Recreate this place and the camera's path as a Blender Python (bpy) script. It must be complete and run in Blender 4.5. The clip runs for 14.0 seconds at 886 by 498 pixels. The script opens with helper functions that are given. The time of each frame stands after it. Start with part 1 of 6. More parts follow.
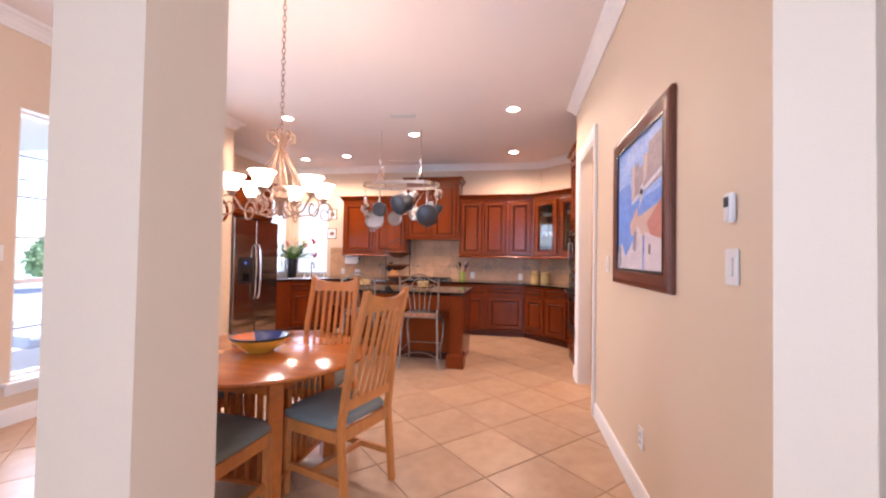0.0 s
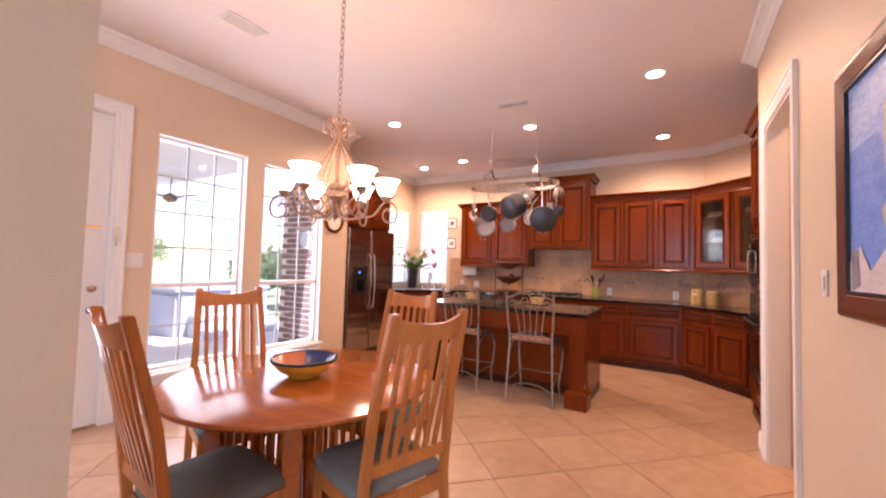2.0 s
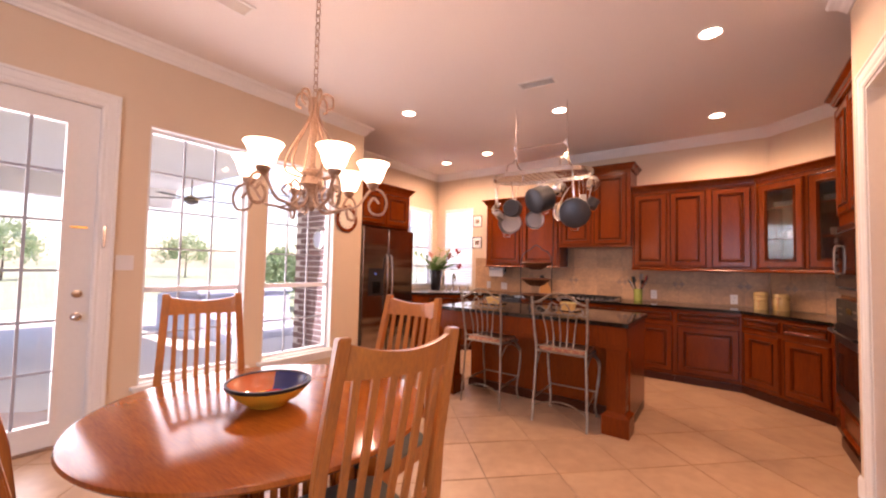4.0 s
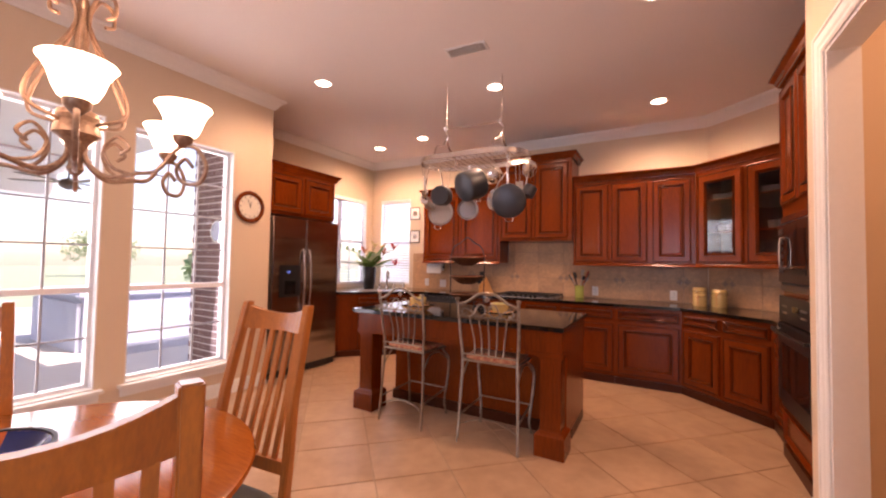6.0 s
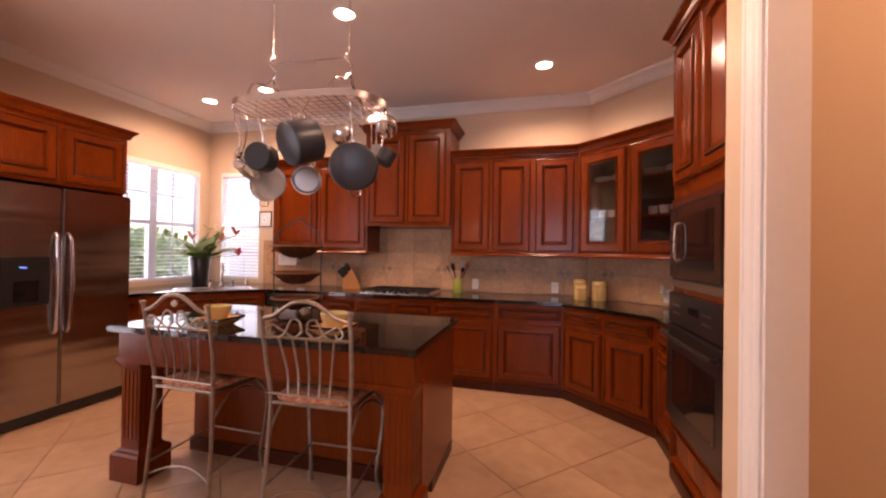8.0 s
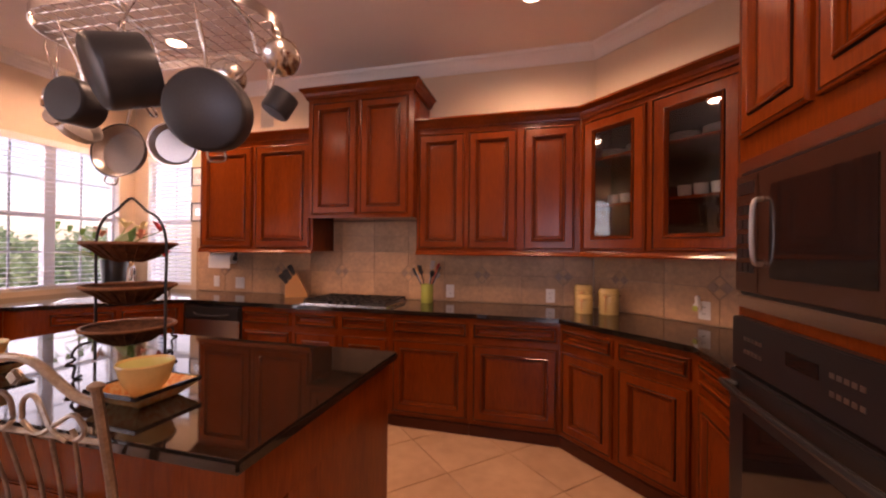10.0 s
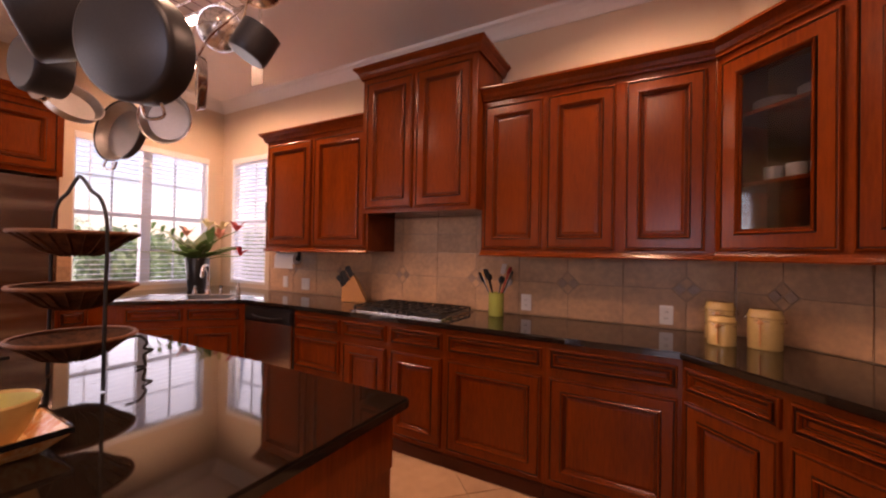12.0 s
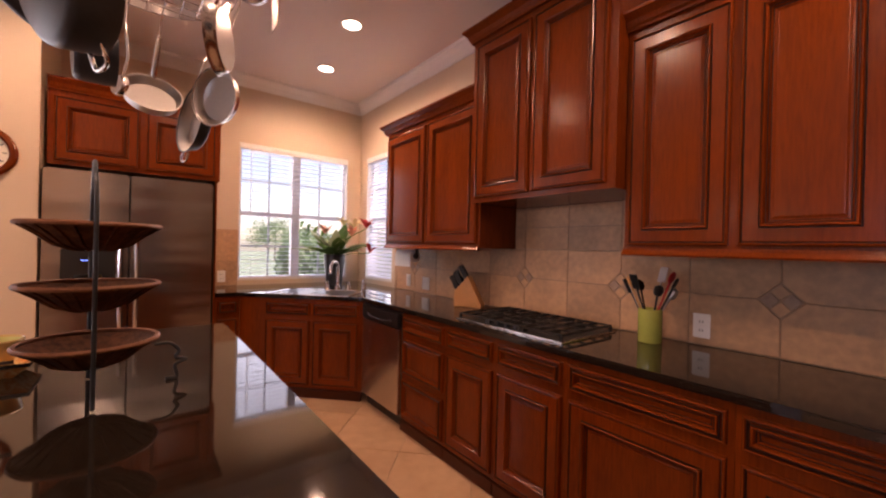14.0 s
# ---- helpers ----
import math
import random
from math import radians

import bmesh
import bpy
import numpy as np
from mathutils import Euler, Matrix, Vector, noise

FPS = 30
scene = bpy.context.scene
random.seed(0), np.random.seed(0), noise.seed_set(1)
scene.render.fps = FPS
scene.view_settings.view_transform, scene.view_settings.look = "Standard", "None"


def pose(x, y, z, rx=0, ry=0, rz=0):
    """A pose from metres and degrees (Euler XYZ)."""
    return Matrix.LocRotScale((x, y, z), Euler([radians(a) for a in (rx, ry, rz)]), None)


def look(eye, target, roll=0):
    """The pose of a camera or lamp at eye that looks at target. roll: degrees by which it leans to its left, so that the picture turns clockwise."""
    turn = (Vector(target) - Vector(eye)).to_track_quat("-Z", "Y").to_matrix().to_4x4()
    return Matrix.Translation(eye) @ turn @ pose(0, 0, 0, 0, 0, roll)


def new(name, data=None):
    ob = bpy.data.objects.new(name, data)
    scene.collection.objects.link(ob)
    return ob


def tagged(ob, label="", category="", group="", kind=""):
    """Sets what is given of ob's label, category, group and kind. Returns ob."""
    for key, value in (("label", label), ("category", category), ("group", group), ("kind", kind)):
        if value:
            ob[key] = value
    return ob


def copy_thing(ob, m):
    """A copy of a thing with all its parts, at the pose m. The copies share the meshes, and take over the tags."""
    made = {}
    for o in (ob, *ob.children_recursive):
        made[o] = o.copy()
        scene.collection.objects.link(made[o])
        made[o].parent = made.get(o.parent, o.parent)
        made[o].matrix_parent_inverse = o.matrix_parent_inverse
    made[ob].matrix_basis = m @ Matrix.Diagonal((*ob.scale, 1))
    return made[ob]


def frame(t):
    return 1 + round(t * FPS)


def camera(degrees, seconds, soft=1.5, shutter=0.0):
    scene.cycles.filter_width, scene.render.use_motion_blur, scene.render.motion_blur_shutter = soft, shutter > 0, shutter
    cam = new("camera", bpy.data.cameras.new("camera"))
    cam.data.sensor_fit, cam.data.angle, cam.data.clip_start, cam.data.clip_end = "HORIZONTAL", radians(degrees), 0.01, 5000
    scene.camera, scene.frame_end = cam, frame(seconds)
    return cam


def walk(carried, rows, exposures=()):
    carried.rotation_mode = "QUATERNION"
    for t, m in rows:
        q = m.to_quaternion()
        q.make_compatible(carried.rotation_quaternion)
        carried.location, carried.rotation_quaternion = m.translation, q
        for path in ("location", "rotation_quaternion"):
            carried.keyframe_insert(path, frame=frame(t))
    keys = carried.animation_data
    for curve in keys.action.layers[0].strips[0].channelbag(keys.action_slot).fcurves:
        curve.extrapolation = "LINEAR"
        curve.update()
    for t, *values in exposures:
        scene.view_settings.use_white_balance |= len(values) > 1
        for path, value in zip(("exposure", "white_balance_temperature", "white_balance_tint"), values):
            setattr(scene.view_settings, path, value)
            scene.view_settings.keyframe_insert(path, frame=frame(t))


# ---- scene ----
cam = camera(97.9, 14.0, 2.2)
PATH = [
    (0, (1.01, 1.707, 1.35), (0.649, 3.673, 1.393), 1.0),
    (0.5, (1.045, 1.903, 1.346), (0.533, 3.835, 1.403), 0.9),
    (1, (1.099, 2.111, 1.348), (0.4, 3.984, 1.417), 1.1),
    (1.5, (1.122, 2.301, 1.349), (0.243, 4.096, 1.427), 1.4),
    (2, (1.153, 2.473, 1.351), (0.116, 4.181, 1.437), 1.6),
    (2.5, (1.113, 2.628, 1.357), (-0.025, 4.27, 1.45), 1.9),
    (5, (1.033, 3.198, 1.358), (-0.152, 4.807, 1.443), 1.2),
    (5.5, (1.01, 3.381, 1.362), (-0.081, 5.055, 1.442), 1.3),
    (6, (1.013, 3.59, 1.359), (0.027, 5.329, 1.43), 1.0),
    (6.5, (1.007, 3.863, 1.341), (0.132, 5.66, 1.41), 0.7),
    (7, (0.993, 4.088, 1.35), (0.264, 5.95, 1.405), 1.1),
    (7.5, (1.0, 4.356, 1.364), (0.409, 6.266, 1.401), 1.3),
    (8, (0.994, 4.608, 1.387), (0.497, 6.545, 1.403), 0.9),
    (8.5, (1.043, 4.885, 1.397), (0.584, 6.832, 1.405), 0.6),
    (11, (1.079, 5.999, 1.391), (0.424, 7.889, 1.403), 0.7),
    (11.5, (1.073, 6.159, 1.373), (0.277, 7.993, 1.395), 1.0),
    (12, (1.092, 6.31, 1.367), (0.117, 8.056, 1.39), 1.1),
    (12.5, (1.083, 6.475, 1.356), (-0.069, 8.109, 1.386), 1.4),
    (13, (1.03, 6.62, 1.354), (-0.269, 8.14, 1.379), 1.4),
    (13.5, (0.984, 6.77, 1.364), (-0.458, 8.155, 1.371), 1.3),
    (14, (0.945, 6.937, 1.368), (-0.63, 8.17, 1.364), 1.4),
]
walk(cam, [(t, look(eye, target, roll)) for t, eye, target, roll in PATH], [(0, 2.27, 5900, 24), (1, 2.05, 6250, 30), (2.5, 1.93, 7100, 38), (5, 1.74, 7550, 40), (7.5, 1.57, 7500, 41), (8.5, 1.52, 7500, 43), (11, 1.25, 8250, 49), (14, 1.23, 7450, 40)])
# ---------- light ----------
world = bpy.data.worlds.new("sky")
scene.world = world
world.use_nodes = True
wn = world.node_tree
sky = wn.nodes.new("ShaderNodeTexSky")
sky.sky_type, sky.sun_disc = "NISHITA", False
SUN_EL, SUN_AZ = 58.0, 70.0
sky.sun_elevation, sky.sun_rotation = radians(SUN_EL), radians(SUN_AZ)
wn.links.new(sky.outputs[0], wn.nodes["Background"].inputs[0])
wn.nodes["Background"].inputs[1].default_value = 0.135
CEIL = 3.16


def lamp(name, kind, m, energy, color=(1, 1, 1), **more):
    d = bpy.data.lights.new(name, kind)
    d.energy, d.color = energy, color
    if "size" in more:
        d.shape, d.size, d.size_y = "RECTANGLE", more["size"][0], more["size"][1]
    if "radius" in more:
        d.shadow_soft_size = more["radius"]
    if "spot" in more:
        d.spot_size, d.spot_blend = radians(more["spot"]), 0.6
    if "angle" in more:
        d.angle = radians(more["angle"])
    ob = new(name, d)
    ob.matrix_world = m
    return ob


sx, sy = math.sin(radians(SUN_AZ)), math.cos(radians(SUN_AZ))
lamp("sun", "SUN", look((sx * 10, sy * 10, 10 * math.tan(radians(SUN_EL))), (0, 0, 0)), 3.3, (1, 0.95, 0.88), angle=0.6)
DAY = (0.86, 0.93, 1.0)
lamp("daylight_nook", "AREA", look((-3.25, 4.95, 1.45), (0, 4.9, 1.1)), 32, DAY, size=(2.4, 2.3))
lamp("daylight_door", "AREA", look((-3.2, 3.28, 1.3), (0, 3.28, 1.1)), 9, DAY, size=(0.6, 2.1))
lamp("daylight_sink", "AREA", look((-4.0, 8.4, 1.75), (0, 8.0, 1.2)), 11, DAY, size=(1.5, 1.7))
lamp("daylight_corner", "AREA", look((-3.1, 9.5, 1.75), (-2.6, 5, 1.2)), 6, DAY, size=(0.9, 1.7))
lamp("daylight_behind", "AREA", look((1.4, -2.1, 1.6), (0.3, 3, 1.3)), 98, (0.60, 0.79, 1.0), size=(4.0, 2.0))
WARM = (1.0, 0.74, 0.50)
CANS = [(0.98, 6.41), (-0.46, 7.20), (0.99, 8.33), (-1.97, 6.33), (-2.00, 8.25), (-2.89, 8.38)]
for cx, cy in CANS:
    lamp("downlight_bulb", "SPOT", look((cx, cy, CEIL - 0.03), (cx, cy, 0)), 30, WARM, radius=0.06, spot=161)

# added warm fill that brightens the side hall; no fixture belongs to it
lamp("hall_fill", "AREA", pose(2.7, 5.4, CEIL - 0.02), 8.5, (1.0, 0.66, 0.40), size=(0.4, 0.4))

# ---------- materials ----------


def material(name, color=(0.8, 0.8, 0.8), rough=0.5, metal=0.0, **more):
    """A principled material with large and small variation of its colour and gloss, and a fine bump."""
    m = bpy.data.materials.new(name)
    m.use_nodes = True
    nt = m.node_tree
    b = nt.nodes["Principled BSDF"]
    L = nt.links.new
    b.inputs["Roughness"].default_value = rough
    b.inputs["Metallic"].default_value = metal
    if "coat" in more:
        b.inputs["Coat Weight"].default_value = more["coat"]
        b.inputs["Coat Roughness"].default_value = more.get("coat_rough", 0.12)
    if "trans" in more:
        b.inputs["Transmission Weight"].default_value = more["trans"]
    if "spec" in more:
        b.inputs["Specular IOR Level"].default_value = more["spec"]
    if "emit" in more:
        b.inputs["Emission Color"].default_value = (*more["emit"][0], 1)
        b.inputs["Emission Strength"].default_value = more["emit"][1]
    tc = nt.nodes.new("ShaderNodeTexCoord")
    mp = nt.nodes.new("ShaderNodeMapping")
    mp.inputs["Scale"].default_value = more.get("stretch", (1, 1, 1))
    L(tc.outputs["Object"], mp.inputs[0])
    info = nt.nodes.new("ShaderNodeObjectInfo")
    shift = nt.nodes.new("ShaderNodeVectorMath")
    shift.operation = "MULTIPLY_ADD"
    comb = nt.nodes.new("ShaderNodeCombineXYZ")
    for i in range(3):
        L(info.outputs["Random"], comb.inputs[i])
    L(comb.outputs[0], shift.inputs[0])
    shift.inputs[1].default_value = (37.0, 17.0, 23.0)
    L(mp.outputs[0], shift.inputs[2])
    n1 = nt.nodes.new("ShaderNodeTexNoise")
    n1.inputs["Scale"].default_value = more.get("big", 3.0)
    n1.inputs["Detail"].default_value = 4
    n2 = nt.nodes.new("ShaderNodeTexNoise")
    n2.inputs["Scale"].default_value = more.get("small", 60.0)
    n2.inputs["Detail"].default_value = more.get("detail", 6)
    L(shift.outputs[0], n1.inputs[0])
    L(shift.outputs[0], n2.inputs[0])
    var = more.get("vary", 0.08)
    other = more.get("other", tuple(c * 0.6 for c in color))
    mix = nt.nodes.new("ShaderNodeMix")
    mix.data_type = "RGBA"
    mix.inputs["A"].default_value = (*color, 1)
    mix.inputs["B"].default_value = (*other, 1)
    ma = nt.nodes.new("ShaderNodeMath")
    ma.operation = "ADD"
    L(n1.outputs[0], ma.inputs[0])
    L(n2.outputs[0], ma.inputs[1])
    rg = nt.nodes.new("ShaderNodeMapRange")
    rg.inputs["From Min"].default_value, rg.inputs["From Max"].default_value = more.get("range", (0.7, 1.3))
    rg.inputs["To Max"].default_value = min(1.0, var * 6) if "other" not in more else 1.0
    if "piece" in more:
        # each piece of its own shade
        pc_, pa = nt.nodes.new("ShaderNodeMath"), nt.nodes.new("ShaderNodeMath")
        pc_.operation = "MULTIPLY_ADD"
        pc_.inputs[1].default_value, pc_.inputs[2].default_value = more["piece"], -more["piece"] / 2
        L(info.outputs["Random"], pc_.inputs[0])
        pa.operation = "ADD"
        L(ma.outputs[0], pa.inputs[0])
        L(pc_.outputs[0], pa.inputs[1])
        ma = pa
    L(ma.outputs[0], rg.inputs[0])
    L(rg.outputs[0], mix.inputs["Factor"])
    L(mix.outputs["Result"], b.inputs["Base Color"])
    rr = nt.nodes.new("ShaderNodeMapRange")
    rr.inputs["To Min"].default_value, rr.inputs["To Max"].default_value = rough * 0.85, min(1, rough * 1.2)
    L(n1.outputs[0], rr.inputs[0])
    L(rr.outputs[0], b.inputs["Roughness"])
    if more.get("bump", 0.1):
        bp = nt.nodes.new("ShaderNodeBump")
        bp.inputs["Strength"].default_value = more.get("bump", 0.1)
        bp.inputs["Distance"].default_value = more.get("dist", 0.002)
        L(n2.outputs[0], bp.inputs["Height"])
        L(bp.outputs[0], b.inputs["Normal"])
    return m


M_WALL = material("wall_paint", (0.63, 0.49, 0.35), 0.55, big=0.8, small=180, vary=0.02, bump=0.25)
M_CEIL = material("ceiling_paint", (0.74, 0.68, 0.64), 0.8, big=0.6, small=120, vary=0.02, bump=0.3)
M_TRIM = material("white_trim_paint", (0.73, 0.71, 0.675), 0.5, big=2, small=40, vary=0.02, bump=0.05)
M_TILE = material("floor_tile", (0.50, 0.32, 0.195), 0.32, big=2.2, small=11, other=(0.33, 0.195, 0.115), range=(0.55, 1.5), bump=0.04, piece=0.22)
M_GROUT = material("floor_grout", (0.39, 0.275, 0.18), 0.9, big=4, small=200, vary=0.06)
M_BACK = material("backsplash_tile", (0.56, 0.33, 0.18), 0.35, big=5, small=30, other=(0.36, 0.215, 0.125), range=(0.7, 1.3), bump=0.15, piece=0.3, spec=0.3)
M_BACKACC = material("backsplash_accent_tile", (0.33, 0.22, 0.15), 0.3, big=14, small=60, other=(0.22, 0.13, 0.09))
M_BGROUT = material("backsplash_grout", (0.36, 0.23, 0.145), 0.9, vary=0.05)
M_CAB = material("cherry_wood", (0.185, 0.033, 0.004), 0.20, big=1.4, small=20, stretch=(5, 5, 0.6), other=(0.098, 0.017, 0.003), range=(0.7, 1.4), spec=0.2, bump=0.03)
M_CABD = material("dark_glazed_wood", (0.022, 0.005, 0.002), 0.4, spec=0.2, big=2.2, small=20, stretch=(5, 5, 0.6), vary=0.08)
M_OAK = material("honey_oak", (0.56, 0.19, 0.038), 0.30, big=3, small=25, stretch=(6, 6, 0.6), other=(0.33, 0.115, 0.035), range=(0.7, 1.4), coat=0.3, bump=0.1)
M_TABLE = material("polished_table_wood", (0.44, 0.125, 0.020), 0.13, big=2, small=22, stretch=(0.8, 7, 1), other=(0.28, 0.07, 0.015), range=(0.75, 1.3), coat=0.0, spec=0.4, bump=0.02)
M_SEAT = material("grey_seat_cloth", (0.165, 0.175, 0.155), 0.9, big=6, small=300, vary=0.1, bump=0.6)
M_GRAN = material("black_granite", (0.010, 0.006, 0.004), 0.045, big=60, small=220, other=(0.028, 0.023, 0.018), range=(0.95, 1.4), bump=0.0, spec=0.6)
M_STEEL = material("brushed_steel", (0.64, 0.60, 0.58), 0.2, 1.0, big=0.7, small=60, stretch=(1, 1, 30), vary=0.012, bump=0.015)
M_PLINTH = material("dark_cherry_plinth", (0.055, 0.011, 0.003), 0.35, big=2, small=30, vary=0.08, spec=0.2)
M_FSTEEL = material("rippled_brushed_steel", (0.40, 0.36, 0.34), 0.19, 1.0, big=0.7, small=3.2, stretch=(0.25, 0.25, 1.7), vary=0.01, bump=1.0, dist=0.012, detail=1.0)
M_FRAME = material("reddish_brown_frame", (0.125, 0.030, 0.012), 0.35, big=4, small=60, vary=0.08)
M_SATIN = material("satin_steel", (0.46, 0.43, 0.41), 0.33, 1.0, big=5, small=90, vary=0.04, bump=0.03)
M_BLACK = material("black_plastic", (0.012, 0.012, 0.013), 0.3, vary=0.05)
M_SMOKE = material("dark_brown_glass", (0.035, 0.017, 0.012), 0.12, vary=0.03, bump=0)
M_BGLASS = material("black_oven_glass", (0.008, 0.007, 0.007), 0.06, vary=0.02, bump=0)
M_CHROME = material("polished_steel", (0.66, 0.62, 0.59), 0.19, 1.0, big=5, small=90, vary=0.04, bump=0.02)
M_PAN = material("dark_anodized_pan", (0.045, 0.048, 0.055), 0.38, 0.5, big=6, small=150, vary=0.08, bump=0.1)
M_PEWTER = material("pewter_iron", (0.33, 0.27, 0.21), 0.38, 0.85, big=20, small=120, other=(0.2, 0.15, 0.11), bump=0.2)
M_BRONZE = material("antique_bronze", (0.22, 0.13, 0.085), 0.42, 0.5, big=15, small=90, other=(0.42, 0.29, 0.21), bump=0.2)
M_WIN = material("white_window_frame", (0.80, 0.80, 0.80), 0.4, vary=0.02)
# backlit shade put into the colour: white bars drawn grey against the panes
M_MUNTIN_BACKLIT = material("backlit_muntin_grey", (0.36, 0.37, 0.40), 0.45, vary=0.03)
M_IRON = material("black_wrought_iron", (0.015, 0.014, 0.013), 0.5, 0.3, small=140, bump=0.2)
M_RUST = material("rust_brown_basket", (0.125, 0.042, 0.014), 0.7, small=90, big=26, other=(0.04, 0.012, 0.005), spec=0.15, bump=0.5)
M_RIM = material("rust_orange_rim", (0.21, 0.078, 0.03), 0.55, small=120, big=20, other=(0.12, 0.04, 0.015), spec=0.3, bump=0.4)
M_YEL = material("yellow_ceramic", (0.62, 0.43, 0.17), 0.22, vary=0.05, coat=0.3)
M_LIME = material("lime_ceramic", (0.42, 0.45, 0.10), 0.2, vary=0.04, coat=0.3)
M_WHITE = material("white_plastic", (0.74, 0.72, 0.70), 0.35, vary=0.02)
M_CONC = material("patio_concrete", (0.62, 0.61, 0.58), 0.85, big=1.5, small=30, vary=0.05)
M_BRICK = material("dark_brick", (0.22, 0.14, 0.14), 0.85, big=8, small=60, other=(0.14, 0.09, 0.095), bump=0.6)
M_MORT = material("mortar", (0.66, 0.63, 0.62), 0.9, small=90, bump=0.4)
M_GRASS = material("lawn", (0.29, 0.37, 0.25), 0.9, big=0.6, small=20, vary=0.1)
M_RED = material("red_petal", (0.55, 0.03, 0.025), 0.4, vary=0.08)
M_PINK = material("salmon_petal", (0.70, 0.28, 0.18), 0.45, vary=0.08)
M_PATIO = material("patio_ceiling_paint", (0.80, 0.80, 0.78), 0.7, vary=0.02)
M_TUB = material("blue_grey_siding", (0.46, 0.52, 0.66), 0.6, vary=0.05)
M_SHADE = material("frosted_glass_shade", (0.9, 0.85, 0.75), 0.4, emit=((1.0, 0.80, 0.58), 2.2), vary=0.02, bump=0)
def blind_material():
    m = bpy.data.materials.new("white_blind_slat")
    m.use_nodes = True
    nt = m.node_tree
    nt.nodes.remove(nt.nodes["Principled BSDF"])
    d, t, mix = nt.nodes.new("ShaderNodeBsdfDiffuse"), nt.nodes.new("ShaderNodeBsdfTranslucent"), nt.nodes.new("ShaderNodeMixShader")
    d.inputs[0].default_value = t.inputs[0].default_value = (0.78, 0.82, 0.90, 1)
    mix.inputs[0].default_value = 0.38
    nt.links.new(d.outputs[0], mix.inputs[1])
    nt.links.new(t.outputs[0], mix.inputs[2])
    nt.links.new(mix.outputs[0], nt.nodes["Material Output"].inputs[0])
    return m


def leaf_material(name="garden_leaf", dark=(0.20, 0.31, 0.17), pale=(0.33, 0.43, 0.27)):
    m = bpy.data.materials.new(name)
    m.use_nodes = True
    nt = m.node_tree
    nt.nodes.remove(nt.nodes["Principled BSDF"])
    d, t, mix = nt.nodes.new("ShaderNodeBsdfDiffuse"), nt.nodes.new("ShaderNodeBsdfTranslucent"), nt.nodes.new("ShaderNodeMixShader")
    geo, ramp = nt.nodes.new("ShaderNodeNewGeometry"), nt.nodes.new("ShaderNodeValToRGB")
    ramp.color_ramp.elements[0].color = (*dark, 1)
    ramp.color_ramp.elements[1].color = (*pale, 1)
    nt.links.new(geo.outputs["Random Per Island"], ramp.inputs[0])
    nt.links.new(ramp.outputs[0], d.inputs[0])
    nt.links.new(ramp.outputs[0], t.inputs[0])
    mix.inputs[0].default_value = 0.5
    nt.links.new(d.outputs[0], mix.inputs[1])
    nt.links.new(t.outputs[0], mix.inputs[2])
    nt.links.new(mix.outputs[0], nt.nodes["Material Output"].inputs[0])
    return m


M_FARLEAF = leaf_material()
M_LEAF = leaf_material("green_leaf", (0.09, 0.17, 0.05), (0.15, 0.26, 0.09))
M_BLIND = blind_material()
M_LED = material("blue_lamp", (0.1, 0.2, 0.8), 0.4, emit=((0.10, 0.25, 1.0), 1.5), vary=0.02, bump=0)
M_GLOW = material("downlight_lens", (0.9, 0.9, 0.85), 0.4, emit=((1.0, 0.85, 0.66), 8.0), vary=0.02, bump=0)


def glass_material(name, tint, rough=0.0):
    m = bpy.data.materials.new(name)
    m.use_nodes = True
    nt = m.node_tree
    nt.nodes.remove(nt.nodes["Principled BSDF"])
    t = nt.nodes.new("ShaderNodeBsdfTransparent")
    t.inputs[0].default_value = (*tint, 1)
    g = nt.nodes.new("ShaderNodeBsdfGlossy")
    g.inputs["Roughness"].default_value = rough
    lw = nt.nodes.new("ShaderNodeLayerWeight")
    lw.inputs[0].default_value = 0.5
    pw = nt.nodes.new("ShaderNodeMath")
    pw.operation = "POWER"
    pw.inputs[1].default_value = 5.0
    f = nt.nodes.new("ShaderNodeMath")
    f.operation = "MULTIPLY_ADD"
    f.inputs[1].default_value, f.inputs[2].default_value = 0.94, 0.06
    mix = nt.nodes.new("ShaderNodeMixShader")
    nt.links.new(lw.outputs["Facing"], pw.inputs[0])
    nt.links.new(pw.outputs[0], f.inputs[0])
    nt.links.new(f.outputs[0], mix.inputs[0])
    nt.links.new(t.outputs[0], mix.inputs[1])
    nt.links.new(g.outputs[0], mix.inputs[2])
    nt.links.new(mix.outputs[0], nt.nodes["Material Output"].inputs[0])
    return m


M_GLASS = glass_material("window_glass", (0.95, 0.97, 0.97))
M_CGLASS = glass_material("cabinet_glass", (0.78, 0.80, 0.82), 0.03)

# ---------- mesh helpers ----------


def part(name, bm, mat, parent=None, label="", smooth=False, at=None, bevel=0.0):
    """Links a bmesh as one mesh object under a thing or part."""
    bmesh.ops.recalc_face_normals(bm, faces=bm.faces)
    if bevel:
        bmesh.ops.bevel(bm, geom=[e for e in bm.edges if len(e.link_faces) == 2 and e.calc_face_angle(0) > 0.9], offset=bevel, segments=2, affect="EDGES", clamp_overlap=True)
    if smooth:
        for f in bm.faces:
            f.smooth = True
        for e in bm.edges:
            if len(e.link_faces) == 2 and e.calc_face_angle(0) > 0.7:
                e.smooth = False
    me = bpy.data.meshes.new(name)
    bm.to_mesh(me)
    bm.free()
    me.materials.append(mat)
    ob = new(name, me)
    if at is not None:
        ob.matrix_basis = at
    if parent is not None:
        ob.parent = parent
    if label:
        tagged(ob, label)
    return ob


def thing(name, m, label, category, group=""):
    ob = new(name)
    ob.matrix_basis = m
    return tagged(ob, label, category, group)


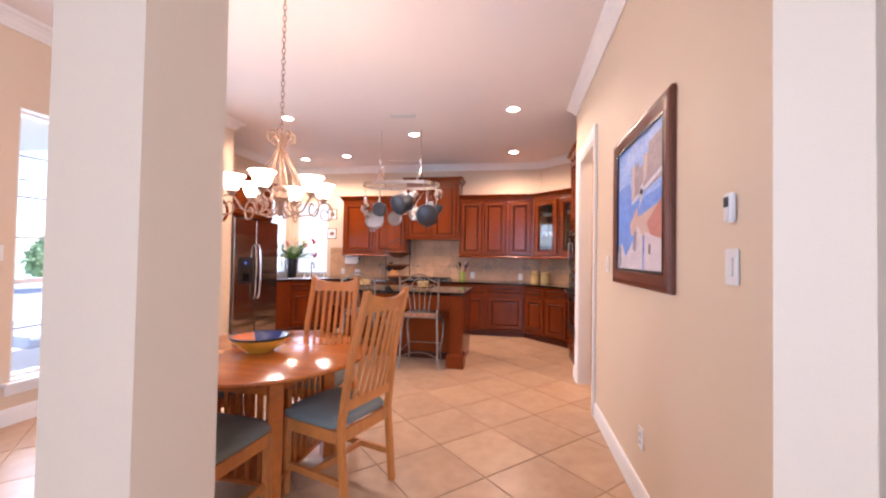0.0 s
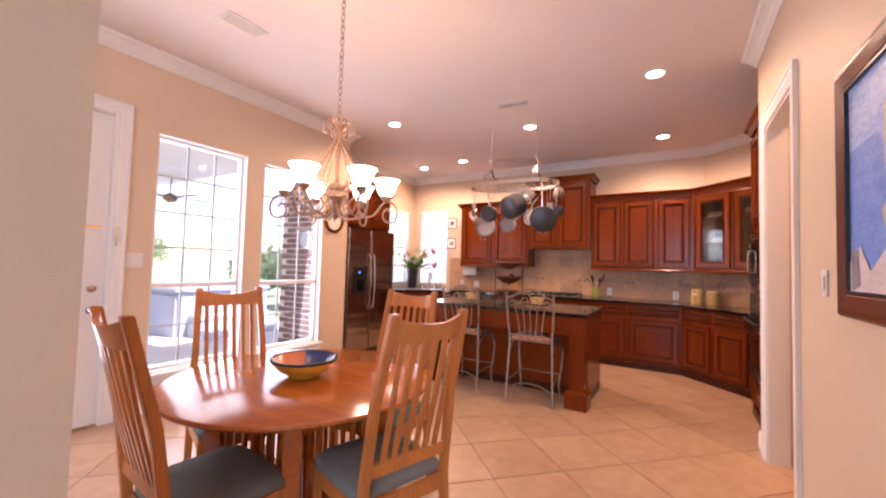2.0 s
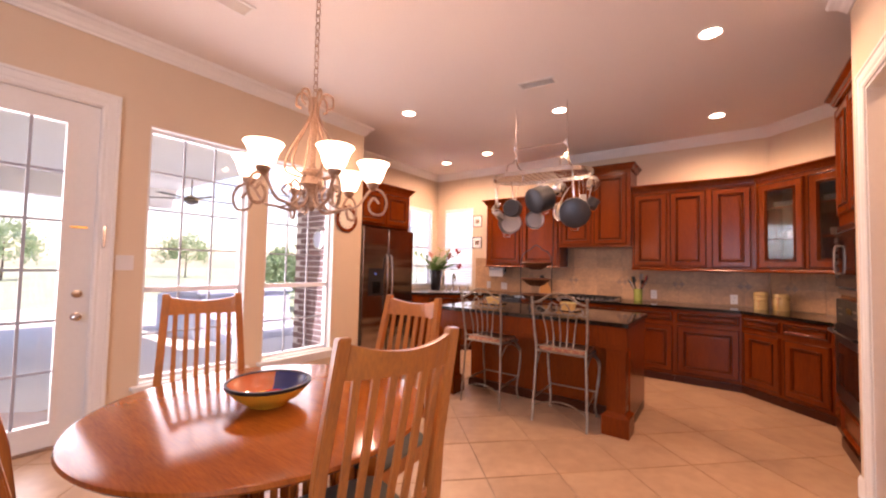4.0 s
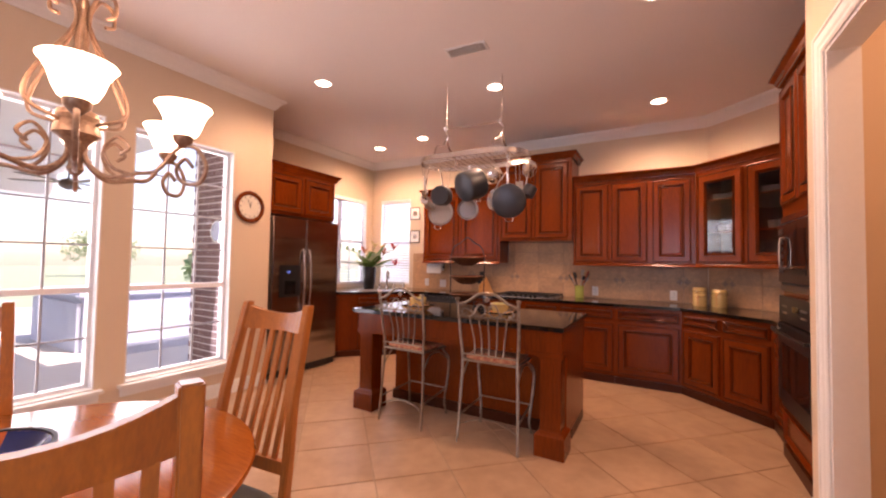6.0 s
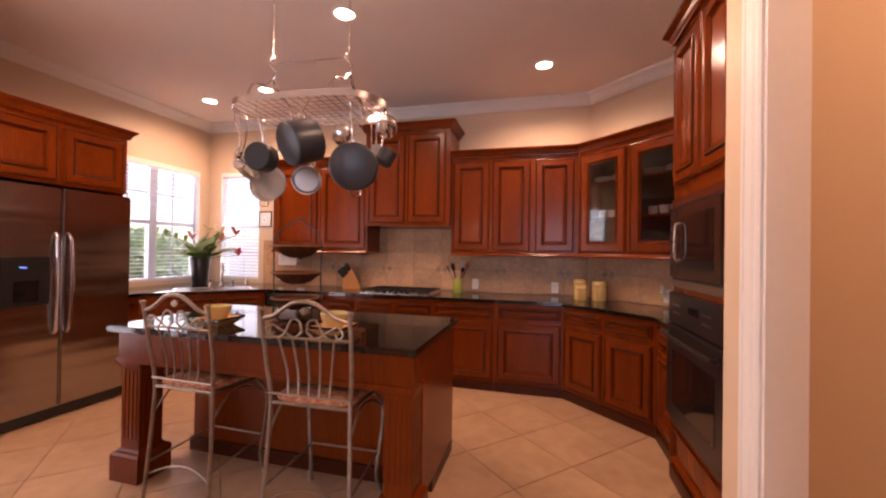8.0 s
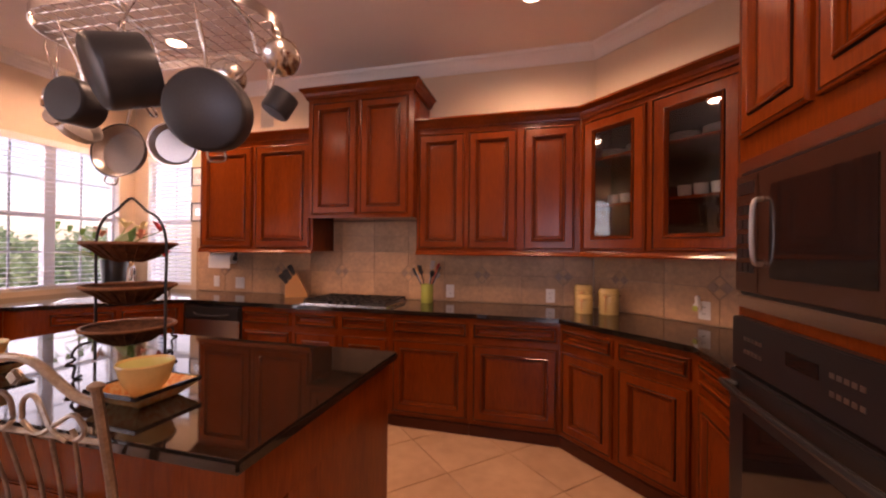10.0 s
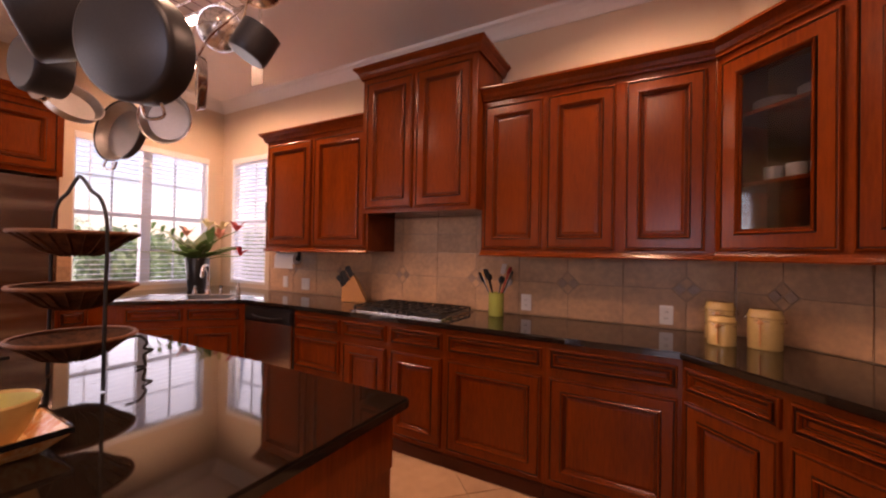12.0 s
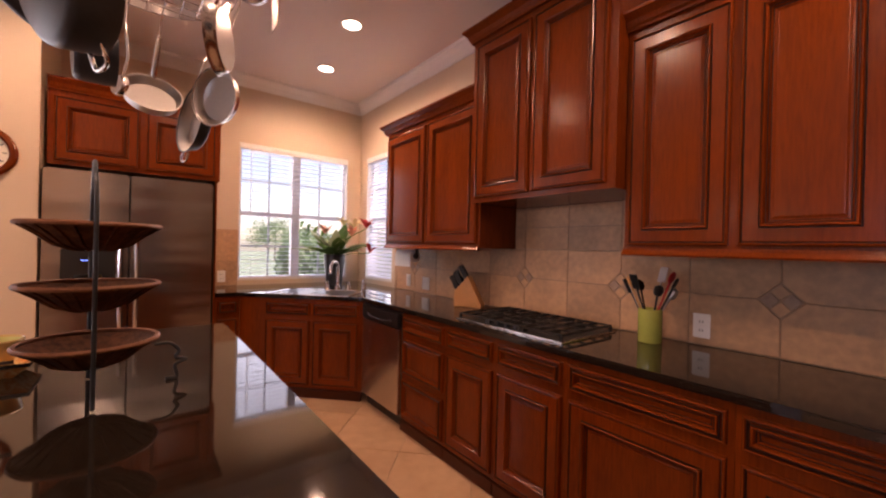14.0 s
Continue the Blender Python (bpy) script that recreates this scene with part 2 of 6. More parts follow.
def boxes(*specs):
    """A bmesh of boxes (x0, x1, y0, y1, z0, z1)."""
    bm = bmesh.new()
    for s in specs:
        add_box(bm, *s)
    return bm


def add_box(bm, x0, x1, y0, y1, z0, z1):
    v = [bm.verts.new((x, y, z)) for z in (z0, z1) for x, y in ((x0, y0), (x1, y0), (x1, y1), (x0, y1))]
    for f in ((3, 2, 1, 0), (4, 5, 6, 7), (0, 1, 5, 4), (1, 2, 6, 5), (2, 3, 7, 6), (3, 0, 4, 7)):
        bm.faces.new([v[i] for i in f])


def add_prism(bm, pts, z0, z1):
    """An upright prism over a plan outline."""
    a = [bm.verts.new((x, y, z0)) for x, y in pts]
    b = [bm.verts.new((x, y, z1)) for x, y in pts]
    bm.faces.new(list(reversed(a)))
    bm.faces.new(b)
    for i in range(len(pts)):
        j = (i + 1) % len(pts)
        bm.faces.new((a[i], a[j], b[j], b[i]))


def prism(pts, z0, z1):
    bm = bmesh.new()
    add_prism(bm, pts, z0, z1)
    return bm


def add_lathe(bm, prof, n=24, c=(0, 0, 0), close=False):
    """Turns a profile of (radius, z) about the upright through c."""
    rings = []
    for r, z in prof:
        rings.append([bm.verts.new((c[0] + max(r, 1e-4) * math.cos(2 * math.pi * i / n), c[1] + max(r, 1e-4) * math.sin(2 * math.pi * i / n), c[2] + z)) for i in range(n)])
    for a, b in zip(rings, rings[1:] + ([rings[0]] if close else [])):
        for i in range(n):
            j = (i + 1) % n
            bm.faces.new((a[i], a[j], b[j], b[i]))
    if not close:
        for ring, z in ((rings[0], prof[0]), (rings[-1], prof[-1])):
            if z[0] > 0.002:
                bm.faces.new(ring if ring is rings[-1] else list(reversed(ring)))


def lathe(prof, n=24, c=(0, 0, 0), close=False):
    bm = bmesh.new()
    add_lathe(bm, prof, n, c, close)
    return bm


def add_tube(bm, pts, r, n=8, flat=1.0, closed=False):
    """A tube along points; r is a radius, or one for each point; flat squashes its section."""
    pts = [Vector(p) for p in pts]
    rs = r if isinstance(r, (list, tuple)) else [r] * len(pts)
    rings = []
    prev = None
    N = len(pts)
    for i, p in enumerate(pts):
        a = pts[(i - 1) % N] if (closed or i > 0) else p
        b = pts[(i + 1) % N] if (closed or i < N - 1) else p
        d = (b - a).normalized()
        if prev is None:
            u = d.cross(Vector((0, 0, 1)))
            if u.length < 0.1:
                u = d.cross(Vector((1, 0, 0)))
        else:
            u = prev - d * prev.dot(d)
        u.normalize()
        prev = u
        w = d.cross(u)
        rings.append([bm.verts.new(p + (u * math.cos(2 * math.pi * k / n) + w * flat * math.sin(2 * math.pi * k / n)) * rs[i]) for k in range(n)])
    pairs = list(zip(rings, rings[1:])) + ([(rings[-1], rings[0])] if closed else [])
    for a, b in pairs:
        for k in range(n):
            l = (k + 1) % n
            bm.faces.new((a[k], a[l], b[l], b[k]))
    if not closed:
        bm.faces.new(list(reversed(rings[0])))
        bm.faces.new(rings[-1])


def tube(pts, r, n=8, flat=1.0, closed=False):
    bm = bmesh.new()
    add_tube(bm, pts, r, n, flat, closed)
    return bm


def smooth_path(pts, k=6):
    """Catmull-Rom through the points."""
    P = [Vector(p) for p in pts]
    P = [P[0] * 2 - P[1]] + P + [P[-1] * 2 - P[-2]]
    out = []
    for i in range(1, len(P) - 2):
        for j in range(k):
            t = j / k
            out.append(0.5 * ((2 * P[i]) + (P[i + 1] - P[i - 1]) * t + (2 * P[i - 1] - 5 * P[i] + 4 * P[i + 1] - P[i + 2]) * t * t + (3 * P[i] - P[i - 1] - 3 * P[i + 1] + P[i + 2]) * t ** 3))
    out.append(P[-2])
    return out


def add_sweep(bm, path, prof, closed=False):
    """Sweeps a profile of (out, up) along a plan line; out is to the left of the way."""
    P = [Vector((x, y, 0)) for x, y in path]
    N = len(P)
    rings = []
    for i in range(N):
        a = P[i - 1] if (closed or i > 0) else None
        b = P[(i + 1) % N] if (closed or i < N - 1) else None
        d1 = (P[i] - a).normalized() if a is not None else (b - P[i]).normalized()
        d2 = (b - P[i]).normalized() if b is not None else d1
        n1, n2 = Vector((-d1.y, d1.x, 0)), Vector((-d2.y, d2.x, 0))
        m = (n1 + n2) / (1 + n1.dot(n2))
        rings.append([bm.verts.new(P[i] + m * o + Vector((0, 0, u))) for o, u in prof])
    pairs = list(zip(rings, rings[1:])) + ([(rings[-1], rings[0])] if closed else [])
    K = len(prof)
    for a, b in pairs:
        for k in range(K):
            l = (k + 1) % K
            bm.faces.new((a[k], a[l], b[l], b[k]))
    if not closed:
        bm.faces.new(list(reversed(rings[0])))
        bm.faces.new(rings[-1])


def sweep(path, prof, closed=False):
    bm = bmesh.new()
    add_sweep(bm, path, prof, closed)
    return bm


def wall_with_holes(a, b, thick, z0, z1, holes):
    """A wall from plan point a to b (room on its left side), thickness to its right; holes (s0, s1, z0, z1) along it."""
    L = math.hypot(b[0] - a[0], b[1] - a[1])
    bm = bmesh.new()
    ss = sorted({0, L, *[h[0] for h in holes], *[h[1] for h in holes]})
    zs = sorted({z0, z1, *[h[2] for h in holes], *[h[3] for h in holes]})
    inside = lambda s, z: any(h[0] < s < h[1] and h[2] < z < h[3] for h in holes)
    solid = {(i, j): not inside((ss[i] + ss[i + 1]) / 2, (zs[j] + zs[j + 1]) / 2) for i in range(len(ss) - 1) for j in range(len(zs) - 1)}
    verts = {}

    def V(i, j, k):
        if (i, j, k) not in verts:
            verts[i, j, k] = bm.verts.new((ss[i], -thick * k, zs[j]))
        return verts[i, j, k]
    for (i, j), s in solid.items():
        if not s:
            continue
        bm.faces.new((V(i, j, 0), V(i, j + 1, 0), V(i + 1, j + 1, 0), V(i + 1, j, 0)))
        bm.faces.new((V(i, j, 1), V(i + 1, j, 1), V(i + 1, j + 1, 1), V(i, j + 1, 1)))
        for di, dj, e in ((-1, 0, ((i, j), (i, j + 1))), (1, 0, ((i + 1, j), (i + 1, j + 1))), (0, -1, ((i, j), (i + 1, j))), (0, 1, ((i, j + 1), (i + 1, j + 1)))):
            if not solid.get((i + di, j + dj), False):
                p, q = e
                bm.faces.new((V(*p, 0), V(*q, 0), V(*q, 1), V(*p, 1)))
    ang = math.degrees(math.atan2(b[1] - a[1], b[0] - a[0]))
    bmesh.ops.transform(bm, matrix=pose(a[0], a[1], 0, 0, 0, ang), verts=bm.verts)
    return bm


def struct(name, bm, mat, label, category="wall", **k):
    return tagged(part(name, bm, mat, None, label, **k), category=category, kind="structure")


# ---------- plan ----------
XN, XK, YB = -2.80, -3.65, 9.15          # nook wall, kitchen left wall, back wall
XR, XRR, YJ = 1.72, 2.53, 6.38           # picture wall, oven wall, jog beside the refrigerator
DG = (1.50, 9.15)                         # start of the diagonal wall
T = 0.16
W1 = (4.05, 4.89, 0.33, 2.47)
W2 = (5.085, 5.945, 0.33, 2.45)
DR = (2.861, 3.739, 0.0, 2.52)
WA = (7.75, 8.98, 0.97, 2.45)
WB = (-3.45, -2.80, 0.97, 2.465)
OP = (5.35, 6.14, 0.0, 2.44)
YS = -2.2

tagged(struct("floor", boxes((-3.85, 4.2, YS - 0.2, 9.35, -0.2, -0.006)), M_GROUT, "diagonal beige stone tile floor with brown grout", "floor"))
struct("ceiling", boxes((-3.85, 4.2, YS - 0.2, 9.35, CEIL, CEIL + 0.2)), M_CEIL, "smooth cream painted ceiling", "ceiling")
hole = lambda h, o: (h[0] - o, h[1] - o, h[2], h[3])
rev = lambda h, o: (o - h[1], o - h[0], h[2], h[3])
struct("wall_nook", wall_with_holes((XN, YJ), (XN, YS), T, 0, CEIL, [rev(W1, YJ), rev(W2, YJ), rev(DR, YJ)]), M_WALL, "tan painted wall with two windows and glazed door")
struct("wall_jog", boxes((XK - T, XN - T, YJ - T, YJ, 0, CEIL), (XN - T, XN - 0.003, YJ, YJ + 0.004, 0, CEIL)), M_WALL, "tan painted return wall beside the refrigerator")
struct("wall_sink", wall_with_holes((XK, YB), (XK, YJ), T, 0, CEIL, [rev(WA, YB)]), M_WALL, "tan painted kitchen wall with a wide window")
struct("wall_back", wall_with_holes((DG[0] + T, YB), (XK - T, YB), T, 0, CEIL, [(DG[0] + T - WB[1], DG[0] + T - WB[0], WB[2], WB[3])]), M_WALL, "tan painted kitchen back wall")
dx = XRR - DG[0]
struct("wall_diagonal", prism([(DG[0], YB - 0.0), (XRR, YB - dx), (XRR + 0.15, YB - dx), (DG[0] + 0.15, YB)], 0, CEIL), M_WALL, "tan painted diagonal kitchen wall")
struct("wall_oven", boxes((XRR, XRR + T, 6.43, YB - dx, 0, CEIL)), M_WALL, "tan painted wall behind the ovens")
struct("wall_oven_side", boxes((1.84, XRR + T, 6.30, 6.43, 0, CEIL)), M_WALL, "tan painted return wall beside the ovens")
struct("wall_picture", wall_with_holes((XR, 3.04), (XR, 6.43), 0.12, 0, CEIL, [(OP[0] - 3.04, OP[1] - 3.04, 0, 2.44)]), M_WALL, "tan painted wall with a cased doorway")
struct("column", boxes((-0.175, 0.112, 2.495, 2.768, 0, CEIL)), M_WALL, "square tan painted column between two rooms", "column")
struct("wall_hall", boxes((3.6, 3.76, YS, 6.30, 0, CEIL), (1.84, 3.6, 4.4, 4.5, 0, CEIL), (XRR + T, 3.6, 6.30, 6.43, 0, CEIL)), M_WALL, "tan painted walls of the side hall")
struct("wall_south", boxes((XN - T, 3.76, YS - 0.16, YS, 0, CEIL)), M_WALL, "plain tan wall at the end of the next room")

CROWN = [(0.0, -0.115), (0.012, -0.115), (0.018, -0.10), (0.03, -0.085), (0.045, -0.06), (0.07, -0.035), (0.09, -0.022), (0.095, -0.012), (0.10, 0.0), (0.0, 0.0)]
crown_path = [(XR, 2.93), (XR, 6.43), (XRR, 6.43), (XRR, YB - dx), DG, (XK, YB), (XK, YJ), (XN, YJ), (XN, YS)]
struct("crown_moulding", sweep(crown_path, [(o + 0.001, u + CEIL - 0.001) for o, u in CROWN]), M_TRIM, "white painted crown moulding under the ceiling", "trim")
BB = [(0.001, 0.0), (0.016, 0.0), (0.016, 0.10), (0.010, 0.125), (0.001, 0.13)]
for pth in ([(XR, 2.93), (XR, 5.23)], [(XR, 6.22), (XR, 6.43)], [(XN, YJ), (XN, 3.83)], [(XN, 2.74), (XN, YS)], [(-0.175, 2.495), (-0.175, 2.768), (0.112, 2.768), (0.112, 2.495), (-0.175, 2.495)][::-1]):
    struct("baseboard", sweep(pth, BB), M_TRIM, "white painted baseboard along the wall", "trim")


def casing(name, a0, a1, z1, x, side, w=0.11, label="white painted door casing"):
    """A moulded casing round an opening in a wall of constant x; side is the way that it stands proud."""
    bm = bmesh.new()
    prof = [(0, 0), (0.010, 0), (0.016, 0.012), (0.014, 0.03), (0.019, 0.045), (0.019, 0.085), (0.024, 0.09), (0.024, w), (0, w)]
    pts = [((a0, 0), (-1, 0)), ((a0, z1), (-1, 1)), ((a1, z1), (1, 1)), ((a1, 0), (1, 0))]
    rings = []
    for (y, z), (dy, dz) in pts:
        rings.append([bm.verts.new((x + side * (o + 0.001), y + dy * u, z + dz * u)) for o, u in prof])
    for a, b in zip(rings, rings[1:]):
        for k in range(len(prof)):
            l = (k + 1) % len(prof)
            bm.faces.new((a[k], a[l], b[l], b[k]))
    bm.faces.new(rings[0])
    bm.faces.new(list(reversed(rings[-1])))
    return struct(name, bm, M_TRIM, label, "trim")


casing("doorway_casing", OP[0], OP[1], 2.44, XR, -1, 0.105)
struct("doorway_jamb", boxes((XR - 0.002, XR + 0.122, OP[0] - 0.001, OP[0] + 0.016, 0, 2.424), (XR - 0.002, XR + 0.122, OP[1] - 0.016, OP[1] + 0.001, 0, 2.424), (XR - 0.002, XR + 0.122, OP[0], OP[1], 2.424, 2.441)), M_TRIM, "white painted door jamb lining", "trim")
casing("door_casing", DR[0], DR[1], 2.52, XN, 1)
struct("pilaster", boxes((XR, 1.965, 2.93, 3.04, 0, CEIL)), M_WALL, "tan painted square wall end facing the next room", "column")


def window(name, m, w, h, meet, cols, rows_up, rows_low, label, blind=False, mull=False):
    """Single-hung window: local x along it, z up from its bottom, y towards outside; set at the inner wall face."""
    root = tagged(thing(name, m, label, "window"), kind="structure")
    d = 0.07
    fr = boxes((0, 0.035, d, d + 0.06, 0, h), (w - 0.035, w, d, d + 0.06, 0, h), (0.035, w - 0.035, d, d + 0.06, h - 0.035, h), (0.035, w - 0.035, d, d + 0.06, 0, 0.04), (0.035, w - 0.035, d - 0.01, d + 0.05, meet - 0.022, meet + 0.022))
    if mull:
        add_box(fr, w / 2 - 0.045, w / 2 + 0.045, d - 0.012, d + 0.062, 0.041, h - 0.036)
    part("window_frame", fr, M_WIN, root)
    bm = bmesh.new()
    a, b = 0.035, w - 0.035
    for z0, z1, rows in ((0.04, meet - 0.022, rows_low), (meet + 0.022, h - 0.035, rows_up)):
        for c in range(1, cols):
            x = a + (b - a) * c / cols
            add_box(bm, x - 0.0075, x + 0.0075, d + 0.02, d + 0.036, z0, z1)
        for r in range(1, rows):
            z = z0 + (z1 - z0) * r / rows
            add_box(bm, a, b, d + 0.0215, d + 0.0345, z - 0.0075, z + 0.0075)
    part("muntins", bm, M_MUNTIN_BACKLIT, root)
    for z0, z1 in ((0.04, meet - 0.022), (meet + 0.022, h - 0.035)):
        g = part("pane", boxes((a, b, d + 0.026, d + 0.030, z0, z1)), M_GLASS, root)
        g.visible_shadow = False
    lin = boxes((-0.001, w + 0.001, 0.0, d, -0.001, 0.012), (-0.001, 0.010, 0.0, d, 0.012, h), (w - 0.010, w + 0.001, 0.0, d, 0.012, h), (0.010, w - 0.010, 0.0, d, h - 0.010, h + 0.001))
    part("reveal_lining", lin, M_TRIM, root)
    if not blind:
        part("window_sill", boxes((-0.05, w + 0.05, -0.06, 0.02, -0.030, 0.0)), M_TRIM, root, bevel=0.006)
        part("apron", boxes((-0.03, w + 0.03, -0.018, -0.001, -0.10, -0.031)), M_TRIM, root, bevel=0.004)
    return root


window("window_1", pose(XN, W1[0], W1[2], 0, 0, 90), W1[1] - W1[0], W1[3] - W1[2], 1.10 - W1[2], 3, 4, 2, "tall white single-hung window with muntins")
window("window_2", pose(XN, W2[0], W2[2], 0, 0, 90), W2[1] - W2[0], W2[3] - W2[2], 1.10 - W2[2], 3, 4, 2, "tall white single-hung window facing a brick pier")
window("window_3", pose(XK, WA[0], WA[2], 0, 0, 90), WA[1] - WA[0], WA[3] - WA[2], 0.73, 4, 2, 2, "wide white twin kitchen window behind open blinds", True, True)
window("window_4", pose(WB[0], YB, WB[2]), WB[1] - WB[0], WB[3] - WB[2], 0.73, 2, 2, 2, "narrow white kitchen window with closed blinds", True)


# ---------- cabinets ----------


def add_rings(bm, w, h, prof, y0=0.0, back=True):
    """Nested rectangles (inset, depth towards the viewer), closing in the middle: a panel seen from -y."""
    rings = []
    for o, d in prof:
        rings.append([bm.verts.new(p) for p in ((o, y0 - d, o), (w - o, y0 - d, o), (w - o, y0 - d, h - o), (o, y0 - d, h - o))])
    for a, b in zip(rings, rings[1:]):
        for k in range(4):
            l = (k + 1) % 4
            bm.faces.new((a[k], a[l], b[l], b[k]))
    return rings


def door_front(root, name, x0, x1, z0, z1, glass=False, drawer=False, label=""):
    w, h = x1 - x0, z1 - z0
    s = 0.032 if drawer else (0.092 if glass else 0.080)
    bm = bmesh.new()
    prof = [(0, 0), (0, 0.014), (0.003, 0.020), (0.008, 0.022), (0.011, 0.018), (0.013, 0.0135), (0.016, 0.0135), (0.018, 0.018), (s - 0.014, 0.018), (s - 0.0125, 0.0125), (s - 0.010, 0.0125), (s - 0.009, 0.024), (s - 0.005, 0.029), (s - 0.001, 0.027), (s + 0.002, 0.021), (s + 0.004, 0.014), (s + 0.007, 0.014), (s + 0.009, 0.017), (s + 0.012, 0.012), (s + 0.014, 0.004), (s + 0.016, 0.004), (s + 0.016, 0.0)]
    r = add_rings(bm, w, h, prof)
    for k in range(4):
        l = (k + 1) % 4
        bm.faces.new((r[-1][k], r[-1][l], r[0][l], r[0][k]))
    bm.faces.ensure_lookup_table()
    for k in (4, 5, 8, 9, 10, 15, 19, 20):
        for f in bm.faces[4 * k:4 * k + 4]:
            f.material_index = 1
    ob = part(name, bm, M_CAB, root, label, at=pose(x0, 0, z0))
    ob.data.materials.append(M_CABD)
    i = s + 0.014
    if glass:
        g = part("pane", boxes((i, w - i, -0.006, -0.002, i, h - i)), M_CGLASS, ob, "dark cabinet glass pane")
    else:
        bm = bmesh.new()
        q = [(0, 0.0), (0, 0.006), (0.008, 0.0065), (0.014, 0.009), (0.018, 0.0095)]
        r = add_rings(bm, w - 2 * i, h - 2 * i, q)
        bm.faces.new(r[-1])
        bm.faces.new(list(reversed(r[0])))
        bmesh.ops.translate(bm, vec=(i, 0, i), verts=bm.verts)
        part("panel", bm, M_CAB, ob)
        bm = bmesh.new()
        g = 0.008
        for a in ((i - g, w - i + g, -0.0075, -0.0005, i - g, i + 0.002), (i - g, w - i + g, -0.0075, -0.0005, h - i - 0.002, h - i + g), (i - g, i + 0.002, -0.0075, -0.0005, i + 0.002, h - i - 0.002), (w - i - 0.002, w - i + g, -0.0075, -0.0005, i + 0.002, h - i - 0.002)):
            add_box(bm, *a)
        part("glaze_line", bm, M_CABD, ob, "dark glaze in the panel groove")
    return ob


def base_cabinet(m, w, d, fronts, label, name="base_cabinet"):
    """Local: x along, front face at y=0 towards -y."""
    root = thing(name, m, label, "cabinet", "kitchen base cabinets")
    part("carcass", boxes((0, w, 0.0, d, 0.085, 0.884)), M_CAB, root)
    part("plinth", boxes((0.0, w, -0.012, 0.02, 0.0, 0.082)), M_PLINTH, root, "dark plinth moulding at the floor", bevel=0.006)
    for kind, x0, x1, z0, z1 in fronts:
        door_front(root, "drawer_front" if kind == "drawer" else "door", x0, x1, z0, z1, drawer=kind == "drawer")
    return root


DZ, OZ = (0.735, 0.850), (0.115, 0.690)
YF = 8.50


def unit(x0, x1, kinds="dd", label="cherry wood base cabinet with drawer over door under black granite"):
    w = x1 - x0
    fr = [("drawer", 0.02, w - 0.02, *DZ), ("door", 0.02, w - 0.02, *OZ)]
    if kinds == "stack":
        fr = [("drawer", 0.02, w - 0.02, *DZ), ("drawer", 0.02, w - 0.02, 0.43, 0.69), ("drawer", 0.02, w - 0.02, 0.115, 0.385)]
    return base_cabinet(pose(x0, YF, 0), w, YB - YF - 0.01, fr, label)


unit(-1.515, -0.99, "stack", "cherry wood base cabinet with three stacked drawers beside the dishwasher")
unit(-0.989, -0.55)
unit(-0.549, -0.10)
unit(-0.099, 0.545, label="wide cherry wood base cabinet with drawer over door")
unit(0.546, 1.20, label="wide cherry wood base cabinet near the diagonal corner")
ld = 0.918
base_cabinet(pose(1.20, YF, 0, 0, 0, -45), ld, 0.60, [("drawer", 0.025, 0.43, *DZ), ("drawer", 0.465, ld - 0.035, *DZ), ("door", 0.025, 0.43, *OZ), ("door", 0.465, ld - 0.035, *OZ)], "diagonal cherry wood base cabinet with two drawers and doors")
base_cabinet(pose(1.85, 7.851, 0, 0, 0, -90), 0.52, 0.66, [("drawer", 0.03, 0.49, *DZ), ("door", 0.03, 0.49, *OZ)], "cherry wood base cabinet beside the wall ovens")
sk = 0.84 * math.sqrt(2)
base_cabinet(pose(-2.98, 7.66, 0, 0, 0, 45), sk - 0.02, 0.55, [("drawer", 0.26, 0.68, *DZ), ("drawer", 0.71, 1.13, *DZ), ("door", 0.26, 0.68, *OZ), ("door", 0.71, 1.13, *OZ)], "diagonal cherry wood sink cabinet with two doors")
base_cabinet(pose(-2.98, 7.46, 0, 0, 0, 90), 0.199, 0.64, [("drawer", 0.02, 0.18, *DZ), ("door", 0.02, 0.18, *OZ)], "narrow cherry wood base cabinet beside the refrigerator")

dw = thing("dishwasher", pose(-2.135, YF, 0), "stainless steel dishwasher with black control panel", "dishwasher")
part("body", boxes((0.0, 0.615, 0.0, 0.6, 0.09, 0.884)), M_BLACK, dw)
part("door", boxes((0.008, 0.607, -0.028, 0.0, 0.10, 0.745)), M_STEEL, dw, "stainless steel dishwasher door", bevel=0.006)
part("control_panel", boxes((0.008, 0.607, -0.034, 0.0, 0.752, 0.870)), M_BLACK, dw, "black control panel", bevel=0.010)
part("handle", tube(smooth_path([(0.12, -0.034, 0.80), (0.2, -0.05, 0.785), (0.41, -0.05, 0.785), (0.50, -0.034, 0.80)]), 0.010), M_BLACK, dw, smooth=True)
part("toe_kick", boxes((0.008, 0.607, 0.03, 0.05, 0.0, 0.09)), M_BLACK, dw)

EDGE = 0.035
ctr = [(-3.645, 9.145), (-3.645, 7.455), (-2.955, 7.455), (-2.955, 7.65), (-2.135, 8.465), (1.185, 8.465), (1.815, 7.835), (1.815, 7.335), (2.525, 7.335), (2.525, 8.115), (1.495, 9.145)]
bm = prism(list(reversed(ctr)), 0.885, 0.92)
top = tagged(part("worktop", bm, M_GRAN, None, "polished black granite worktop on the base cabinets", bevel=0.007), category="worktop")

CR = [(0.0, 0.0), (0.018, 0.0), (0.02, 0.012), (0.028, 0.022), (0.036, 0.045), (0.058, 0.066), (0.064, 0.070), (0.064, 0.085), (0.0, 0.085)]


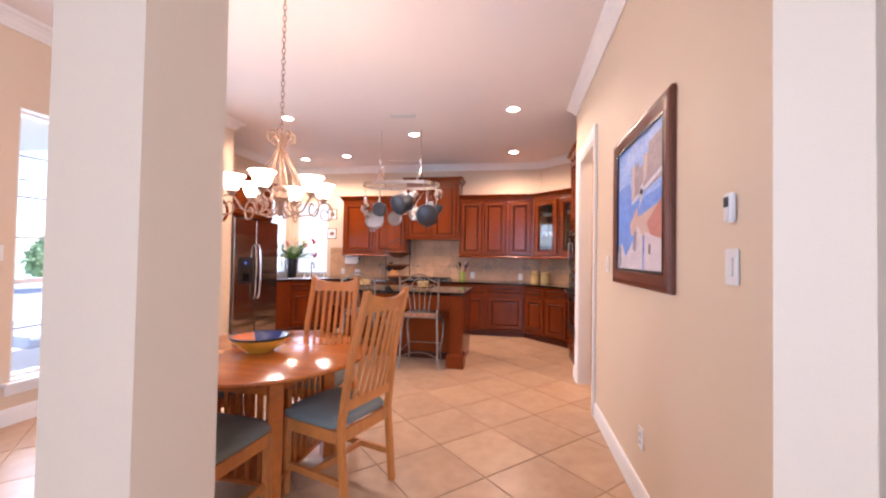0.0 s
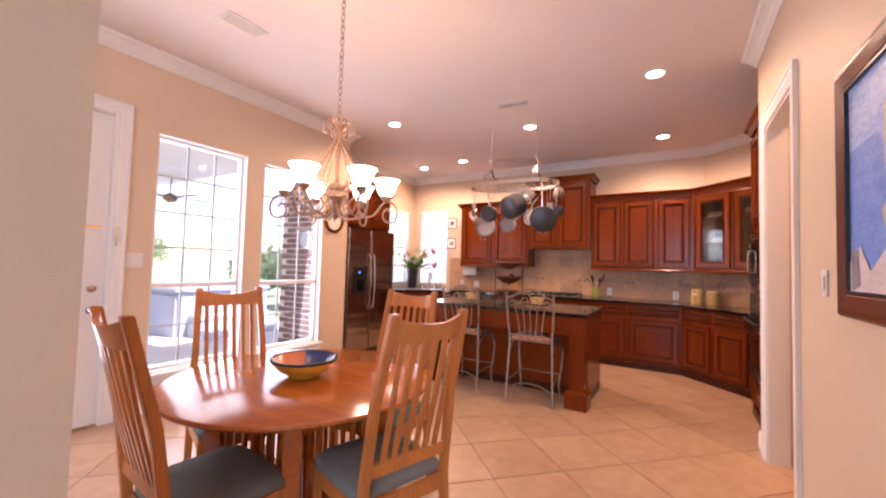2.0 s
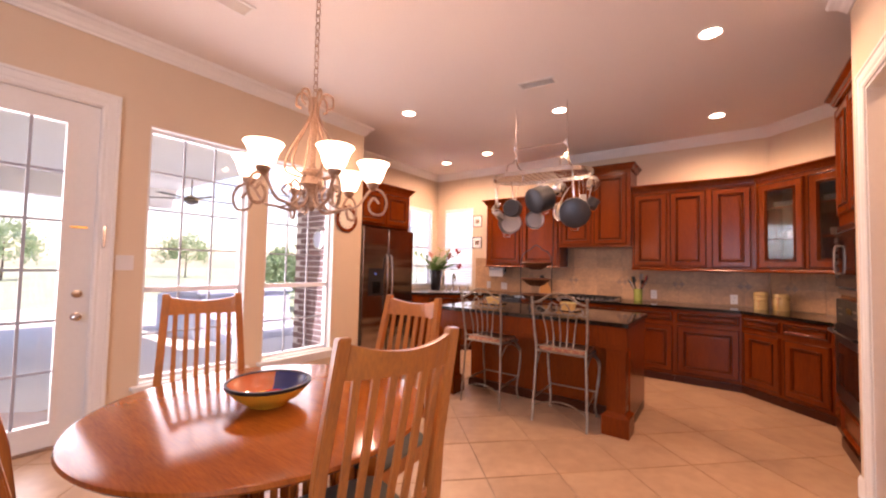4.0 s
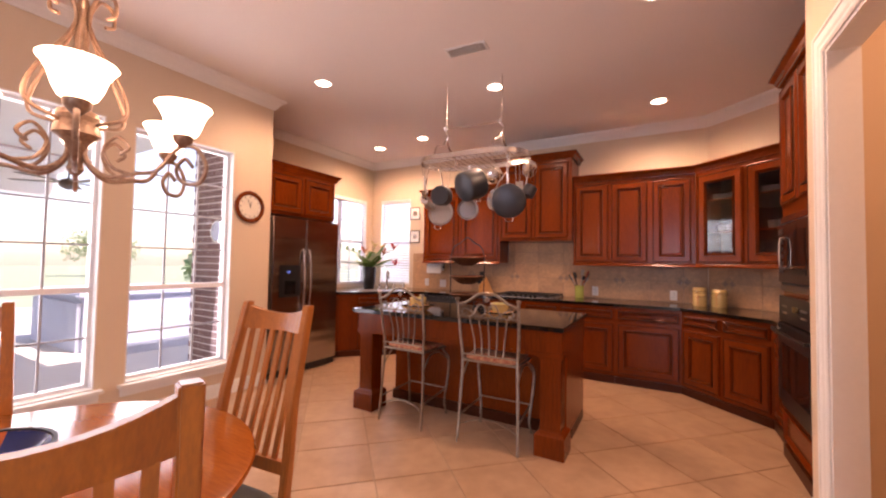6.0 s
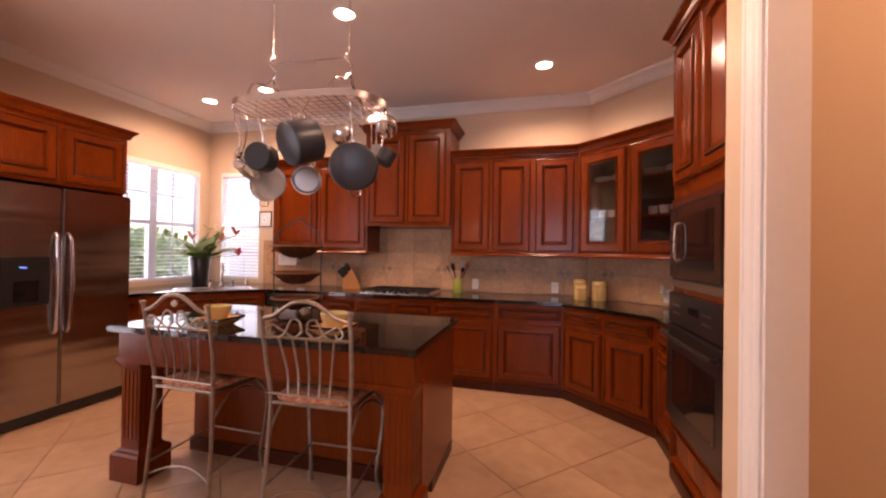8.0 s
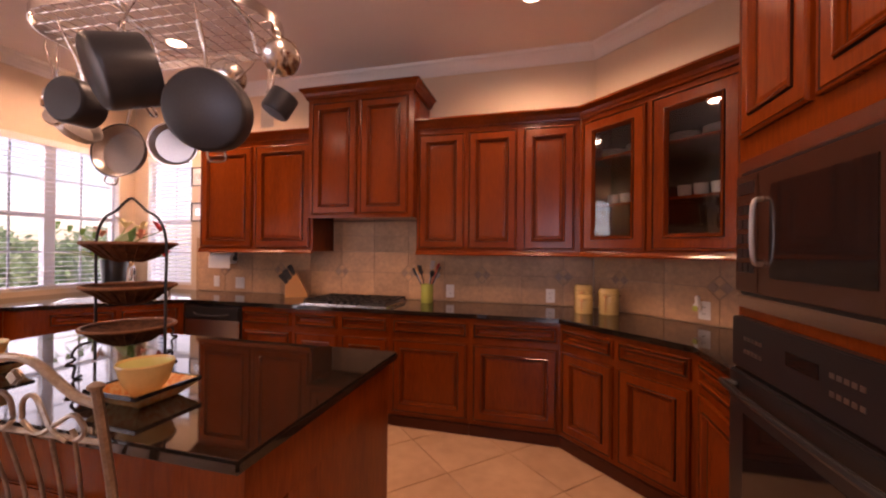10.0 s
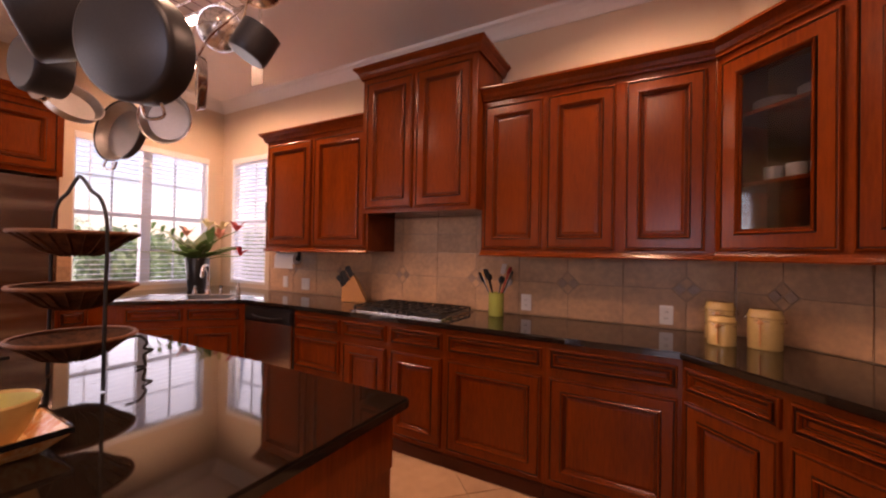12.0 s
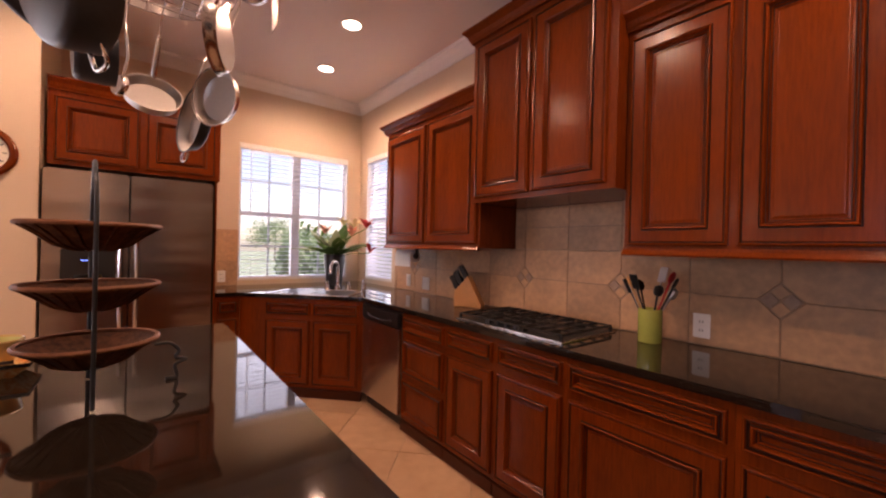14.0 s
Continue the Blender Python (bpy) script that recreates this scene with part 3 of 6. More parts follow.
def wall_cabinet(m, w, d, z0, z1, fronts, label, crown, glass=False):
    root = thing("wall_cabinet", m, label, "cabinet", "kitchen wall cabinets")
    h = z1 - z0
    if glass:
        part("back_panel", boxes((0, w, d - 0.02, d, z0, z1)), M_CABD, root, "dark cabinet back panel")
        part("bottom_panel", boxes((0, w, 0, d - 0.02, z0, z0 + 0.02)), M_CAB, root)
        part("top_panel", boxes((0, w, 0, d - 0.02, z1 - 0.02, z1)), M_CAB, root)
        for x in (0, w - 0.02):
            part("side_panel", boxes((x, x + 0.02, 0, d - 0.02, z0 + 0.02, z1 - 0.02)), M_CAB, root)
        part("face_frame", boxes((0.02, w - 0.02, 0.0, 0.018, z0 + 0.02, z0 + 0.05)), M_CAB, root)
        part("face_frame", boxes((0.02, w - 0.02, 0.0, 0.018, z1 - 0.06, z1 - 0.02)), M_CAB, root)
        part("face_frame", boxes((w / 2 - 0.03, w / 2 + 0.03, 0.0, 0.018, z0 + 0.05, z1 - 0.06)), M_CAB, root)
        for k in (1, 2):
            part("shelf", boxes((0.021, w - 0.021, 0.03, d - 0.021, z0 + h * k / 3, z0 + h * k / 3 + 0.018)), M_CAB, root)
    else:
        part("carcass", boxes((0, w, 0, d, z0, z1)), M_CAB, root)
    for x0, x1 in fronts:
        door_front(root, "door", x0, x1, z0 + 0.03, z1 - 0.05, glass=glass, label="glazed cabinet door" if glass else "")
    if glass or z0 < 1.5:
        part("light_rail", sweep([(w, 0), (0, 0)], [(0.0, z0 - 0.020), (0.026, z0 - 0.020), (0.028, z0 - 0.012), (0.016, z0 + 0.004), (0.012, z0 + 0.018), (0.0, z0 + 0.018)]), M_CAB, root)
    if crown:
        part("crown", sweep(crown, [(o, u + z1 - 0.012) for o, u in CR]), M_CAB, root)
    return root


YU = 8.775
wall_cabinet(pose(-2.285, YU, 0), 1.29, YB - YU - 0.005, 1.375, 2.43, [(0.025, 0.625), (0.665, 1.265)], "cherry wood wall cabinet with two raised-panel doors", [(1.29, 0), (0, 0), (0, 0.37)])
hood = wall_cabinet(pose(-0.985, 8.68, 0), 1.0, YB - 8.685, 1.672, 2.75, [(0.045, 0.485), (0.515, 0.955)], "raised cherry wood hood cabinet over the cooktop", [(1.0, 0.5), (1.0, 0), (0, 0), (0, 0.5)])
wall_cabinet(pose(0.017, YU, 0), 1.333, YB - YU - 0.005, 1.375, 2.43, [(0.02, 0.42), (0.45, 0.85), (0.90, 1.29)], "cherry wood wall cabinet with three raised-panel doors", [(1.333, 0), (0, 0)])
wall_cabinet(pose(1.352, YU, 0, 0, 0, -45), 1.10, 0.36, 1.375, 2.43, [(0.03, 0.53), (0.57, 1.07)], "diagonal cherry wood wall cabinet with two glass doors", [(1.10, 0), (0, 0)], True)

tower = thing("oven_cabinet", pose(1.80, 7.325, 0, 0, 0, -90), "tall cherry wood cabinet holding two built-in ovens", "cabinet")
TW = 0.86
part("carcass", boxes((0, TW, 0, 0.72, 0.085, 2.735)), M_CAB, tower)
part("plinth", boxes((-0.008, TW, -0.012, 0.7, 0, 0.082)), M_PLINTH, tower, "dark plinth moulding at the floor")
part("crown", sweep([(TW, 0), (0, 0), (0, 0.7)], [(o, u + 2.72) for o, u in CR]), M_CAB, tower)
for a, b in ((0.03, 0.42), (0.45, 0.83)):
    door_front(tower, "door", a, b, 1.82, 2.67)
door_front(tower, "drawer_front", 0.04, 0.82, 0.13, 0.37, drawer=True)
mw = thing("microwave_oven", pose(1.80, 7.325, 0, 0, 0, -90), "stainless steel built-in microwave in the oven cabinet", "microwave oven")
part("trim_frame", boxes((0.03, 0.83, -0.022, -0.001, 1.20, 1.245), (0.03, 0.83, -0.022, -0.001, 1.685, 1.73), (0.03, 0.065, -0.022, -0.001, 1.245, 1.685), (0.795, 0.83, -0.022, -0.001, 1.245, 1.685)), M_STEEL, mw, "stainless steel trim frame", bevel=0.004)
part("body", boxes((0.066, 0.794, -0.020, -0.001, 1.246, 1.684)), M_BLACK, mw)
part("door", boxes((0.23, 0.78, -0.046, -0.021, 1.262, 1.668)), M_SMOKE, mw, "dark brown glass microwave door", bevel=0.004)
part("door_window", boxes((0.30, 0.70, -0.0485, -0.0465, 1.32, 1.61)), M_BGLASS, mw, "black glass window in the door")
cp_ = part("control_panel", boxes((0.075, 0.222, -0.044, -0.021, 1.262, 1.668)), M_SMOKE, mw, bevel=0.003)
part("display", boxes((0.095, 0.202, -0.0465, -0.0445, 1.60, 1.64)), M_BLACK, cp_, "dark display strip")
for k in range(5):
    for c in range(3):
        part("button", boxes((0.097 + 0.037 * c, 0.127 + 0.037 * c, -0.0465, -0.0445, 1.33 + 0.05 * k, 1.362 + 0.05 * k)), M_BLACK, cp_, bevel=0.0006)
part("handle", tube(smooth_path([(0.255, -0.046, 1.36), (0.255, -0.072, 1.38), (0.255, -0.072, 1.55), (0.255, -0.046, 1.57)], 4), 0.008), M_SATIN, mw, "stainless steel bar handle", smooth=True)
ov = thing("wall_oven", pose(1.80, 7.325, 0, 0, 0, -90), "black glass built-in wall oven under the microwave", "oven")
op_ = part("control_panel", boxes((0.03, 0.83, -0.034, -0.001, 0.985, 1.165)), M_BLACK, ov, bevel=0.004)
part("display", boxes((0.36, 0.50, -0.0365, -0.0345, 1.07, 1.11)), M_BGLASS, op_, "glossy dark display")
for c in range(10):
    u = 0.12 + 0.024 * (c % 5) + (0.42 if c > 4 else 0)
    for z in (1.045, 1.090):
        part("button", boxes((u, u + 0.016, -0.0365, -0.0345, z, z + 0.013)), M_SATIN, op_, "small grey touch mark")
part("door", boxes((0.03, 0.83, -0.044, -0.001, 0.42, 0.975)), M_BLACK, ov, "black enamel oven door", bevel=0.008)
part("door_window", boxes((0.14, 0.72, -0.0465, -0.0445, 0.52, 0.84)), M_BGLASS, ov, "black glass window in the oven door")
part("handle", tube(smooth_path([(0.10, -0.044, 0.925), (0.11, -0.088, 0.925), (0.75, -0.088, 0.925), (0.76, -0.044, 0.925)], 4), 0.012), M_BLACK, ov, smooth=True)
part("toe_vent", boxes((0.05, 0.81, -0.03, -0.001, 0.385, 0.412)), M_BLACK, ov, "black vent strip")

# refrigerator and the cabinet over it
fr = thing("refrigerator", pose(-2.80, 6.40, 0, 0, 0, 90), "stainless steel side-by-side refrigerator with black dispenser", "refrigerator")
FW = 1.01
part("body", boxes((0.0, FW, 0.055, 0.80, 0.03, 1.86)), M_BLACK, fr, "black refrigerator side and body")
for nm, a, b in (("freezer_door", 0.004, 0.462), ("fresh_food_door", 0.470, FW - 0.004)):
    dob = part(nm, boxes((a, b, -0.03, 0.05, 0.10, 1.855)), M_FSTEEL, fr, "tall brushed stainless steel door", bevel=0.012)
part("dispenser_lamp", boxes((0.205, 0.245, -0.0385, -0.0362, 1.218, 1.223)), M_LED, fr, "small blue indicator lamp")
part("dispenser_pad", boxes((0.17, 0.32, -0.0395, -0.0362, 0.96, 1.12)), M_BGLASS, fr, "glossy black dispenser recess", bevel=0.001)
part("grille", boxes((0.01, FW - 0.01, 0.0, 0.05, 0.02, 0.092)), M_BLACK, fr, "black base grille")
part("dispenser", boxes((0.10, 0.39, -0.036, -0.028, 0.93, 1.30)), M_BLACK, fr, "black water and ice dispenser", bevel=0.004)
for x, s in ((0.425, -1), (0.507, 1)):
    part("handle", tube(smooth_path([(x, -0.028, 0.69), (x + s * 0.004, -0.062, 0.76), (x + s * 0.008, -0.078, 1.08), (x + s * 0.004, -0.062, 1.42), (x, -0.028, 1.49)]), 0.0145), M_CHROME, fr, smooth=True)
wall_cabinet(pose(-2.93, 6.40, 0, 0, 0, 90), 1.07, 0.70, 1.90, 2.44, [(0.035, 0.515), (0.555, 1.035)], "cherry wood cabinet above the refrigerator", [(1.07, 0.5), (1.07, 0), (0, 0)])
tagged(part("end_panel", boxes((-3.64, -2.94, 7.438, 7.453, 0, 1.90)), M_CAB, None, "cherry wood end panel beside the refrigerator"), category="panel")

# ---------- island ----------
isl = thing("kitchen_island", pose(0, 0, 0), "cherry wood kitchen island with fluted legs and an overhang for stools", "kitchen island")
IX0, IX1, IY0, IY1 = -1.46, 0.408, 6.375, 7.25
part("cabinet_body", boxes((IX0 + 0.14, IX1 - 0.03, 6.78, IY1, 0.09, 0.884)), M_CAB, isl)
part("apron", boxes((IX0, IX1, IY0, IY0 + 0.04, 0.73, 0.884), (IX0, IX0 + 0.04, IY0 + 0.04, IY1, 0.73, 0.884), (IX1 - 0.04, IX1, IY0 + 0.04, IY1, 0.73, 0.884)), M_CAB, isl)
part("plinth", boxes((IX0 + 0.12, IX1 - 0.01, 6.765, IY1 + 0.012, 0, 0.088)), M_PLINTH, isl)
part("side_panel", boxes((IX1 - 0.03, IX1 - 0.006, IY0 + 0.17, IY1, 0.088, 0.73)), M_CAB, isl)
for lx in (IX0, IX1 - 0.17):
    leg = part("leg", boxes((lx + 0.012, lx + 0.158, IY0 + 0.012, IY0 + 0.158, 0.18, 0.73)), M_CAB, isl, bevel=0.004)
    for k in range(4):
        u = lx + 0.030 + 0.0307 * k
        part("flute", boxes((u, u + 0.018, IY0 + 0.0085, IY0 + 0.013, 0.24, 0.66)), M_CAB, leg, bevel=0.003)
        v = IY0 + 0.030 + 0.0307 * k
        part("flute", boxes((lx + 0.157, lx + 0.1615, v, v + 0.018, 0.24, 0.66)), M_CAB, leg, bevel=0.003)
    part("capital", boxes((lx, lx + 0.17, IY0, IY0 + 0.17, 0.675, 0.728)), M_CAB, leg, bevel=0.008)
    bm = bmesh.new()
    rg = []
    for o, z in ((0.022, 0.0), (0.022, 0.006), (0.022, 0.150), (0.012, 0.164), (0.000, 0.170), (-0.010, 0.182)):
        rg.append([bm.verts.new(p) for p in ((lx - o, IY0 - o, z), (lx + 0.17 + o, IY0 - o, z), (lx + 0.17 + o, IY0 + 0.17 + o, z), (lx - o, IY0 + 0.17 + o, z))])
    for a, b in zip(rg, rg[1:]):
        for k in range(4):
            bm.faces.new((a[k], a[(k + 1) % 4], b[(k + 1) % 4], b[k]))
    bm.faces.new(list(reversed(rg[0])))
    bm.faces.new(rg[-1])
    part("foot", bm, M_CAB, leg)
part("cornice", boxes((IX0 - 0.01, IX1 + 0.01, IY0 - 0.012, IY0, 0.70, 0.735)), M_CAB, isl, bevel=0.005)
tagged(part("island_worktop", boxes((-1.515, 0.425, 6.335, 7.315, 0.885, 0.92)), M_GRAN, None, "polished black granite slab on the kitchen island", bevel=0.007), category="worktop")

# ---------- table ----------
TC = (-0.52, 3.87)
tb = thing("dining_table", pose(TC[0], TC[1], 0), "round polished wooden dining table on a slatted base", "table")
part("tabletop", lathe([(0.0, 0.725), (0.63, 0.725), (0.652, 0.732), (0.66, 0.742), (0.655, 0.752), (0.645, 0.755), (0.0, 0.755)], 96), M_TABLE, tb, smooth=True)
for a in range(4):
    s, c = math.sin(a * math.pi / 2 + math.pi / 4), math.cos(a * math.pi / 2 + math.pi / 4)
    part("leg", boxes((-0.035, 0.035, -0.035, 0.035, 0, 0.722)), M_TABLE, tb, at=pose(0.42 * c, 0.42 * s, 0, 0, 0, 45))
part("base_shelf", boxes((-0.3, 0.3, -0.3, 0.3, 0.12, 0.14)), M_TABLE, tb)


def cushion(x0, x1, y0, y1, z0, z1, dome, n=12):
    """A padded seat with rounded corners and a domed top."""
    bm = bmesh.new()
    cx, cy, hx, hy = (x0 + x1) / 2, (y0 + y1) / 2, (x1 - x0) / 2, (y1 - y0) / 2
    rings = []
    for f, z in ((0.90, z0), (0.985, z0 + 0.006), (1.0, (z0 + z1) / 2), (0.985, z1 - 0.004), (0.93, z1 + dome * 0.25), (0.75, z1 + dome * 0.68), (0.45, z1 + dome * 0.93), (0.12, z1 + dome)):
        ring = []
        for k in range(4 * n):
            a = 2 * math.pi * (k + 0.5) / (4 * n)
            c, s = math.cos(a), math.sin(a)
            e = 0.28 + 0.5 * (1 - f)
            ring.append(bm.verts.new((cx + hx * f * math.copysign(abs(c) ** e, c), cy + hy * f * math.copysign(abs(s) ** e, s), z)))
        rings.append(ring)
    for a, b in zip(rings, rings[1:]):
        for k in range(4 * n):
            bm.faces.new((a[k], a[(k + 1) % (4 * n)], b[(k + 1) % (4 * n)], b[k]))
    bm.faces.new(list(reversed(rings[0])))
    bm.faces.new(rings[-1])
    return bm


def dining_chair(m):
    """Mission chair; local: faces +y, back at y=-0.21, seat centre at the origin."""
    root = thing("dining_chair", m, "honey oak dining chair with tall slatted back and grey cushion", "chair", "chairs round the dining table")
    part("seat", cushion(-0.228, 0.228, -0.188, 0.240, 0.435, 0.472, 0.042), M_SEAT, root, "grey-green upholstered seat", smooth=True)
    part("seat_rail", boxes((-0.205, 0.205, 0.19, 0.215, 0.37, 0.434), (-0.205, 0.205, -0.205, -0.185, 0.37, 0.434), (-0.22, -0.20, -0.185, 0.19, 0.37, 0.434), (0.20, 0.22, -0.185, 0.19, 0.37, 0.434)), M_OAK, root)
    lean = [(0.0, -0.24), (0.44, -0.20), (0.8, -0.245), (1.17, -0.335)]

    def yb(z):
        for (z0, y0), (z1, y1) in zip(lean, lean[1:]):
            if z <= z1:
                return y0 + (y1 - y0) * (z - z0) / (z1 - z0)
        return lean[-1][1]
    for sx_ in (-1, 1):
        bm = bmesh.new()
        sect = []
        zs = [0, 0.25, 0.44, 0.62, 0.8, 0.98, 1.17]
        for z in zs:
            w_ = 0.222 if z < 0.5 else 0.222 - (z - 0.5) * 0.045
            x0, x1 = sorted((sx_ * (w_ - 0.036), sx_ * w_))
            y = yb(z)
            sect.append([bm.verts.new(p) for p in ((x0, y - 0.018, z), (x1, y - 0.018, z), (x1, y + 0.018, z), (x0, y + 0.018, z))])
        for a, b in zip(sect, sect[1:]):
            for k in range(4):
                bm.faces.new((a[k], a[(k + 1) % 4], b[(k + 1) % 4], b[k]))
        bm.faces.new(list(reversed(sect[0])))
        bm.faces.new(sect[-1])
        part("back_leg", bm, M_OAK, root, bevel=0.004)
        part("leg", boxes((sx_ * 0.205 - 0.02, sx_ * 0.205 + 0.02, 0.18, 0.22, 0, 0.435)), M_OAK, root, bevel=0.004)
        part("stretcher", boxes((sx_ * 0.205 - 0.010, sx_ * 0.205 + 0.010, -0.20, 0.18, 0.15, 0.185)), M_OAK, root)
    part("stretcher", boxes((-0.195, 0.195, -0.01, 0.012, 0.155, 0.185)), M_OAK, root)
    bm = bmesh.new()
    n = 12
    for i in range(n):
        x0, x1 = -0.165 + 0.330 * i / n, -0.165 + 0.330 * (i + 1) / n
        t0, t1 = (x0 / 0.165) ** 2, (x1 / 0.165) ** 2
        b0, b1 = -0.03 * (1 - t0), -0.03 * (1 - t1)
        va = [bm.verts.new(p) for p in ((x0, yb(1.06) + b0 - 0.011, 1.055), (x0, yb(1.15) + b0 - 0.011, 1.155 - 0.03 * (1 - t0)), (x0, yb(1.15) + b0 + 0.011, 1.155 - 0.03 * (1 - t0)), (x0, yb(1.06) + b0 + 0.011, 1.055))]
        vb = [bm.verts.new(p) for p in ((x1, yb(1.06) + b1 - 0.011, 1.055), (x1, yb(1.15) + b1 - 0.011, 1.155 - 0.03 * (1 - t1)), (x1, yb(1.15) + b1 + 0.011, 1.155 - 0.03 * (1 - t1)), (x1, yb(1.06) + b1 + 0.011, 1.055))]
        for k in range(4):
            bm.faces.new((va[k], va[(k + 1) % 4], vb[(k + 1) % 4], vb[k]))
        if i == 0:
            bm.faces.new(va)
        if i == n - 1:
            bm.faces.new(list(reversed(vb)))
    bmesh.ops.remove_doubles(bm, verts=bm.verts, dist=0.0001)
    part("top_rail", bm, M_OAK, root)
    part("lower_rail", boxes((-0.189, 0.189, yb(0.56) - 0.010, yb(0.56) + 0.010, 0.535, 0.585)), M_OAK, root)
    for i in range(6):
        x = -0.130 + 0.052 * i
        t = 1 - (x / 0.189) ** 2
        y0, y1 = yb(0.585), yb(1.06) - 0.03 * t
        ym = (y0 + y1) / 2 - 0.004
        bm = bmesh.new()
        sect = []
        for z, y in ((0.583, y0), (0.82, ym), (1.058, y1)):
            sect.append([bm.verts.new(p) for p in ((x - 0.011, y - 0.006, z), (x + 0.011, y - 0.006, z), (x + 0.011, y + 0.006, z), (x - 0.011, y + 0.006, z))])
        for a, b in zip(sect, sect[1:]):
            for k in range(4):
                bm.faces.new((a[k], a[(k + 1) % 4], b[(k + 1) % 4], b[k]))
        bm.faces.new(list(reversed(sect[0])))
        bm.faces.new(sect[-1])
        part("slat", bm, M_OAK, root)
    return root


def chair_at(tx, ty, facing):
    """Pose that puts the middle of the chair's top rail at a plan point; facing: degrees of turn from +y."""
    a = radians(facing)
    oy = 0.335
    return pose(tx - math.sin(a) * oy, ty + math.cos(a) * oy, 0, 0, 0, facing)


chair = dining_chair(chair_at(0.33, 3.757, 72.5))
for c in ((-0.447, 4.71, 186), (-1.36, 3.93, -108.5), (-0.475, 3.01, -5)):
    copy_thing(chair, chair_at(*c))

# ---------- entrance door to the patio ----------
door = tagged(thing("door_1", pose(XN, 0, 0), "white glazed patio door with small panes and brass latch", "door"), kind="structure")
dx0, dx1 = -0.075, -0.030
d0, d1, g0, g1, gz0, gz1 = 2.866, 3.735, 3.01, 3.555, 0.18, 2.345
part("slab", boxes((dx0, dx1, d0, g0, 0.012, 2.512), (dx0, dx1, g1, d1, 0.012, 2.512), (dx0, dx1, g0, g1, 0.012, gz0), (dx0, dx1, g0, g1, gz1, 2.512)), M_TRIM, door)
part("glazing_bead", boxes((dx1, dx1 + 0.010, g0 - 0.02, g1 + 0.02, gz0 - 0.02, gz0), (dx1, dx1 + 0.010, g0 - 0.02, g1 + 0.02, gz1, gz1 + 0.02), (dx1, dx1 + 0.010, g0 - 0.02, g0, gz0, gz1), (dx1, dx1 + 0.010, g1, g1 + 0.02, gz0, gz1)), M_TRIM, door)
for r in range(6):
    for c in range(3):
        y0, y1 = g0 + (g1 - g0) * c / 3, g0 + (g1 - g0) * (c + 1) / 3
        z0, z1 = gz0 + (gz1 - gz0) * r / 6, gz0 + (gz1 - gz0) * (r + 1) / 6
        g = part("pane", boxes((-0.055, -0.050, y0 + 0.001, y1 - 0.001, z0 + 0.001, z1 - 0.001)), M_GLASS, door)
        g.visible_shadow = False
bm = bmesh.new()
for c in (1, 2):
    y = g0 + (g1 - g0) * c / 3
    add_box(bm, -0.047, -0.036, y - 0.009, y + 0.009, gz0, gz1)
for r in range(1, 6):
    z = gz0 + (gz1 - gz0) * r / 6
    add_box(bm, -0.0465, -0.0365, g0, g1, z - 0.009, z + 0.009)
part("muntins", bm, M_MUNTIN_BACKLIT, door)
M_BRASS = material("brass", (0.72, 0.45, 0.14), 0.28, 1.0, vary=0.04)
for z, nm in ((0.92, "knob"), (1.09, "deadbolt")):
    bm = lathe([(0.030, 0.0), (0.030, 0.006), (0.012, 0.010), (0.012, 0.030 if z < 1 else 0.012), (0.026, 0.036 if z < 1 else 0.014), (0.028, 0.048 if z < 1 else 0.020), (0.016, 0.058 if z < 1 else 0.024), (0.0, 0.060 if z < 1 else 0.024)], 20)
    part(nm, bm, M_STEEL, door, "satin nickel hardware", smooth=True, at=pose(dx1, 3.66, z, 0, 90, 0))
part("flip_latch", boxes((dx1, dx1 + 0.012, 3.60, 3.70, 1.575, 1.592)), M_BRASS, door, "brass flip latch", bevel=0.003)
tagged(part("latch_strike", boxes((XN + 0.026, XN + 0.034, 3.775, 3.792, 1.44, 1.60)), M_STEEL, None, "satin nickel latch strike on the door casing", bevel=0.002), category="latch")
struct("door_jamb", boxes((XN - 0.16, XN - 0.001, DR[0] - 0.001, DR[0] + 0.004, 0, 2.512), (XN - 0.16, XN - 0.001, DR[1] - 0.004, DR[1] + 0.001, 0, 2.512), (XN - 0.16, XN - 0.001, DR[0], DR[1], 2.514, 2.521)), M_TRIM, "white door frame lining", "trim")
struct("threshold", boxes((XN - 0.15, XN + 0.01, DR[0], DR[1], -0.004, 0.011)), M_BRONZE, "dark bronze door threshold", "threshold")


# ---------- blinds ----------
def blind(m, w, h, tilt, n, label):
    root = thing("window_blind", m, label, "blind")
    part("head_rail", boxes((-0.01, w + 0.01, -0.012, 0.055, h - 0.055, h)), M_WHITE, root, bevel=0.004)
    for i in range(n):
        z = h - 0.075 - (h - 0.10) * i / (n - 1)
        part("slat", boxes((0.006, w - 0.006, -0.024, 0.024, -0.0012, 0.0012)), M_BLIND, root, at=pose(0, 0.026, z, tilt, 0, 0))
    part("bottom_rail", boxes((0.006, w - 0.006, 0.004, 0.046, 0.002, 0.018)), M_WHITE, root, bevel=0.003)
    for x in (0.12, w / 2, w - 0.12):
        part("cord", tube([(x, -0.001, 0.01), (x, -0.001, h - 0.05)], 0.0012, 5), M_WHITE, root)
    part("tilt_wand", tube([(0.10, -0.018, h * 0.42), (0.10, -0.014, h - 0.05)], 0.004, 6), M_WHITE, root)
    return root


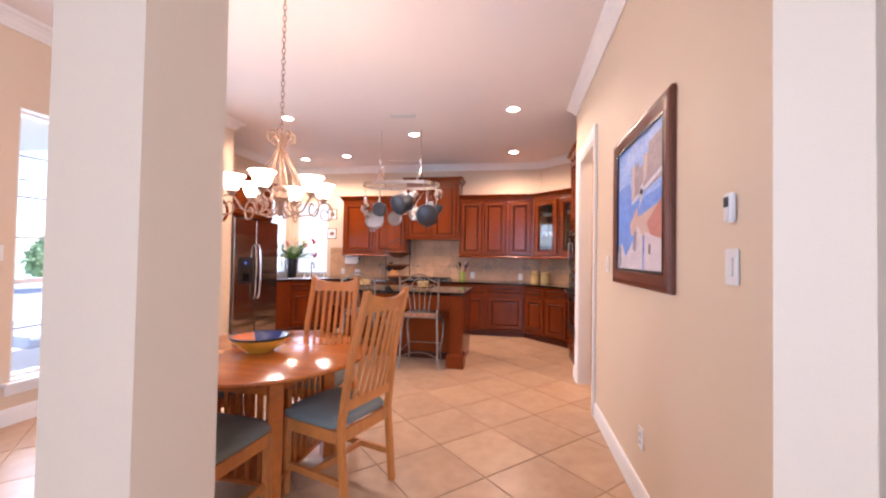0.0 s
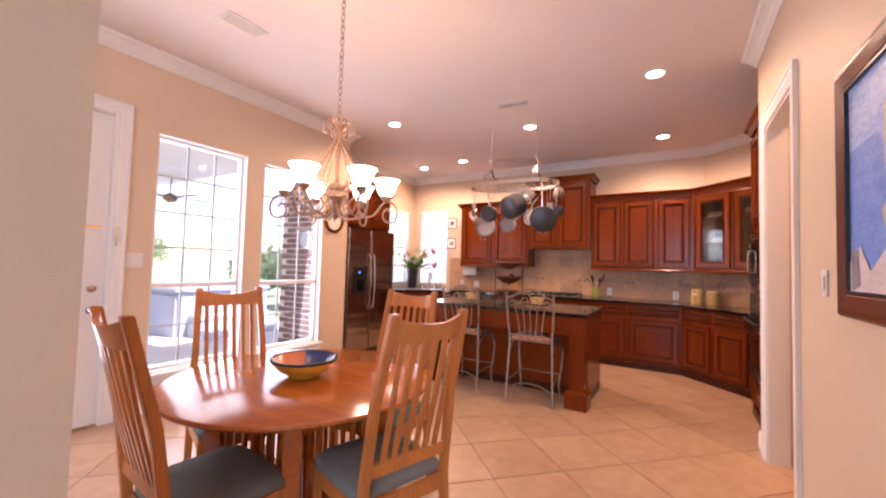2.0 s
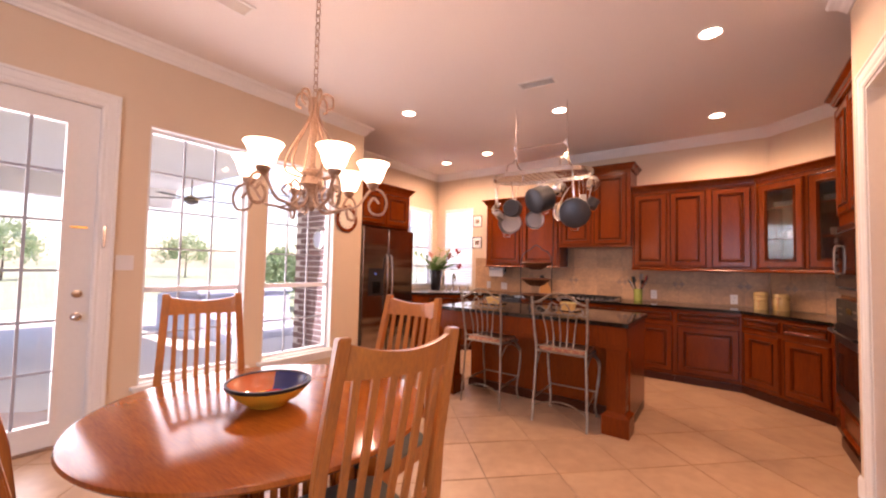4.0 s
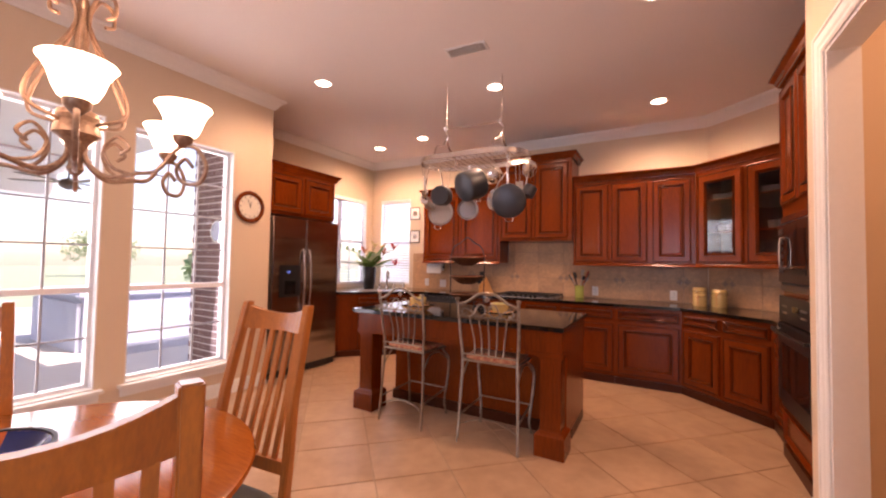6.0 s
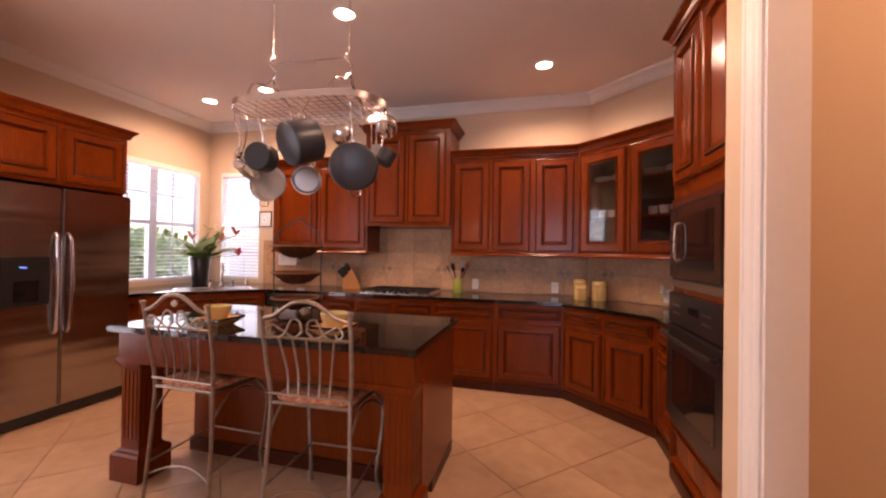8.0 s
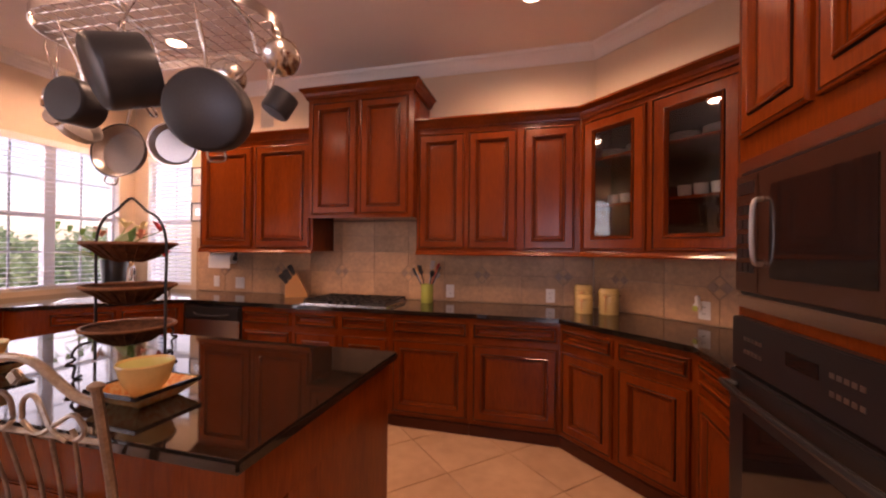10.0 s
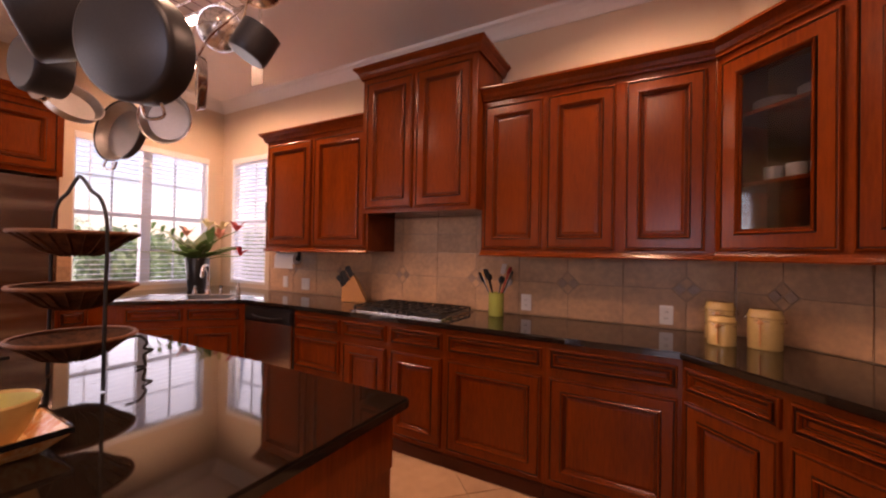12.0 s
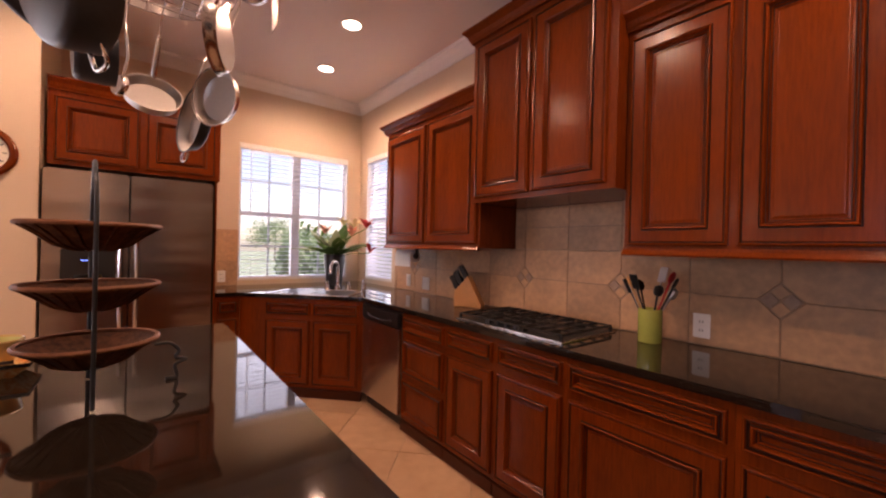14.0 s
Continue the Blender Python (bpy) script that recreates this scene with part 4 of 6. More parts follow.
blind(pose(XK, WA[0] + 0.012, WA[2] + 0.012, 0, 0, 90), WA[1] - WA[0] - 0.024, WA[3] - WA[2] - 0.025, 2, 30, "white slatted blind lowered and open at the sink window")
blind(pose(WB[0] + 0.012, YB, WB[2] + 0.012), WB[1] - WB[0] - 0.024, WB[3] - WB[2] - 0.025, 40, 32, "white slatted blind half closed at the corner window")

# ---------- ceiling fixtures ----------


def downlight(x, y):
    root = thing("downlight", pose(x, y, CEIL), "round recessed ceiling light, switched on", "ceiling light", "recessed ceiling lights")
    part("trim_ring", lathe([(0.070, -0.001), (0.095, -0.001), (0.098, -0.006), (0.090, -0.011), (0.072, -0.008)], 32, close=True), M_TRIM, root, smooth=True)
    part("lens", lathe([(0.0, -0.004), (0.069, -0.004), (0.069, -0.002), (0.0, -0.002)], 32), M_GLOW, root, "glowing warm white lens")
    return root


for cx, cy in CANS:
    downlight(cx, cy)


def vent(m, w, d, n, label):
    root = thing("ceiling_vent", m, label, "vent")
    part("frame", boxes((-w / 2, w / 2, -d / 2, -d / 2 + 0.022, -0.010, -0.001), (-w / 2, w / 2, d / 2 - 0.022, d / 2, -0.010, -0.001), (-w / 2, -w / 2 + 0.022, -d / 2 + 0.022, d / 2 - 0.022, -0.010, -0.001), (w / 2 - 0.022, w / 2, -d / 2 + 0.022, d / 2 - 0.022, -0.010, -0.001)), M_TRIM, root, bevel=0.003)
    # shade between the louvres, coloured in as a flat brown sheet
    part("backing", boxes((-w / 2 + 0.022, w / 2 - 0.022, -d / 2 + 0.022, d / 2 - 0.022, -0.003, -0.001)), M_BRONZE, root, "brown sheet standing in for the shaded duct")
    for i in range(n):
        y = -d / 2 + 0.03 + (d - 0.06) * i / (n - 1)
        part("louvre", boxes((-w / 2 + 0.022, w / 2 - 0.022, -0.009, 0.009, -0.001, 0.001)), M_TRIM, root, at=pose(0, y, -0.010, 40, 0, 0))


vent(pose(-0.413, 6.448, CEIL, 0, 0, 5), 0.36, 0.15, 7, "white louvred air vent in the kitchen ceiling")
vent(pose(-1.70, 4.13, CEIL, 0, 0, -90), 0.32, 0.16, 7, "white louvred air vent above the breakfast table")


def chain(bm, p, z0, z1, link=0.034, r=0.0022, w=0.009):
    n = max(2, round((z1 - z0) / (link * 0.78)))
    for i in range(n):
        zc = z0 + (z1 - z0) * (i + 0.5) / n
        pts = []
        for k in range(10):
            a = 2 * math.pi * k / 10
            u, v = math.cos(a) * w, math.sin(a) * link * 0.5
            pts.append((p[0] + (u if i % 2 else 0), p[1] + (0 if i % 2 else u), zc + v))
        add_tube(bm, pts, r, 5, closed=True)


# ---------- chandelier ----------
CH = (-0.54, 4.05)
ch = thing("chandelier", pose(CH[0], CH[1], -0.03, 0, 0, 13) @ Matrix.Diagonal((0.95, 0.95, 1, 1)), "antique bronze six-arm chandelier with lit frosted glass shades", "chandelier")
part("canopy", lathe([(0.065, CEIL - 0.001), (0.062, CEIL - 0.015), (0.03, CEIL - 0.035), (0.010, CEIL - 0.05), (0.0, CEIL - 0.052)], 24), M_BRONZE, ch, smooth=True, at=pose(0, 0, 0.03))
bm = bmesh.new()
chain(bm, (0, 0), 2.186, CEIL - 0.012, 0.048, 0.0028, 0.012)
part("chain", bm, M_BRONZE, ch)
part("stem", lathe([(0.0, 2.193), (0.012, 2.186), (0.016, 2.158), (0.012, 2.116), (0.02, 2.06), (0.013, 1.976), (0.012, 1.854), (0.02, 1.839), (0.05, 1.829), (0.055, 1.813), (0.048, 1.798), (0.058, 1.778), (0.060, 1.758), (0.045, 1.748), (0.030, 1.732), (0.018, 1.672), (0.022, 1.652), (0.010, 1.636), (0.0, 1.631)], 28), M_BRONZE, ch, "cream-washed bronze stem", smooth=True)
for i in range(6):
    a = math.pi / 6 + i * math.pi / 3
    ca, sa = math.cos(a), math.sin(a)
    R = lambda r, z: (r * ca, r * sa, z)
    arm = part("arm", tube(smooth_path([R(0.018, 1.763), R(0.03, 1.682), R(0.09, 1.636), R(0.17, 1.652), R(0.23, 1.667), R(0.29, 1.743), R(0.345, 1.743), R(0.375, 1.688), R(0.355, 1.632), R(0.305, 1.632), R(0.285, 1.672), R(0.31, 1.708), R(0.335, 1.683)], 5), 0.0075, 8, 0.8), M_BRONZE, ch, smooth=True)
    part("scroll", tube(smooth_path([R(0.16, 1.646), R(0.10, 1.667), R(0.075, 1.722), R(0.11, 1.763), R(0.145, 1.732), R(0.12, 1.707)], 5), 0.0055, 7), M_BRONZE, ch, smooth=True)
    part("upper_scroll", tube(smooth_path([R(0.05, 1.793), R(0.13, 1.823), R(0.12, 1.904), R(0.035, 2.06), R(0.018, 2.13), R(0.045, 2.2), R(0.085, 2.193), R(0.09, 2.144), R(0.065, 2.13)], 5), 0.006, 7), M_BRONZE, ch, smooth=True)
    c = (0.302 * ca, 0.302 * sa, 0)
    part("cup", lathe([(0.000, 1.743), (0.010, 1.745), (0.029, 1.765), (0.031, 1.781), (0.014, 1.771), (0.000, 1.771)], 18, c), M_BRONZE, ch, smooth=True)
    part("shade", lathe([(0.026, 1.779), (0.041, 1.789), (0.053, 1.813), (0.062, 1.843), (0.077, 1.869), (0.084, 1.876), (0.082, 1.879), (0.074, 1.869), (0.058, 1.843), (0.050, 1.813), (0.038, 1.791), (0.024, 1.783)], 32, c, True), M_SHADE, ch, "glowing frosted glass bell shade", smooth=True)
    lx, ly = 0.287 * math.cos(a + radians(13)), 0.287 * math.sin(a + radians(13))
    lamp("chandelier_bulb", "POINT", pose(CH[0] + lx, CH[1] + ly, 1.875), 1.05, (1.0, 0.70, 0.46), radius=0.04)

# ---------- pot rack ----------
PR = (-0.575, 6.965)
rk = thing("pot_rack", pose(PR[0], PR[1], 0, 0, 0, 3), "oval steel pot rack hanging from chains over the island", "pot rack")


def stadium(a, b, n=14):
    """Half length a, half width b."""
    pts = []
    for k in range(n + 1):
        t = -math.pi / 2 + math.pi * k / n
        pts.append((a - b + b * math.cos(t), b * math.sin(t)))
    for k in range(n + 1):
        t = math.pi / 2 + math.pi * k / n
        pts.append((-(a - b) + b * math.cos(t), b * math.sin(t)))
    return pts


RZ = 2.36
part("rim", sweep(stadium(0.55, 0.27), [(0, RZ - 0.022), (0.004, RZ - 0.022), (0.004, RZ + 0.022), (0, RZ + 0.022)], True), M_CHROME, rk, smooth=True)
for k in range(-8, 9):
    x = k * 0.06
    hy = 0.265 if abs(x) < 0.28 else math.sqrt(max(0, 0.265 ** 2 - (abs(x) - 0.28) ** 2))
    if hy > 0.04:
        part("grid_wire", tube([(x, -hy, RZ - 0.018), (x, hy, RZ - 0.018)], 0.0024, 5), M_CHROME, rk)
for k in range(-4, 5):
    y = k * 0.056
    hx = 0.275 + math.sqrt(max(0, 0.265 ** 2 - y * y))
    part("grid_wire", tube([(-hx, y, RZ - 0.0135), (hx, y, RZ - 0.0135)], 0.0024, 5), M_CHROME, rk)
for hx in (-0.30, 0.28):
    part("bracket", tube(smooth_path([(hx, -0.262, RZ + 0.01), (hx, -0.20, RZ + 0.12), (hx, -0.08, RZ + 0.16), (hx, 0.0, RZ + 0.23), (hx, 0.08, RZ + 0.16), (hx, 0.20, RZ + 0.12), (hx, 0.262, RZ + 0.01)], 5), 0.013, 6, 0.25), M_CHROME, rk, smooth=True)
    part("hanger", tube(smooth_path([(hx, 0, RZ + 0.22), (hx + 0.02, 0, RZ + 0.27), (hx, 0, RZ + 0.32), (hx - 0.025, 0, RZ + 0.35), (hx - 0.012, 0, RZ + 0.372), (hx, 0, RZ + 0.36)], 5), 0.008, 7), M_CHROME, rk, smooth=True)
    bm = bmesh.new()
    chain(bm, (hx, 0), RZ + 0.35, CEIL - 0.03, 0.034, 0.002, 0.008)
    part("chain", bm, M_CHROME, rk)
    part("ceiling_hook", tube(smooth_path([(hx, 0, CEIL - 0.001), (hx, 0, CEIL - 0.03), (hx + 0.008, 0, CEIL - 0.04), (hx, 0, CEIL - 0.05)]), 0.0035, 6), M_CHROME, rk)


def pan(name, label, hang, centre, r, depth, face, out_mat, in_mat, handle=True, helper=False, lid=False, flare=1.0, short=False):
    """A pan hanging from a rack point; centre is the middle of its base; face: the way that its underside looks."""
    f = Vector(face).normalized()
    up = Vector(hang) - Vector(centre)
    up = (up - f * up.dot(f)).normalized()
    side = up.cross(f)
    m = Matrix.Translation(centre) @ Matrix((side, up, f)).transposed().to_4x4()
    root = thing(name, m, label, "lid" if lid else "pan", "pans on the pot rack")
    # local z points along the underside's way; the body opens towards -z
    if lid:
        part("glass_lid", lathe([(0.0, 0.028), (r * 0.4, 0.024), (r * 0.8, 0.010), (r * 0.97, 0.0), (r * 0.97, -0.003), (r * 0.8, 0.006), (r * 0.4, 0.020), (0.0, 0.024)], 32), out_mat, root, smooth=True)
        part("rim", lathe([(r * 0.96, -0.004), (r, -0.004), (r, 0.003), (r * 0.96, 0.003)], 32, close=True), M_CHROME, root, smooth=True)
        part("knob", tube(smooth_path([(0, -0.03, 0.022), (0, -0.024, 0.052), (0, 0.024, 0.052), (0, 0.03, 0.022)]), 0.005, 7), M_CHROME, root, smooth=True)
        top_l = Vector((0, r, 0))
    else:
        R1 = r * flare
        part("body", lathe([(0.0, 0.0), (r * 0.90, 0.0), (r * 0.97, -0.006), (r, -0.018), (R1, -depth), (R1 - 0.004, -depth), (r - 0.004, -0.018), (r * 0.92, -0.008), (0.0, -0.007)], 40), out_mat, root, smooth=True)
        part("lining", lathe([(0.0, -0.009), (r * 0.88, -0.009), (r - 0.007, -0.02), (R1 - 0.007, -depth + 0.004), (R1 - 0.0055, -depth + 0.004), (r - 0.0055, -0.018), (r * 0.88, -0.0078), (0.0, -0.0078)], 40), in_mat, root, "bright steel inside of the pan", smooth=True)
        top_l = Vector((0, R1, -depth * 0.8))
    inv = m.inverted()
    h = inv @ Vector(hang)
    if short:
        for s in (-1, 1):
            part("loop_handle", tube(smooth_path([(-0.035, s * (r - 0.004), -depth * 0.75), (-0.03, s * (r + 0.03), -depth * 0.8), (0.03, s * (r + 0.03), -depth * 0.8), (0.035, s * (r - 0.004), -depth * 0.75)]), 0.005, 7), M_CHROME, root, smooth=True)
        part("hook", tube(smooth_path([h + Vector((0, 0, 0)), h * 0.5 + Vector((0, r + 0.03, -depth * 0.8)) * 0.5, (0, r + 0.03, -depth * 0.8)]), 0.0035, 6), M_CHROME, root, smooth=True)
    else:
        d = (h - top_l)
        L = d.length
        hl = min(0.17, L * 0.8)
        e = top_l + d.normalized() * hl
        mid = (top_l + e) / 2 + Vector((0, 0, -0.012))
        part("handle", tube(smooth_path([top_l + Vector((0, -0.006, 0)), mid, e]), 0.0095, 8, 0.5), M_CHROME, root, smooth=True)
        part("hook", tube(smooth_path([h, (h + e) / 2 + Vector((0, 0, 0.008)), e]), 0.003, 6), M_CHROME, root, smooth=True)
    if helper:
        part("helper_handle", tube(smooth_path([(-0.032, -r * flare * 0.97, -depth * 0.75), (-0.028, -r * flare - 0.032, -depth * 0.8), (0.028, -r * flare - 0.032, -depth * 0.8), (0.032, -r * flare * 0.97, -depth * 0.75)], 5), 0.0045, 7), M_CHROME, root, smooth=True)
    return root


part("crossbar", tube([(-0.30, 0.0, RZ + 0.345), (0.28, 0.0, RZ + 0.345)], 0.0035, 7), M_CHROME, rk, "thin steel bar between the hangers")
RW = RZ - 0.03
pan("saute_pan", "large dark anodized saute pan hanging underside out", (-0.15, 6.73, RW), (-0.14, 6.765, 1.905), 0.150, 0.085, (0.36, -0.92, -0.2), M_PAN, M_SATIN, helper=True)
pan("stock_pot", "dark anodized stock pot hanging by its loop handle", (-0.44, 6.74, RW), (-0.53, 6.66, 2.035), 0.136, 0.18, (-0.42, -0.82, -0.36), M_PAN, M_SATIN, short=True)
pan("saucepan", "small dark anodized saucepan hanging underside out", (-0.82, 6.72, RW), (-0.826, 6.745, 2.00), 0.096, 0.11, (0.15, -1, -0.05), M_PAN, M_SATIN)
pan("frying_pan", "polished steel frying pan hanging with its bright inside out", (-0.66, 7.22, RW), (-0.735, 7.17, 1.912), 0.095, 0.04, (-0.55, 0.83, 0.05), M_CHROME, M_SATIN, flare=1.15)
pan("frying_pan", "wide dark frying pan with bright steel inside", (-0.95, 7.20, RW), (-1.02, 7.135, 1.88), 0.122, 0.05, (-0.25, 1, -0.1), M_PAN, M_SATIN, flare=1.15, helper=True)
pan("frying_pan", "shallow polished steel pan tilted towards the refrigerator", (-1.10, 6.99, RW), (-1.12, 6.96, 1.965), 0.098, 0.045, (-0.80, -0.1, -0.55), M_SATIN, M_SATIN, flare=1.1)
pan("small_saucepan", "very small dark saucepan hanging at the end of the rack", (-0.05, 7.08, RW), (-0.085, 7.08, 1.995), 0.062, 0.10, (-0.35, -0.30, -0.85), M_PAN, M_SATIN)
pan("pan_lid", "glass pan lid with steel rim leaning in the rack end", (-0.03, 7.0, RW + 0.03), (-0.06, 7.10, 2.25), 0.082, 0.02, (0.75, -0.5, -0.3), M_CHROME, M_CHROME, lid=True)
pan("pan_lid", "glass pan lid with steel rim behind the pots", (-0.44, 7.24, RW), (-0.455, 7.21, 2.25), 0.085, 0.02, (0.6, -0.7, -0.3), M_CHROME, M_CHROME, lid=True)
pan("frying_pan", "polished steel pan hanging edge on beside a spatula", (-0.30, 7.22, RW), (-0.40, 7.13, 1.985), 0.095, 0.03, (0.43, 0.9, 0.02), M_CHROME, M_CHROME, flare=1.1)
pan("ladle", "round steel ladle hanging from the rack end", (-1.09, 6.84, RW), (-1.04, 6.80, 2.045), 0.042, 0.03, (-0.5, -0.8, 0.1), M_CHROME, M_CHROME)
pan("ladle", "small steel skimmer hanging from the rack end", (-1.08, 6.88, RW), (-1.06, 6.85, 1.985), 0.042, 0.02, (0.5, -0.8, 0.1), M_CHROME, M_CHROME)
for x, y, ln in ((-0.24, 7.23, 0.34), (-0.19, 7.20, 0.27)):
    sp = thing("spatula", pose(x, y, RW), "long steel spatula hanging from the pot rack", "spatula")
    part("shaft", tube([(0, 0, 0.0), (0.004, 0, -ln * 0.6)], 0.004, 6), M_CHROME, sp)
    part("blade", boxes((-0.036, 0.036, -0.0015, 0.0015, -ln, -ln * 0.62)), M_SATIN, sp, bevel=0.001)


# ---------- counter stools ----------
M_CUSH = material("red_patterned_cushion", (0.32, 0.075, 0.045), 0.9, big=38, small=120, other=(0.50, 0.27, 0.14), range=(0.85, 1.15), bump=0.6)


def stool(m):
    """Local: faces +y, back legs at y=0, seat from y 0 to 0.39."""
    root = thing("counter_stool", m, "pewter metal counter stool with scrolled back and red patterned cushion", "stool", "stools at the island")
    W = 0.198
    for s in (-1, 1):
        part("back_post", tube(smooth_path([(s * (W + 0.005), -0.03, 0.0), (s * (W - 0.004), 0.0, 0.34), (s * (W - 0.012), 0.012, 0.62), (s * W, -0.005, 0.80), (s * (W + 0.006), -0.045, 1.05), (s * (W + 0.008), -0.052, 1.085)], 5), 0.010, 8), M_PEWTER, root, smooth=True)
        part("finial", lathe([(0.0, -0.004), (0.014, 0.0), (0.016, 0.008), (0.008, 0.014), (0.0, 0.016)], 12, (s * (W + 0.008), -0.052, 1.085)), M_PEWTER, root, smooth=True)
        part("front_leg", tube(smooth_path([(s * (W - 0.03), 0.36, 0.58), (s * (W + 0.006), 0.395, 0.50), (s * (W + 0.002), 0.40, 0.35), (s * (W - 0.02), 0.385, 0.12), (s * (W - 0.01), 0.40, 0.012)], 5), 0.0095, 8), M_PEWTER, root, smooth=True)
        part("foot", lathe([(0.0, 0.0), (0.014, 0.001), (0.014, 0.008), (0.008, 0.018), (0.0, 0.018)], 12, (s * (W - 0.01), 0.40, 0)), M_PEWTER, root, smooth=True)
        part("side_stretcher", tube([(s * (W - 0.002), 0.0, 0.20), (s * (W - 0.018), 0.39, 0.22)], 0.006, 7), M_PEWTER, root)
        part("arched_brace", tube(smooth_path([(s * (W - 0.01), 0.01, 0.47), (s * (W - 0.01), 0.12, 0.575), (s * (W - 0.01), 0.26, 0.575), (s * (W + 0.0), 0.395, 0.50)], 5), 0.0055, 7), M_PEWTER, root, smooth=True)
        part("scroll", tube(smooth_path([(s * 0.012, -0.047, 0.99), (s * 0.05, -0.044, 0.962), (s * 0.105, -0.046, 0.995), (s * 0.15, -0.05, 1.02), (s * 0.175, -0.048, 0.99), (s * 0.155, -0.046, 0.965), (s * 0.14, -0.046, 0.985)], 5), 0.0055, 7), M_PEWTER, root, smooth=True)
        part("scroll", tube(smooth_path([(s * 0.012, -0.047, 0.995), (s * 0.02, -0.05, 1.04), (s * 0.055, -0.052, 1.05), (s * 0.09, -0.048, 0.98), (s * 0.125, -0.044, 0.955)], 5), 0.0055, 7), M_PEWTER, root, smooth=True)
    part("seat_frame", tube([(-W + 0.012, 0.012, 0.615), (W - 0.012, 0.012, 0.615), (W - 0.018, 0.37, 0.60), (-W + 0.018, 0.37, 0.60)], 0.010, 8, closed=True), M_PEWTER, root)
    part("cushion", cushion(-W + 0.015, W - 0.015, 0.018, 0.378, 0.617, 0.648, 0.018), M_CUSH, root, "red and tan patterned seat cushion", smooth=True)
    part("crest", tube(smooth_path([(-W - 0.004, -0.042, 1.045), (-0.15, -0.046, 1.06), (-0.095, -0.05, 1.10), (-0.05, -0.053, 1.13), (0, -0.054, 1.138), (0.05, -0.053, 1.13), (0.095, -0.05, 1.10), (0.15, -0.046, 1.06), (W + 0.004, -0.042, 1.045)], 5), 0.010, 8), M_PEWTER, root, smooth=True)
    part("rosette", boxes((-0.016, 0.016, -0.008, 0.008, -0.016, 0.016)), M_PEWTER, root, bevel=0.005, at=pose(0, -0.052, 1.092, 0, 45, 0))
    part("rail", tube([(-W - 0.0, -0.030, 0.955), (W + 0.0, -0.030, 0.955)], 0.007, 7), M_PEWTER, root)
    part("lower_rail", tube([(-W + 0.005, 0.0, 0.665), (W - 0.005, 0.0, 0.665)], 0.007, 7), M_PEWTER, root)
    for i in range(5):
        k = i - 2
        part("spindle", tube(smooth_path([(k * 0.048, 0.0, 0.665), (k * 0.052, 0.004, 0.78), (k * 0.064, -0.030, 0.955)], 4), 0.005, 6), M_PEWTER, root)
    part("front_stretcher", tube([(-W + 0.02, 0.39, 0.23), (W - 0.02, 0.39, 0.23)], 0.006, 7), M_PEWTER, root)
    part("back_stretcher", tube(smooth_path([(-W, 0.0, 0.13), (-0.10, 0.02, 0.17), (0, 0.03, 0.185), (0.10, 0.02, 0.17), (W, 0.0, 0.13)], 4), 0.006, 7), M_PEWTER, root)
    return root


st = stool(pose(-0.895, 6.295, 0, 0, 0, -1) @ Matrix.Diagonal((1.08, 1, 1, 1)))
copy_thing(st, pose(-0.110, 6.290, 0, 0, 0, 2) @ Matrix.Diagonal((1.08, 1, 1, 1)))

# ---------- things on the island ----------
M_PLATE = material("orange_patterned_ceramic", (0.62, 0.24, 0.07), 0.22, big=30, small=60, other=(0.70, 0.48, 0.22), range=(0.8, 1.2), coat=0.3)
M_YGREEN = material("pale_green_glaze", (0.55, 0.55, 0.22), 0.22, vary=0.04, coat=0.3)
for x, y, rz in ((-0.925, 6.56, 0), (-0.13, 6.56, -2)):
    pl = thing("serving_plate", pose(x, y, 0.921, 0, 0, rz) @ Matrix.Diagonal((0.78, 0.78, 1.85, 1)), "square orange patterned ceramic plate under a yellow bowl", "plate", "plates on the island")
    bm = bmesh.new()
    r = [[bm.verts.new((sx_ * a, sy_ * a, z)) for sx_, sy_ in ((-1, -1), (1, -1), (1, 1), (-1, 1))] for a, z in ((0.07, 0.0), (0.08, 0.0), (0.135, 0.022), (0.133, 0.026), (0.08, 0.006), (0.0, 0.006))]
    for a, b in zip(r, r[1:]):
        for k in range(4):
            bm.faces.new((a[k], a[(k + 1) % 4], b[(k + 1) % 4], b[k]))
    bm.faces.new(list(reversed(r[0])))
    bmesh.ops.remove_doubles(bm, verts=bm.verts, dist=0.0005)
    part("plate_body", bm, M_PLATE, pl)
    part("cobalt_rim", sweep([(-0.134, -0.134), (0.134, -0.134), (0.134, 0.134), (-0.134, 0.134)], [(-0.003, 0.021), (0.003, 0.021), (0.003, 0.028), (-0.003, 0.028)], True), M_BGLASS, pl, "dark blue plate rim")
    bw = thing("cereal_bowl", pose(x, y, 0.9335) @ Matrix.Diagonal((1, 1, 1.48, 1)), "yellow ceramic bowl with pale green inside on a plate", "bowl", "bowls on the island")
    part("bowl_body", lathe([(0.0, 0.0), (0.036, 0.0), (0.038, 0.006), (0.062, 0.03), (0.078, 0.068), (0.076, 0.071), (0.074, 0.068), (0.058, 0.032), (0.0, 0.010)], 36), M_YEL, bw, smooth=True)
    part("glaze", lathe([(0.0, 0.0115), (0.057, 0.0335), (0.0725, 0.0665), (0.0715, 0.0665), (0.056, 0.0345), (0.0, 0.0125)], 36), M_YGREEN, bw, "pale green glazed inside", smooth=True)

